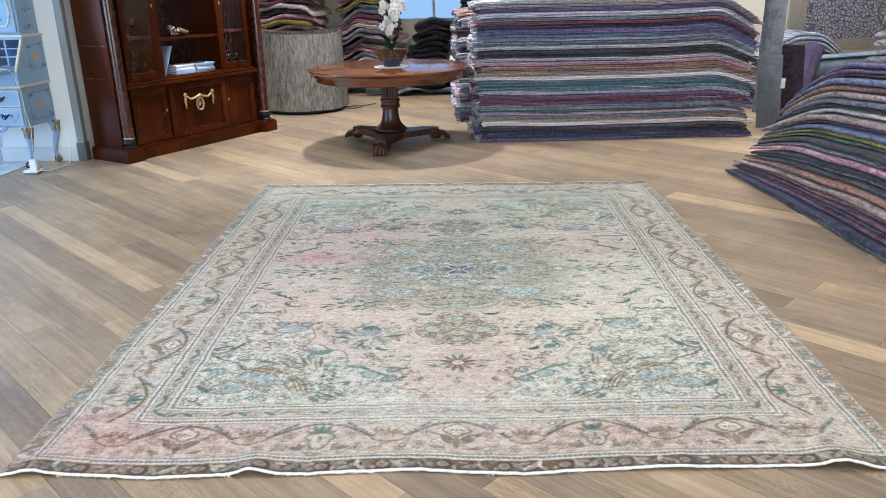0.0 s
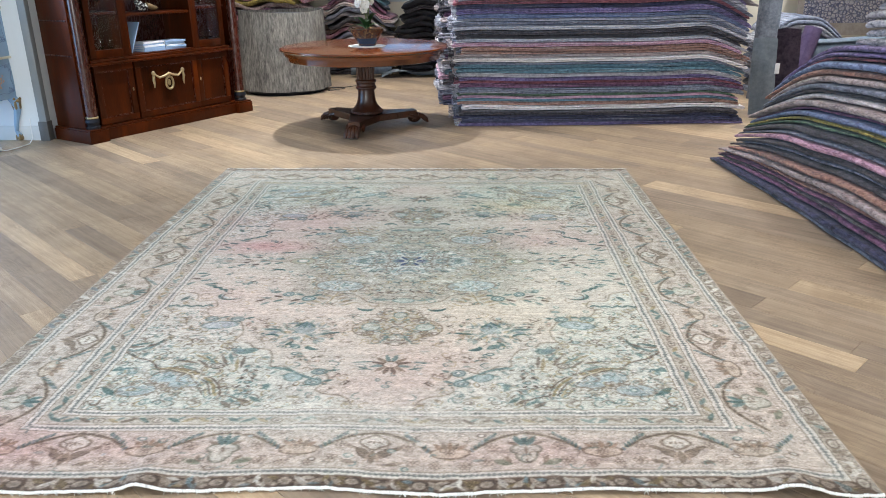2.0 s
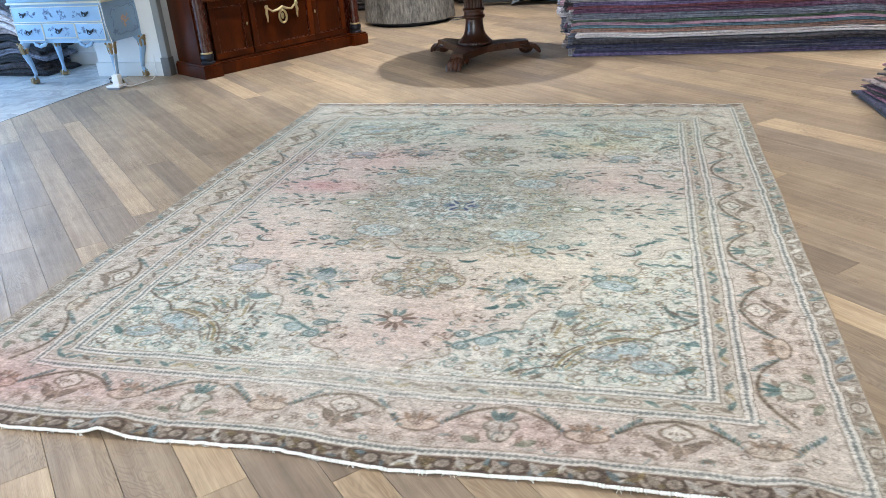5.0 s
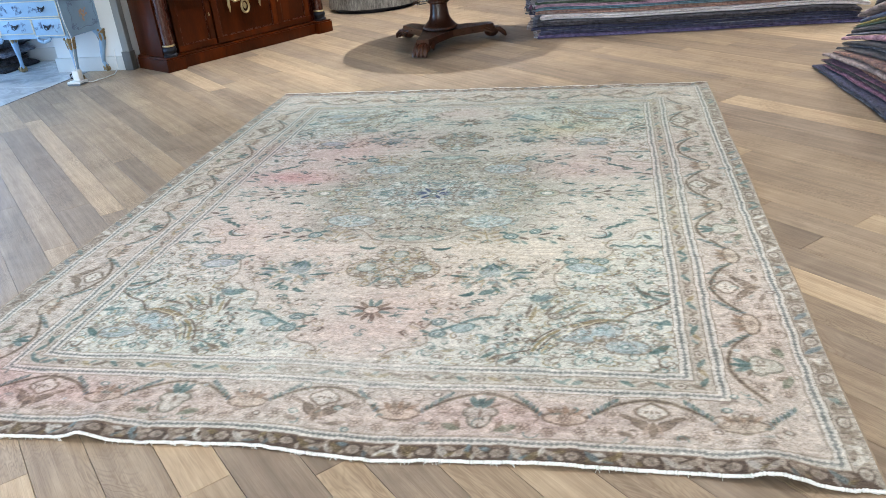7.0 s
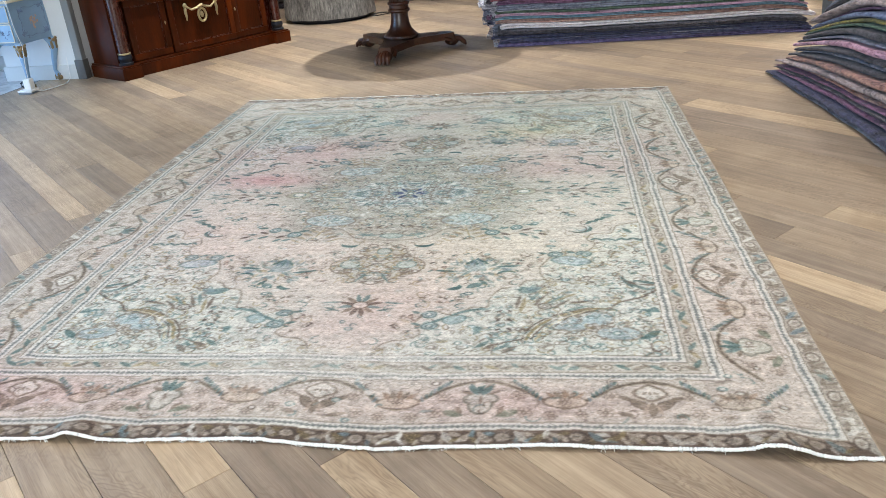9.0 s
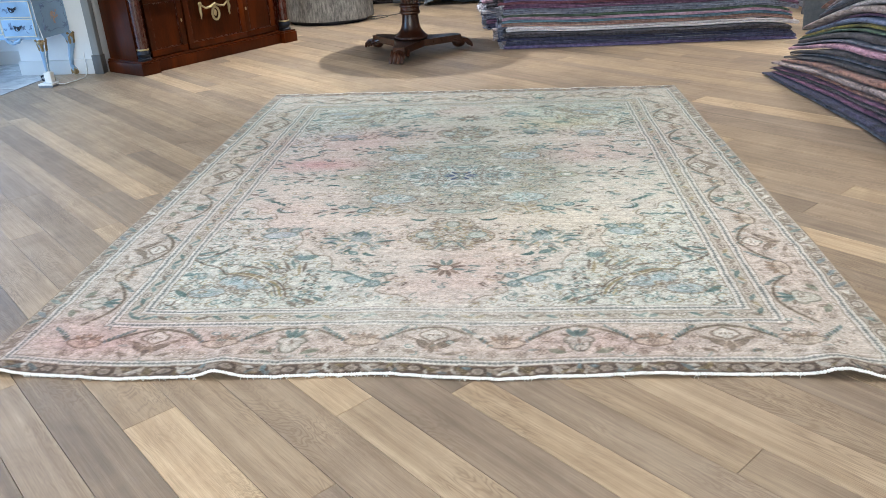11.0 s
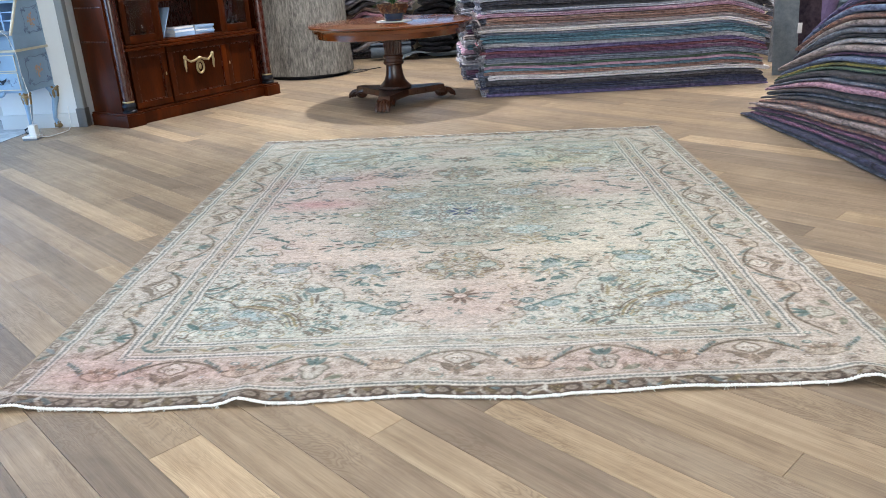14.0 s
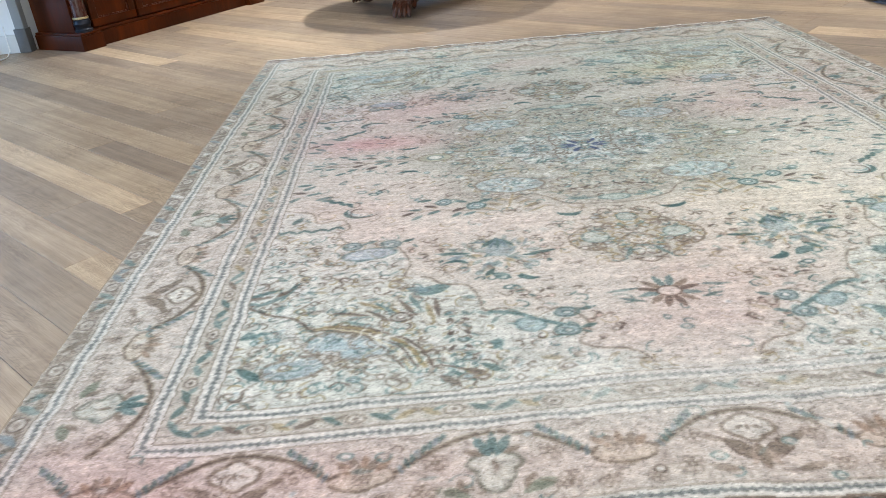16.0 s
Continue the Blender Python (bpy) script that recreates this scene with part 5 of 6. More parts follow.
def leaning_rug(x, y, w, h, lean, cloth, label):
    """A folded rug stood on its edge."""
    def f(s, t):
        return Vector((x + w * s, y + lean * t + 0.012 * math.sin(s * 5 + t * 3), h * t + 0.008 * math.sin(s * 4) * t))
    b = grid_mesh(f, 12, 14)
    bmesh.ops.solidify(b, geom=b.faces[:], thickness=-0.05)
    return thing("leaning_rug", b, FLAT[cloth], None, label, "rug")


leaning_rug(4.58, 6.30, 0.24, 0.735, 0.10, "silver", "pale grey folded rug stood on edge")
leaning_rug(4.90, 6.56, 0.24, 0.80, 0.12, "plum", "dark plum patterned folded rug stood on edge")
thing("price_tag", box(4.80, 6.325, 0.40, 4.84, 6.338, 0.50, 0.001), PAPER, None, "small white price tag hanging on a rug", "tag")

# the large rug that hangs on the alcove wall
kk = Nodes("hanging_rug_pattern", 0.95, spec=0.1)
mv = kk.coords("Object", (1, 1, 1))
cell = kk.n("TexVoronoi", Vector=mv, Scale=25.0)
cell.feature = "DISTANCE_TO_EDGE"
rings = kk.math("SINE", kk.math("MULTIPLY", kk.n("TexVoronoi", Vector=mv, Scale=25.0).outputs["Distance"], 26.0))
lines = kk.math("GREATER_THAN", rings, 0.1)
vines = kk.math("LESS_THAN", cell.outputs["Distance"], 0.11)
c = kk.mix(lines, srgb(216, 208, 202), srgb(112, 120, 162))
c = kk.mix(vines, c, srgb(48, 56, 100))
c = kk.mix(0.25, c, kk.ramp(kk.noise(mv, 30, 4, 0.7), (0.3, srgb(150, 148, 150)), (0.7, srgb(206, 200, 192))))
kk.base(c)
kk.bump(kk.noise(mv, 160, 2), 0.4, 0.004)
HANG = kk.m
hang = tagged(new("hanging_rug"), "beige and blue floral rug hanging on the wall", "rug")
hang.location = (5.56, 8.02, 0.62)


def sheet(x0, x1, z0, z1, y0=0.0):
    b = grid_mesh(lambda s, t: Vector((x0 + (x1 - x0) * s, y0 + 0.018 * math.sin((x0 + (x1 - x0) * s) * 6), z0 + (z1 - z0) * t)), 30, 12)
    bmesh.ops.solidify(b, geom=b.faces[:], thickness=0.012)
    return b


part("rug_field", sheet(0.08, 1.72, 0.14, 1.9), HANG, hang, "blue floral field on beige")
part("rug_border", sheet(0.0, 1.80, 0.0, 0.14), FLAT["taupe"], hang, "plain beige border")
part("rug_border", sheet(0.0, 0.08, 0.14, 1.9), FLAT["taupe"], hang)
part("rug_border", sheet(1.72, 1.80, 0.14, 1.9), FLAT["taupe"], hang)
part("hanging_pole", tube([(-0.05, 0.0, 1.92), (1.85, 0.0, 1.92)], 0.02, 12), BLACK_METAL, hang)

# ---- round table with its orchid ----
TC = Vector((0.83, 5.66, 0))
table = tagged(new("round_table"), "round polished mahogany pedestal table with carved paw feet", "table")
table.location = TC
part("tabletop", lathe([(0.0, 0.690), (0.70, 0.690), (0.735, 0.694), (0.74, 0.72), (0.748, 0.728), (0.765, 0.732), (0.775, 0.742), (0.772, 0.752), (0.755, 0.757), (0.0, 0.757)], 96), TABLE_WOOD, table, "polished round top, lighter reddish brown")
part("apron", lathe([(0.0, 0.640), (0.690, 0.640), (0.700, 0.645), (0.703, 0.690), (0.0, 0.690)], 96), TABLE_WOOD, table)
part("column", lathe([(0.0, 0.13), (0.125, 0.13), (0.15, 0.145), (0.15, 0.165), (0.125, 0.19), (0.10, 0.22), (0.086, 0.26), (0.078, 0.32), (0.076, 0.36), (0.0, 0.36)], 40), PEDESTAL_WOOD, table, "dark turned pedestal")
part("collar", lathe([(0.0, 0.36), (0.086, 0.36), (0.098, 0.372), (0.098, 0.385), (0.088, 0.395), (0.088, 0.42), (0.098, 0.43), (0.098, 0.445), (0.086, 0.455), (0.0, 0.455)], 40), PEDESTAL_WOOD, table, "turned double ring")
bm = bmesh.new()
for i in range(16):
    a = 2 * math.pi * i / 16
    tube([(0.066 * math.cos(a), 0.066 * math.sin(a), 0.455), (0.072 * math.cos(a), 0.072 * math.sin(a), 0.54), (0.078 * math.cos(a), 0.078 * math.sin(a), 0.64)], 0.016, 8, bm)
lathe([(0.0, 0.455), (0.07, 0.455), (0.08, 0.64), (0.0, 0.64)], 32, bm)
part("shaft", bm, PEDESTAL_WOOD, table, "reeded upper shaft")
ring = bmesh.new()
for i in range(36):
    a = 2 * math.pi * i / 36
    ball((0.146 * math.cos(a), 0.146 * math.sin(a), 0.156), 0.011, ring, 1)
part("bead_ring", ring, PEDESTAL_WOOD, table, "ring of carved beads")
FOOT_TURN = math.atan2(5.12 - TC.y, 0.775 - TC.x)
for i in range(3):
    a = FOOT_TURN + i * 2 * math.pi / 3
    m = Matrix.Rotation(a, 4, "Z")
    bm = bmesh.new()
    # the arm of the platform, hollowed on both sides
    for t0, t1 in ((0.0, 0.1), (0.1, 0.2), (0.2, 0.3), (0.3, 0.4), (0.4, 0.48)):
        w0, w1 = 0.17 - 0.30 * t0 + 0.12 * t0 ** 2, 0.17 - 0.30 * t1 + 0.12 * t1 ** 2
        vs = [bm.verts.new((t, s * w, z)) for t, w in ((t0, w0), (t1, w1)) for s in (-1, 1) for z in (0.075, 0.135)]
        for f in ((0, 1, 3, 2), (4, 6, 7, 5), (0, 4, 5, 1), (2, 3, 7, 6), (1, 5, 7, 3), (0, 2, 6, 4)):
            bm.faces.new([vs[q] for q in f])
    bmesh.ops.remove_doubles(bm, verts=bm.verts, dist=0.0005)
    arm = part("platform_arm", bm, PEDESTAL_WOOD, table, m=m)
    bm = ball((0.47, 0, 0.062), 0.062, None, 3, (1.1, 0.95, 0.85))
    paw = part("paw_foot", bm, PEDESTAL_WOOD, table, "carved lion paw foot", m)
    for k in (-1.5, -0.5, 0.5, 1.5):
        y = k * 0.028
        bm = tube([(0.50, y * 0.8, 0.085), (0.54, y, 0.075), (0.575, y * 1.25, 0.045), (0.59, y * 1.3, 0.014)], [0.02, 0.022, 0.02, 0.010], 8)
        ball((0.56, y * 1.15, 0.055), 0.021, bm, 1)
        part("claw", bm, PEDESTAL_WOOD, paw)
    for s in (-1, 1):
        part("scroll", tube([(0.36, s * 0.055, 0.10), (0.42, s * 0.075, 0.085), (0.46, s * 0.075, 0.06), (0.43, s * 0.07, 0.045)], [0.012, 0.018, 0.018, 0.01], 8), PEDESTAL_WOOD, paw)

thing("table_mat", lathe([(0, 0.757), (0.165, 0.757), (0.17, 0.760), (0.165, 0.763), (0, 0.763)], 48), WHITE_PLASTIC, pose(0.87, 5.60, 0), "thin pale round mat on the table", "mat")

kk = Nodes("bowl_mosaic", 0.25)
mv = kk.coords("Object")
vor = kk.n("TexVoronoi", Vector=mv, Scale=70.0)
kk.base(kk.ramp(vor.outputs["Color"], (0.0, srgb(40, 34, 34)), (0.35, srgb(92, 56, 36)), (0.6, srgb(50, 40, 42)), (0.85, srgb(140, 108, 70)), (1.0, srgb(44, 52, 76))))
kk.bump(vor.outputs["Distance"], 0.4, 0.004)
BOWL = kk.m
orchid = tagged(new("potted_orchid"), "white orchid in a patterned brown and blue bowl, on the table", "plant")
orchid.location = (0.87, 5.60, 0.763)
part("bowl", lathe([(0, 0), (0.075, 0), (0.082, 0.012), (0.085, 0.03), (0.115, 0.075), (0.150, 0.125), (0.158, 0.150), (0.150, 0.152), (0.138, 0.135), (0.0, 0.13)], 48), BOWL, orchid, "bowl with brown mosaic pattern")
part("bowl_foot", lathe([(0, -0.0005), (0.077, -0.0005), (0.088, 0.03), (0.112, 0.068), (0.110, 0.070), (0, 0.066)], 40), BOWL_BLUE, orchid, "dark blue glazed foot")
part("soil", ball((0, 0, 0.128), 0.13, None, 2, (1, 1, 0.16)), SOIL, orchid)
g = random.Random(31)


def orchid_leaf(a, ln, wd, rise):
    def f(s, t):
        w = wd * math.sin(math.pi * min(1, s * 0.92 + 0.06)) ** 0.7 * (t - 0.5) * 2
        r = ln * s
        z = 0.14 + rise * s - 0.20 * s * s + 0.25 * abs(w) * 0.5
        return Vector((r * math.cos(a) - w * math.sin(a), r * math.sin(a) + w * math.cos(a), z))
    b = grid_mesh(f, 10, 4)
    bmesh.ops.solidify(b, geom=b.faces[:], thickness=0.004)
    return b


for a, ln, wd, rise in ((-1.4, 0.17, 0.035, 0.28), (-0.7, 0.14, 0.03, 0.34), (0.4, 0.18, 0.034, 0.20), (1.7, 0.16, 0.03, 0.26), (2.9, 0.2, 0.036, 0.18), (4.1, 0.15, 0.03, 0.3)):
    part("leaf", orchid_leaf(a, ln, wd, rise), LEAF, orchid)


def blossom(scale):
    b = bmesh.new()
    for i in range(5):
        a = 2 * math.pi * i / 5 + math.pi / 2
        ln, wd = (0.034, 0.022) if i in (1, 4) else (0.032, 0.014)

        def f(s, t, a=a, ln=ln, wd=wd):
            w = wd * math.sin(math.pi * (0.08 + 0.9 * s)) ** 0.6 * (t - 0.5) * 2
            r = scale * ln * (0.1 + s)
            w *= scale
            return Vector((r * math.cos(a) - w * math.sin(a), -0.010 * scale * math.sin(s * 2.4) + 0.3 * w * w / 0.02, r * math.sin(a) + w * math.cos(a)))
        grid_mesh(f, 4, 3, b)
    ball((0, -0.012 * scale, -0.004), 0.008 * scale, b, 1, (0.8, 1.3, 0.9))
    return mesh_of(b, "blossom", PETAL)


bloss = [blossom(1.15), blossom(0.95)]
for (dx, dy, top, lean) in ((-0.03, 0.0, 0.66, -0.10), (0.045, 0.02, 0.62, 0.07), (0.0, -0.03, 0.54, 0.12)):
    pts = []
    for i in range(13):
        t = i / 12
        pts.append((dx * t + lean * t * t, dy + 0.04 * math.sin(t * 3), 0.13 + top * t - 0.10 * t ** 4))
    part("flower_stem", tube(pts, 0.004, 6), STEM, orchid)
    for i in range(13):
        t = 0.36 + 0.64 * i / 12
        k = t * 12
        p = Vector(pts[min(12, int(k))]).lerp(Vector(pts[min(12, int(k) + 1)]), k - int(k))
        ob = new("blossom", bloss[i % 2])
        ob.parent = orchid
        ob.matrix_local = Matrix.Translation(p + Vector((g.uniform(-0.05, 0.05), g.uniform(-0.045, 0.03), g.uniform(-0.02, 0.02)))) @ pose(0, 0, 0, g.uniform(-25, 25), g.uniform(-30, 30), g.uniform(-60, 60))

# ---- tall bookcase ----
CW, CD, CH = 1.935, 0.52, 2.25
book = tagged(new("bookcase"), "tall mahogany bookcase with columns, glazed doors and brass mounts", "bookcase")
book.matrix_world = basis((-1.483, 4.853, 0), (0.482, 0.876))


def moulded_panel(x0, x1, z0, z1, y, parent, name, label="", mat=None):
    """A framed door: stiles and rails round a recessed panel with a bead."""
    door = part(name, box(x0, y + 0.012, z0, x1, y + 0.030, z1), mat or MAHOGANY, parent, label)
    w = 0.055
    for a, b, c, d in ((x0, x1, z0, z0 + w), (x0, x1, z1 - w, z1), (x0, x0 + w, z0 + w, z1 - w), (x1 - w, x1, z0 + w, z1 - w)):
        part("frame_rail", box(a, y - 0.004, c, b, y + 0.012, d, 0.002), MAHOGANY, door)
    bm = bmesh.new()
    for a, b, c, d in ((x0 + w, x1 - w, z0 + w, z0 + w + 0.01), (x0 + w, x1 - w, z1 - w - 0.01, z1 - w), (x0 + w, x0 + w + 0.01, z0 + w, z1 - w), (x1 - w - 0.01, x1 - w, z0 + w, z1 - w)):
        box(a, y + 0.003, c, b, y + 0.013, d, 0.003, bm)
    part("panel_bead", bm, MAHOGANY_DARK, door)
    return door


BY = 0.10
part("side_panel", box(0.035, BY, 0.12, 0.065, CD, CH, 0.002), MAHOGANY, book)
part("side_panel", box(CW - 0.065, BY, 0.12, CW - 0.035, CD, CH, 0.002), MAHOGANY, book)
for zz in (0.74, 1.03):
    part("side_rail", box(0.028, BY + 0.02, zz, 0.036, CD - 0.02, zz + 0.012, 0.002), MAHOGANY_DARK, book)
part("back_panel", box(0.065, CD - 0.02, 0.12, CW - 0.065, CD, CH), MAHOGANY_DARK, book)
part("plinth", box(0.19, 0.055, 0.0, CW - 0.19, CD, 0.10, 0.004), MAHOGANY, book)
part("plinth_moulding", box(0.19, 0.068, 0.10, CW - 0.19, CD, 0.122, 0.006), MAHOGANY, book)
for x0, x1 in ((0.0, 0.19), (CW - 0.19, CW)):
    b = part("plinth_block", box(x0, 0.0, 0.0, x1, CD, 0.105, 0.004), MAHOGANY, book)
    xm = (x0 + x1) / 2
    part("block_moulding", box(x0 + 0.008, 0.008, 0.105, x1 - 0.008, CD, 0.122, 0.005), MAHOGANY, b)
    part("column_base", lathe([(0, 0.122), (0.062, 0.122), (0.064, 0.14), (0.052, 0.15), (0.054, 0.165), (0.062, 0.18), (0.058, 0.20), (0.048, 0.212), (0, 0.212)], 28, m=Matrix.Translation((xm, 0.075, 0))), BLACK_METAL, book, "black turned column base")
    part("column_ring", lathe([(0, 0.212), (0.053, 0.212), (0.056, 0.219), (0.053, 0.227), (0, 0.227)], 28, m=Matrix.Translation((xm, 0.075, 0))), BRASS, book, "brass ring")
    part("column", lathe([(0, 0.227), (0.047, 0.227), (0.049, 0.6), (0.047, 1.3), (0.042, 2.0), (0, 2.0)], 28, m=Matrix.Translation((xm, 0.075, 0))), MAHOGANY_DARK, book, "smooth dark red column")
    part("capital", lathe([(0, 2.0), (0.05, 2.0), (0.055, 2.02), (0.05, 2.05), (0.065, 2.08), (0, 2.08)], 28, m=Matrix.Translation((xm, 0.075, 0))), BRASS, book)
part("cornice", box(-0.02, -0.03, 2.08, CW + 0.02, CD, 2.25, 0.012), MAHOGANY, book)
# lower cupboard
for x0, x1 in ((0.19, 0.59), (1.345, 1.745)):
    part("carcass", box(x0 - 0.1, BY + 0.032, 0.122, x1 + 0.1 if x0 > 1 else x1, CD - 0.02, 0.64), MAHOGANY_DARK, book)
moulded_panel(0.20, 0.60, 0.13, 0.645, BY, book, "door", "lower cupboard door with recessed panel")
mid = moulded_panel(0.61, 1.325, 0.13, 0.645, BY - 0.012, book, "door", "wide lower middle panel with brass mount")
moulded_panel(1.335, 1.735, 0.13, 0.645, BY, book, "door", "lower cupboard door with recessed panel")
part("waist_shelf", box(0.066, BY - 0.045, 0.648, CW - 0.066, CD - 0.02, 0.672, 0.008), MAHOGANY, book)
part("waist_moulding", box(0.17, BY - 0.03, 0.672, CW - 0.17, CD - 0.02, 0.70, 0.010), MAHOGANY, book)
# brass garland mount with its ring, and keyholes
mount = part("mount", tube([(0.80, BY - 0.02, 0.515), (0.86, BY - 0.026, 0.475), (0.92, BY - 0.028, 0.485), (0.967, BY - 0.03, 0.505), (1.015, BY - 0.028, 0.485), (1.075, BY - 0.026, 0.475), (1.135, BY - 0.02, 0.515)], [0.008, 0.011, 0.012, 0.013, 0.012, 0.011, 0.008], 8), BRASS, book, "brass garland mount")
for s in (-1, 1):
    x = 0.967 + s * 0.17
    bm = ball((x, BY - 0.022, 0.52), 0.022, None, 2, (1, 0.5, 1))
    tube([(x, BY - 0.02, 0.50), (x + s * 0.006, BY - 0.022, 0.46), (x, BY - 0.02, 0.42), (x + s * 0.004, BY - 0.02, 0.385)], [0.012, 0.014, 0.010, 0.005], 8, bm)
    part("tassel", bm, BRASS, mount)
bm = tube([(0.967 + 0.042 * math.cos(t * math.pi / 12), BY - 0.024, 0.415 + 0.058 * math.sin(t * math.pi / 12)) for t in range(25)], 0.011, 8)
part("ring", bm, BRASS, mount)
bm = ball((0.967, BY - 0.018, 0.42), 0.024, None, 2, (0.8, 0.4, 1.3))
ball((0.967, BY - 0.024, 0.49), 0.018, bm, 2, (1, 0.6, 1))
part("rosette", bm, BRASS, mount)
for x in (0.572, 1.362):
    part("keyhole_plate", ball((x, BY - 0.006, 0.405), 0.014, None, 2, (0.6, 0.3, 1.2)), BRASS, book)
# upper part: glazed doors at both sides, open shelves between
for x in (0.60, 1.335):
    part("upright", box(x - 0.012, BY, 0.70, x + 0.012, CD - 0.02, 2.08), MAHOGANY, book)
for z in (1.055, 1.42, 1.78):
    part("shelf", box(0.612, BY + 0.01, z - 0.012, 1.323, CD - 0.02, z + 0.012, 0.004), MAHOGANY, book)
part("shelf_floor", box(0.613, BY - 0.005, 0.7005, 1.322, CD - 0.021, 0.712, 0.003), MAHOGANY, book)
kk = Nodes("door_glass", 0.03)
kk.base((1, 1, 1, 1))
kk.b.inputs["Transmission Weight"].default_value = 1.0
kk.b.inputs["IOR"].default_value = 1.35
kk.bump(kk.noise(kk.coords("Object"), 7, 2, 0.5), 0.35, 0.05)
OLD_GLASS = kk.m
for x0, x1 in ((0.20, 0.588), (1.347, 1.735)):
    door = part("glass_door", box(x0, BY, 0.705, x0 + 0.055, BY + 0.028, 2.07, 0.003), MAHOGANY, book, "glazed bookcase door")
    part("stile", box(x1 - 0.055, BY, 0.705, x1, BY + 0.028, 2.07, 0.003), MAHOGANY, door)
    part("rail", box(x0 + 0.055, BY, 0.705, x1 - 0.055, BY + 0.028, 0.775, 0.003), MAHOGANY, door)
    part("rail", box(x0 + 0.055, BY, 2.0, x1 - 0.055, BY + 0.028, 2.07, 0.003), MAHOGANY, door)
    pane = part("pane", box(x0 + 0.055, BY + 0.010, 0.775, x1 - 0.055, BY + 0.014, 2.0), OLD_GLASS, door, "reflecting old glass")
    pane.visible_shadow = False
    part("keyhole_plate", ball((x1 - 0.028 if x0 < 1 else x0 + 0.028, BY - 0.002, 1.36), 0.014, None, 2, (0.6, 0.3, 1.2)), BRASS, door)
    for z in (1.08, 1.45):
        part("inner_shelf", box(x0 - 0.08 if x0 < 1 else x0, BY + 0.05, z - 0.01, x1 if x0 < 1 else x1 + 0.08, CD - 0.02, z + 0.01), MAHOGANY_DARK, book)

# ---- blue writing bureau ----
desk = tagged(new("writing_bureau"), "powder blue painted fall-front bureau with gilt cabriole legs and flowers", "desk")
desk.matrix_world = basis((-3.28, 4.69, 0), (1.0, -0.06))
DW, DD = 1.06, 0.44


def bombe(x0, x1, y0, y1, z0, z1, swell):
    """A carcass that swells in front and at the sides towards its middle."""
    b = bmesh.new()
    rings = []
    for i in range(9):
        t = i / 8
        s = swell * math.sin(math.pi * (0.15 + 0.75 * t))
        z = z0 + (z1 - z0) * t
        rings.append([b.verts.new(p) for p in ((x0 - s, y0 - s, z), (x1 + s, y0 - s, z), (x1 + s, y1, z), (x0 - s, y1, z))])
    for p, q in zip(rings, rings[1:]):
        for i in range(4):
            b.faces.new((p[i], p[(i + 1) % 4], q[(i + 1) % 4], q[i]))
    b.faces.new(rings[0][::-1])
    b.faces.new(rings[-1])
    return b


part("drawer_case", bombe(0.02, DW - 0.02, 0.02, DD, 0.385, 0.725, 0.012), DESK_PAINT, desk)
part("waist_moulding", box(-0.012, -0.014, 0.725, DW + 0.012, DD, 0.745, 0.007), DESK_TRIM, desk, "cream and gilt moulding")
part("desk_case", box(0.0, 0.0, 0.745, DW, DD, 0.86, 0.004), DESK_PAINT, desk)
for x0, x1 in ((0.03, 0.36), (0.38, 0.70), (0.72, 1.03)):
    dr = part("small_drawer", box(x0, -0.012, 0.765, x1, 0.0, 0.845, 0.004), DESK_PAINT, desk)
    part("handle", ball(((x0 + x1) / 2, -0.02, 0.80), 0.012, None, 2), BLACK_METAL, dr)


def bat_handle(x, y, z):
    b = bmesh.new()
    for s in (-1, 1):
        ball((x + s * 0.022, y, z + 0.006), 0.014, b, 1, (1.1, 0.35, 0.8))
        ball((x + s * 0.034, y, z + 0.016), 0.008, b, 1, (1, 0.35, 1))
    ball((x, y, z - 0.004), 0.016, b, 1, (0.9, 0.35, 1.1))
    tube([(x - 0.026, y - 0.008, z + 0.004), (x - 0.018, y - 0.014, z - 0.016), (x, y - 0.016, z - 0.022), (x + 0.018, y - 0.014, z - 0.016), (x + 0.026, y - 0.008, z + 0.004)], 0.004, 6, b)
    return b


def painted_scroll(b, x, y, z, w, h, seed, flat="y", n=9):
    """Raised brush strokes of a painted sprig, a millimetre proud."""
    g = random.Random(seed)
    for _ in range(n):
        a, r = g.random() * 6.28, g.random()
        cx, cz = x + w * r * math.cos(a), z + h * r * math.sin(a)
        pts = []
        for i in range(6):
            t = i / 5
            q = a + t * g.choice((2.2, -2.2))
            rr = 0.02 * (1 - 0.6 * t)
            p = (cx + rr * math.cos(q), cz + rr * math.sin(q))
            pts.append((p[0], y, p[1]) if flat == "y" else (y, p[0], p[1]))
        tube(pts, 0.0028, 4, b)
    return b


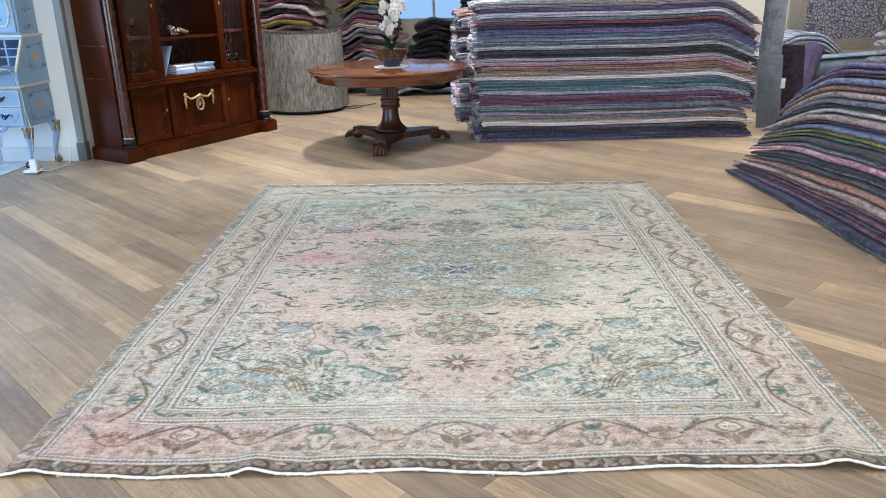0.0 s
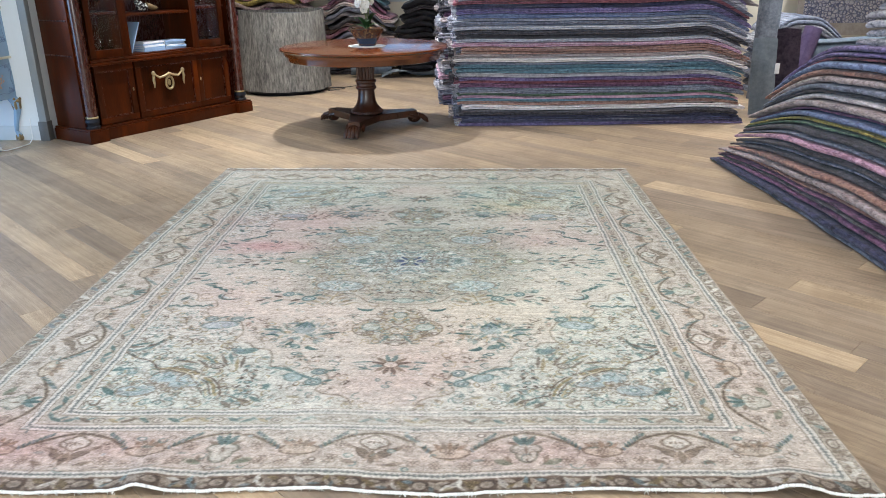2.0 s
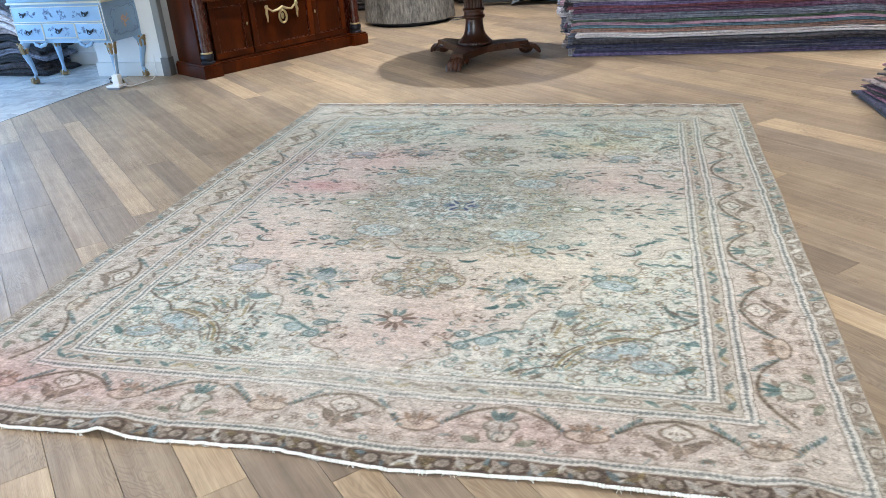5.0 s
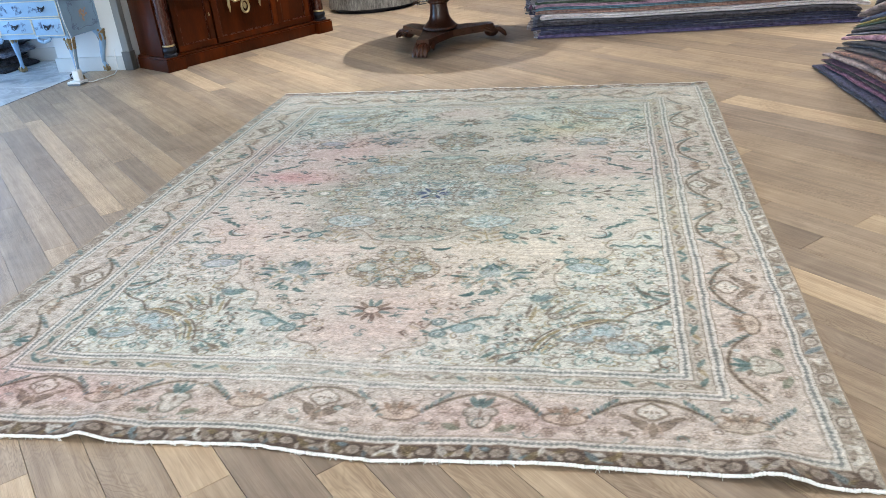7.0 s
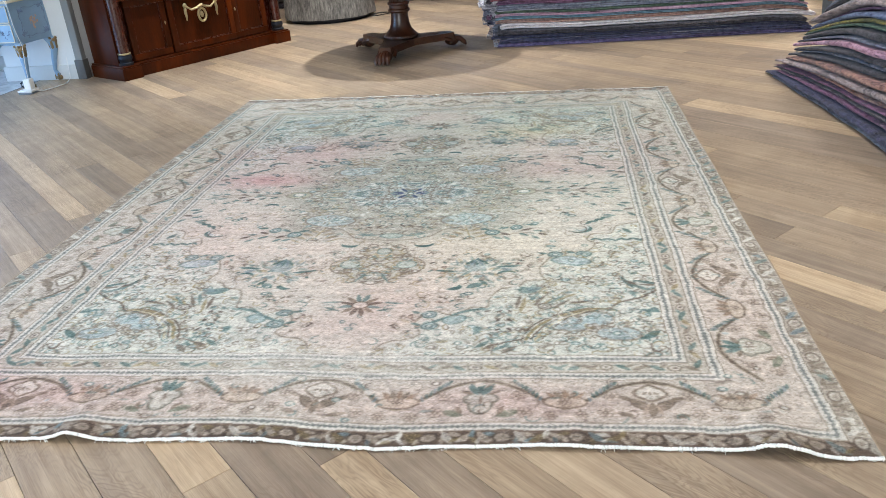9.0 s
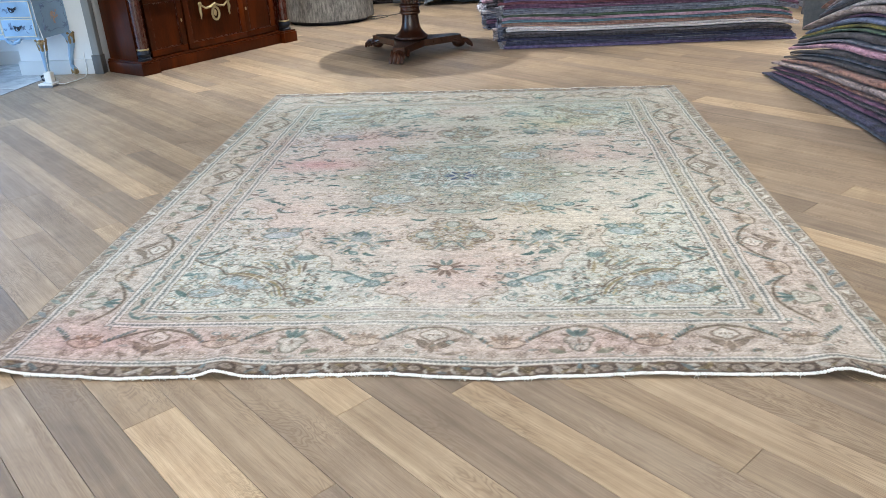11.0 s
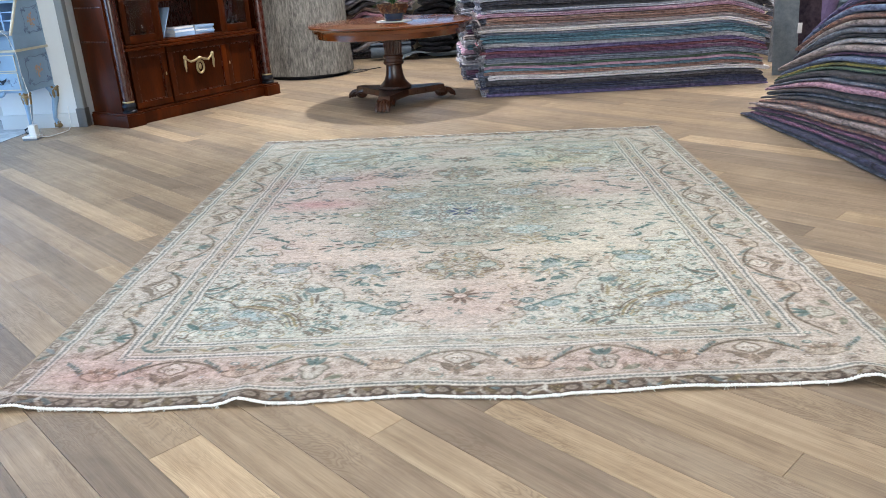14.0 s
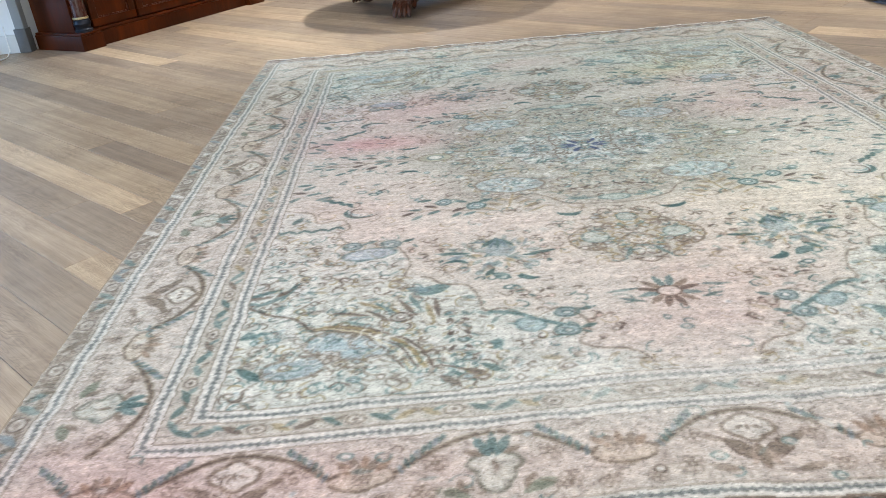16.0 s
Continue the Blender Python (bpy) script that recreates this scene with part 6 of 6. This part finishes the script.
for x0, x1, z0, z1, hs in ((0.03, 1.03, 0.575, 0.70, (0.16, 0.87)), (0.03, 0.335, 0.415, 0.555, (0.18,)), (0.35, 0.71, 0.435, 0.555, (0.53,)), (0.725, 1.03, 0.415, 0.555, (0.88,))):
    dr = part("drawer", box(x0, -0.006, z0, x1, 0.012, z1, 0.006), DESK_PAINT, desk)
    bm = bmesh.new()
    for a, b, c, d in ((x0 - 0.004, x1 + 0.004, z1 - 0.002, z1 + 0.006), (x0 - 0.004, x1 + 0.004, z0 - 0.006, z0 + 0.002), (x0 - 0.006, x0 + 0.001, z0, z1), (x1 - 0.001, x1 + 0.006, z0, z1)):
        box(a, -0.009, c, b, -0.004, d, 0.0015, bm)
    part("drawer_bead", bm, DESK_TRIM, dr)
    for hx in hs:
        part("handle", bat_handle(hx, -0.012, (z0 + z1) / 2), BLACK_METAL, dr, "black bail handle")
    sprig = bmesh.new()
    for hx in (hs if len(hs) == 1 else (0.34, 0.52, 0.68)):
        for s in (-1, 1):
            painted_scroll(sprig, hx + s * 0.085, -0.0066, (z0 + z1) / 2, 0.045, 0.03, int(hx * 77) + s, n=6)
    tagged(part("painted_sprig", sprig, DESK_LINE, dr, "blue painted floral scrolls"), kind="stuff")
# carved apron and cabriole legs with gilt knees
for x in (0.27, 0.80):
    bm = bmesh.new()
    for s in (-1, 1):
        tube([(x + s * 0.07, 0.0, 0.392), (x + s * 0.05, -0.008, 0.372), (x + s * 0.02, -0.012, 0.366), (x, -0.012, 0.350)], [0.012, 0.017, 0.017, 0.010], 8, bm)
    part("apron_carving", bm, DESK_PAINT, desk, "carved shell apron")
for x, y, sx, sy in ((0.05, 0.05, -1, -1), (DW - 0.05, 0.05, 1, -1), (0.05, DD - 0.04, -1, 1), (DW - 0.05, DD - 0.04, 1, 1)):
    px, py = [], []
    pts = [(x, y, 0.40), (x + sx * 0.028, y + sy * 0.022, 0.345), (x + sx * 0.03, y + sy * 0.024, 0.28), (x + sx * 0.006, y + sy * 0.006, 0.17), (x - sx * 0.002, y, 0.09), (x + sx * 0.012, y + sy * 0.010, 0.045)]
    leg = part("leg", tube(pts, [0.040, 0.042, 0.032, 0.021, 0.017, 0.022], 12), DESK_PAINT, desk, "pale blue cabriole leg")
    bm = ball((x + sx * 0.03, y + sy * 0.024, 0.355), 0.046, None, 2, (0.95, 0.95, 0.62))
    for a in range(5):
        t = 2 * math.pi * a / 5
        tube([(x + sx * 0.03 + 0.03 * math.cos(t), y + sy * 0.024 + 0.03 * math.sin(t), 0.35), (x + sx * 0.03 + 0.026 * math.cos(t), y + sy * 0.024 + 0.026 * math.sin(t), 0.30), (x + sx * 0.026 + 0.012 * math.cos(t), y + sy * 0.02 + 0.012 * math.sin(t), 0.245)], [0.016, 0.014, 0.004], 6, bm)
        ball((x + sx * 0.03 + 0.042 * math.cos(t), y + sy * 0.024 + 0.042 * math.sin(t), 0.375), 0.013, bm, 1)
    part("knee_carving", bm, GILT, leg, "gilt carved knee")
    bm = ball((x + sx * 0.016, y + sy * 0.014, 0.026), 0.028, None, 2, (1.15, 1.15, 0.92))
    for a in range(4):
        t = a * math.pi / 2 + 0.4
        tube([(x + sx * 0.012 + 0.014 * math.cos(t), y + sy * 0.012 + 0.014 * math.sin(t), 0.06), (x + sx * 0.016 + 0.034 * math.cos(t), y + sy * 0.014 + 0.034 * math.sin(t), 0.04), (x + sx * 0.016 + 0.036 * math.cos(t), y + sy * 0.014 + 0.036 * math.sin(t), 0.008)], [0.009, 0.010, 0.005], 6, bm)
    part("claw_foot", bm, GILT, leg, "gilt claw and ball foot")
# slanting sides of the writing compartment, its floor, pigeonholes, and the fall front folded down
for x0, x1 in ((0.0, 0.022), (DW - 0.022, DW)):
    b = bmesh.new()
    prof = ((0.0, 0.86), (DD, 0.86), (DD, 1.135), (0.17, 1.135))
    lo, hi = [b.verts.new((x0, y, z)) for y, z in prof], [b.verts.new((x1, y, z)) for y, z in prof]
    b.faces.new(lo)
    b.faces.new(hi[::-1])
    for i in range(4):
        b.faces.new((lo[i], hi[i], hi[(i + 1) % 4], lo[(i + 1) % 4]))
    bmesh.ops.recalc_face_normals(b, faces=b.faces)
    part("sloping_side", b, DESK_PAINT, desk, smooth=False)
    b = tube([(x0 + 0.011, -0.002, 0.862), (x0 + 0.011, 0.168, 1.137)], 0.013, 6)
    part("slope_edge", b, DESK_TRIM, desk)
part("fall_front", box(0.02, -0.30, 0.862, DW - 0.02, 0.02, 0.884, 0.006), DESK_PAINT, desk, "fall front folded down")
part("compartment_back", box(0.022, DD - 0.02, 0.86, DW - 0.022, DD, 1.135), DESK_PAINT, desk)
part("compartment_top", box(0.022, 0.17, 1.115, DW - 0.022, DD - 0.02, 1.135), DESK_PAINT, desk)
for x in (0.20, 0.37, 0.53, 0.69, 0.86):
    part("divider", box(x - 0.006, 0.20, 0.886, x + 0.006, DD - 0.02, 1.115), DESK_PAINT, desk)
for z in (0.97, 1.04):
    part("pigeonhole_shelf", box(0.022, 0.205, z - 0.005, DW - 0.022, DD - 0.02, z + 0.005), DESK_PAINT, desk)
part("upper_moulding", box(-0.012, 0.135, 1.136, DW + 0.012, DD + 0.004, 1.158, 0.007), DESK_TRIM, desk, "cream and gilt moulding")
part("upper_case", box(0.02, 0.175, 1.158, DW - 0.02, DD, 2.05, 0.004), DESK_PAINT, desk)
part("upper_cornice", box(-0.02, 0.13, 2.05, DW + 0.02, DD + 0.01, 2.14, 0.016), DESK_TRIM, desk)
for x0, x1 in ((0.04, 0.525), (0.535, 1.02)):
    dr = part("upper_door", box(x0, 0.155, 1.18, x1, 0.175, 2.02, 0.005), DESK_PAINT, desk)
    pts, n = [], 40
    for i in range(n + 1):
        t = 2 * math.pi * i / n
        xx = (x0 + x1) / 2 + (x1 - x0) * 0.42 * max(-1, min(1, 1.25 * math.cos(t))) * (1 - 0.06 * math.cos(4 * t))
        zz = 1.60 + 0.36 * max(-1, min(1, 1.25 * math.sin(t))) * (1 - 0.05 * math.cos(4 * t))
        pts.append((xx, 0.152, zz))
    part("panel_moulding", tube(pts, 0.009, 6), DESK_TRIM, dr, "shaped cream panel moulding")
    sprig = bmesh.new()
    for zc in (1.32, 1.45, 1.62, 1.78):
        painted_scroll(sprig, (x0 + x1) / 2, 0.1545, zc, 0.15, 0.06, int(zc * 100 + x0 * 10), n=12)
    tagged(part("painted_sprig", sprig, DESK_LINE, dr, "blue painted floral scrolls"), kind="stuff")
# painted flowers and scroll lines on the side panels
for sx in (0,):
    X = DW + 0.0006
    for zc, hgt, yc, hw in ((0.555, 0.115, 0.23, 0.15), (0.97, 0.10, 0.30, 0.10)):
        xs = X + (0.0105 if zc < 0.7 else 0.0)
        rose = bmesh.new()
        g2 = random.Random(int(zc * 100))
        for _ in range(26):
            a, r = g2.random() * 6.28, g2.random() ** 0.7
            ball((xs, yc + 0.055 * r * math.cos(a), zc + 0.065 * r * math.sin(a)), g2.uniform(0.007, 0.014), rose, 1, (0.12, 1, 1))
        part("painted_bouquet", rose, DESK_ROSE, desk, "pink and ochre painted bouquet")
        line = bmesh.new()
        loop = []
        for i in range(49):
            t = 2 * math.pi * i / 48
            loop.append((xs, yc + hw * max(-1, min(1, 1.3 * math.cos(t))) * (1 - 0.05 * math.cos(8 * t)), zc + hgt * max(-1, min(1, 1.3 * math.sin(t))) * (1 - 0.05 * math.cos(8 * t))))
        tube(loop, 0.0026, 4, line)
        for cy in (-1, 1):
            for cz in (-1, 1):
                painted_scroll(line, yc + cy * hw * 0.85, xs, zc + cz * hgt * 0.85, 0.03, 0.022, int(50 + cy * 7 + cz * 3), "x", 5)
        part("painted_line", line, DESK_LINE, desk, "dark blue painted scroll border")
    up = bmesh.new()
    for zc in (1.22, 1.34, 1.48, 1.62):
        painted_scroll(up, 0.31, DW - 0.0195, zc, 0.06, 0.05, int(zc * 31), "x", 9)
    tagged(part("painted_sprig", up, DESK_LINE, desk, "blue painted floral scrolls"), kind="stuff")

# ---- round seat draped with a mottled rug ----
kk = Nodes("mottled_grey_rug", 0.95, spec=0.1)
mv = kk.coords("Object", (1, 1, 0.6))
big = kk.noise(mv, 7, 5, 0.7)
fine = kk.noise(kk.coords("Object", (1, 1, 0.22)), 46, 4, 0.75)
kk.base(kk.mix(0.6, kk.ramp(big, (0.3, srgb(76, 74, 72)), (0.55, srgb(116, 113, 108)), (0.75, srgb(148, 144, 137))), kk.ramp(fine, (0.35, srgb(64, 62, 62)), (0.5, srgb(118, 115, 111)), (0.66, srgb(164, 160, 153)))))
kk.bump(kk.math("ADD", fine, kk.noise(mv, 260, 2)), 0.5, 0.006)
MOTTLED = kk.m
drum = tagged(new("draped_rug_drum"), "grey mottled rug draped round a tall drum, on the oak floor", "rug")
drum.location = (-0.55, 8.00, 0)


def drum_skin(s, t):
    a = 2 * math.pi * s
    r = 0.535 - 0.035 * t + 0.012 * math.sin(7 * a) * (1 - t) + 0.006 * math.sin(13 * a + 4 * t)
    z = 0.045 + 0.915 * t + 0.012 * math.sin(2 * a + 0.6) * t
    return Vector((r * math.cos(a) * 1.02, r * 0.95 * math.sin(a), z))


bm = grid_mesh(drum_skin, 96, 16)
bmesh.ops.remove_doubles(bm, verts=bm.verts, dist=0.0005)
bmesh.ops.solidify(bm, geom=bm.faces[:], thickness=0.018)
part("drape", bm, MOTTLED, drum)
part("drum_top", lathe([(0, 0.86), (0.45, 0.86), (0.46, 0.90), (0.45, 0.915), (0, 0.92)], 48), CLOTH["charcoal"], drum)
part("drum_base", lathe([(0, 0.0), (0.47, 0.0), (0.48, 0.05), (0, 0.05)], 48), BLACK_METAL, drum, "dark round base")

# ---- charger by the desk ----
charger = tagged(new("power_adapter"), "white power adapter plugged on a flat white box on the floor", "power adapter")
charger.matrix_world = basis((-2.20, 4.545, 0), (1.0, 0.05))
part("socket_box", box(-0.062, -0.055, 0, 0.062, 0.055, 0.016, 0.005), GREY_PLASTIC, charger, "grey underside")
part("box_lid", box(-0.065, -0.058, 0.016, 0.065, 0.058, 0.034, 0.006), WHITE_PLASTIC, charger)
part("adapter", box(-0.012, -0.03, 0.034, 0.05, 0.035, 0.125, 0.01), WHITE_PLASTIC, charger)
bm = tube([(-0.02, 0.0, 0.05), (-0.05, 0.0, 0.06), (-0.052, 0.0, 0.085), (-0.02, 0.0, 0.10)], 0.007, 6)
part("plug", bm, BLACK_METAL, charger)
part("cable", tube([(0.02, 0.01, 0.12), (0.015, 0.03, 0.22), (0.02, 0.06, 0.38), (0.015, 0.03, 0.55), (0.02, 0.02, 0.70), (0.0, -0.02, 0.86), (-0.05, -0.02, 0.91)], 0.0022, 6), WHITE_PLASTIC, charger, "thin white cable")
part("cable", tube([(0.062, 0.02, 0.02), (0.10, 0.06, 0.006), (0.14, 0.18, 0.006), (0.16, 0.32, 0.006), (0.13, 0.44, 0.03), (0.12, 0.47, 0.20)], 0.0045, 6), WHITE_PLASTIC, charger, "thin white cable")

# ---- small things ----
def on_book(x, y, z, turn=0.0):
    """A pose on the bookcase, in its own measures."""
    return book.matrix_world @ pose(x, y, z, 0, 0, turn)


def bound_book(w, d, h, cover, m, label, group):
    ob = tagged(new("book"), label, "book", group)
    ob.matrix_world = m
    part("page_block", box(0.004, 0.003, 0.003, w - 0.004, d - 0.004, h - 0.003), PAPER, ob)
    part("cover", box(0, 0, 0, w, d, 0.003, 0.001), cover, ob)
    part("cover", box(0, 0, h - 0.003, w, d, h, 0.001), cover, ob)
    part("spine", box(0, -0.002, 0, w, 0.003, h, 0.001), cover, ob)
    return ob


g = random.Random(77)
for x, n in ((0.80, 5), (1.05, 5)):
    z = 0.712
    for i in range(n):
        h = g.uniform(0.014, 0.02)
        bound_book(0.235, 0.17, h, g.choice((PAPER, BLUE_LIT_PAPER, BLUE_LIT_PAPER)), on_book(x + g.uniform(-0.01, 0.01), BY + 0.06, z, g.uniform(-4, 4)), "pale catalogue in a flat stack on the bookcase", "catalogues")
        z += h
lean = bound_book(0.30, 0.22, 0.012, BLUE_LIT_PAPER, on_book(0.655, BY + 0.05, 0.714) @ pose(0, 0, 0, 0, -62, 10), "pale blue catalogue leaning on the bookcase side", "catalogues")
for x, c, n in ((0.66, BLUE_LIT_PAPER, 3), (0.90, PAPER, 2), (1.08, BLUE_LIT_PAPER, 3)):
    z = 1.432
    for i in range(n):
        bound_book(0.21, 0.16, 0.018, c, on_book(x, BY + 0.05, z, g.uniform(-3, 3)), "pale book lying on the upper shelf, coloured as in blue daylight", "upper books")
        z += 0.018
# small patterned ornament with a gilt tail
orn = tagged(new("ornament"), "small black and white ornament with a gilt tail", "ornament")
orn.matrix_world = on_book(0.86, BY + 0.12, 1.067)
kk = Nodes("ornament_glaze", 0.2)
vo = kk.n("TexVoronoi", Vector=kk.coords("Object"), Scale=55.0)
kk.base(kk.ramp(vo.outputs["Distance"], (0.5, srgb(24, 24, 30)), (0.75, srgb(190, 188, 184))))
bm = ball((0, 0, 0.05), 0.05, None, 3, (0.8, 0.6, 1.0))
ball((0.05, 0, 0.04), 0.04, bm, 2, (0.9, 0.7, 1.0))
ball((-0.03, 0, 0.085), 0.026, bm, 2)
part("body", bm, kk.m, orn)
part("tail", tube([(0.07, 0, 0.06), (0.11, 0, 0.045), (0.15, 0, 0.03), (0.19, 0, 0.034)], [0.024, 0.026, 0.024, 0.010], 10), GILT, orn, "curved gilt tail")


def glass_cup(m, r, h):
    ob = thing("wine_glass", lathe([(0, 0), (r * 0.8, 0), (r * 0.8, 0.004), (0.006, 0.01), (0.005, h * 0.45), (r * 0.7, h * 0.55), (r, h * 0.8), (r * 0.9, h), (r * 0.86, h), (r * 0.95, h * 0.8), (r * 0.6, h * 0.58), (0, h * 0.5)], 20), OLD_GLASS, m, "clear stemmed glass added behind the bookcase door for its reflections", "glass", "glassware")
    ob.visible_shadow = False
    return ob


# glasses added behind both doors, in place of bright reflections in the panes
for x in (0.28, 0.38, 0.48, 1.43, 1.53, 1.64):
    glass_cup(on_book(x, BY + 0.2, 1.09), 0.036, 0.17)
    glass_cup(on_book(x + 0.03, BY + 0.14, 0.702), 0.036, 0.15)

# desk: laptop, papers; cable loop by the drum; tags in the heaps
dm = desk.matrix_world
laptop = tagged(new("laptop"), "closed violet-grey laptop on the open desk flap", "laptop")
laptop.matrix_world = dm @ pose(0.45, -0.27, 0.885, 0, 0, 6)
part("base", box(0, 0, 0, 0.30, 0.21, 0.010, 0.004), GREY_PLASTIC, laptop)
part("lid", box(0, 0, 0.011, 0.30, 0.21, 0.018, 0.003), plain_material("laptop_lid", srgb(124, 122, 168), 0.35, 0.4), laptop)
for i in range(5):
    x = 0.72 + g.uniform(-0.03, 0.05)
    thing("paper_sheet", box(0, 0, 0, 0.21, 0.26, 0.0016), PAPER, dm @ pose(x, -0.26 + g.uniform(0, 0.03), 0.885 + i * 0.0022, 0, 0, g.uniform(-14, 14)), "white sheet of paper on the desk flap", "paper", "papers")

loop = []
for i in range(60):
    t = i / 59
    loop.append((-0.02 + 0.14 * math.sin(7.5 * t) + 0.2 * t, 8.02 - 0.08 * math.cos(9.0 * t) + 0.25 * t, 0.006 + 0.004 * math.sin(11 * t) ** 2))
thing("power_cable", tube(loop, 0.0055, 6), BLACK_RUBBER, None, "loose black power cable looped on the floor", "cable")

# ---- floor boards and marble slabs, piece by piece ----
floor = bpy.data.objects["floor"]
BOARD_TURN = Matrix.Rotation(radians(-42.0), 4, "Z")
GAPW = 0.0013
rnd = random.Random(5)


def board_mesh(length, width, cache={}):
    key = (length, width)
    if key not in cache:
        b = box(0, 0, -0.018, length - GAPW, width - GAPW, 0.0, 0.0009, segments=1)
        cache[key] = mesh_of(b, "floor_board", OAK, False)
    return cache[key]


far_bm = bmesh.new()
near_count = 0
# board edges: a run of known widths in the open floor, chance widths on both sides of it
edges = [0.24, 0.375, 0.53, 0.69, 0.842, 1.0, 1.135, 1.31, 1.433, 1.58, 1.716, 1.87, 2.03, 2.19, 2.33, 2.48, 2.62, 2.77, 2.90, 3.03, 3.17, 3.31, 3.47, 3.63, 3.79, 3.95, 4.12]
while edges[0] > -13.0:
    edges.insert(0, edges[0] - rnd.choice((0.135, 0.16, 0.19, 0.22)))
while edges[-1] < 14.0:
    edges.append(edges[-1] + rnd.choice((0.135, 0.16, 0.19, 0.22)))
for row, upper in zip(edges, edges[1:]):
    width = round(upper - row, 3)
    pos = -13.0 - rnd.random() * 2
    # three end joints that show beside the carpet
    joint = {0.53: 0.607, 1.0: 0.993, 1.58: 1.91}.get(row)
    if joint is not None:
        pos = joint - 7 * 2.0
    while pos < 14.0:
        length = 2.0 if joint is not None else rnd.choice((1.2, 1.6, 2.0, 2.4))
        mid = BOARD_TURN @ Vector((pos + length / 2, row + width / 2, 0))
        ends = [BOARD_TURN @ Vector((pos + a, row + c, 0)) for a in (0, length) for c in (0, width)]
        inside = any(MARBLE_EDGE < e.x < X1 and Y0 < e.y < Y1 for e in ends + [mid])
        if inside:
            m = BOARD_TURN @ Matrix.Translation((pos, row, 0))
            cut = min(e.x for e in ends) < MARBLE_EDGE
            near = -2.5 < mid.x < 5.2 and -2.2 < mid.y < 8.6 and near_count < 300
            if near and not cut:
                ob = new("floor_board", board_mesh(length, width))
                ob.parent, ob.matrix_local = floor, m
                near_count += 1
            else:
                b = box(0, 0, -0.018, length - GAPW, width - GAPW, 0.0, 0.0009, segments=1)
                if cut:
                    inv = m.inverted()
                    bmesh.ops.bisect_plane(b, geom=b.verts[:] + b.edges[:] + b.faces[:], plane_co=inv @ Vector((MARBLE_EDGE, 0, 0)),
                                           plane_no=inv.to_3x3() @ Vector((-1, 0, 0)), clear_outer=True)
                    bmesh.ops.holes_fill(b, edges=b.edges[:])
                if near:
                    ob = new("floor_board", mesh_of(b, "floor_board", OAK, False))
                    ob.parent, ob.matrix_local = floor, m
                    near_count += 1
                else:
                    me = mesh_of(b, "floor_board", OAK, False)
                    me.transform(BOARD_TURN.inverted() @ m)
                    far_bm.from_mesh(me)
                    bpy.data.meshes.remove(me)
        pos += length
far = new("far_floor_boards", mesh_of(far_bm, "far_floor_boards", OAK, False))
far.parent, far.matrix_local = floor, BOARD_TURN
tagged(far, kind="stuff")

kk = Nodes("polished_marble", 0.12, spec=0.5)
mv = kk.coords("Object")
vein = kk.ramp(kk.noise(mv, 2.2, 8, 0.65, 1.6), (0.42, srgb(176, 178, 180)), (0.5, srgb(206, 207, 207)), (0.62, srgb(220, 220, 218)))
kk.base(kk.mix(0.3, vein, kk.ramp(kk.noise(mv, 14, 5, 0.6), (0.35, srgb(190, 190, 190)), (0.7, srgb(226, 226, 224)))))
MARBLE = kk.m
marble = thing("marble_floor", box(X0, Y0, -0.02, MARBLE_EDGE - 0.012, Y1, -0.012), GAP, label="pale grey polished marble slabs beside the oak floor", category="floor", kind="structure")
thing("trim", box(MARBLE_EDGE - 0.01, Y0, -0.02, MARBLE_EDGE, Y1, 0.001), BLACK_METAL, label="thin dark metal strip between marble and oak", category="trim", kind="structure")
slab = mesh_of(box(0, 0, -0.012, 0.783, 0.797, 0.0, 0.001, segments=1), "marble_slab", MARBLE, False)
for i in range(3):
    for j in range(18):
        ob = new("marble_slab", slab)
        ob.parent = marble
        ob.matrix_local = pose(MARBLE_EDGE - 0.012 - 0.786 * (i + 1), Y0 + 0.8 * j, 0)
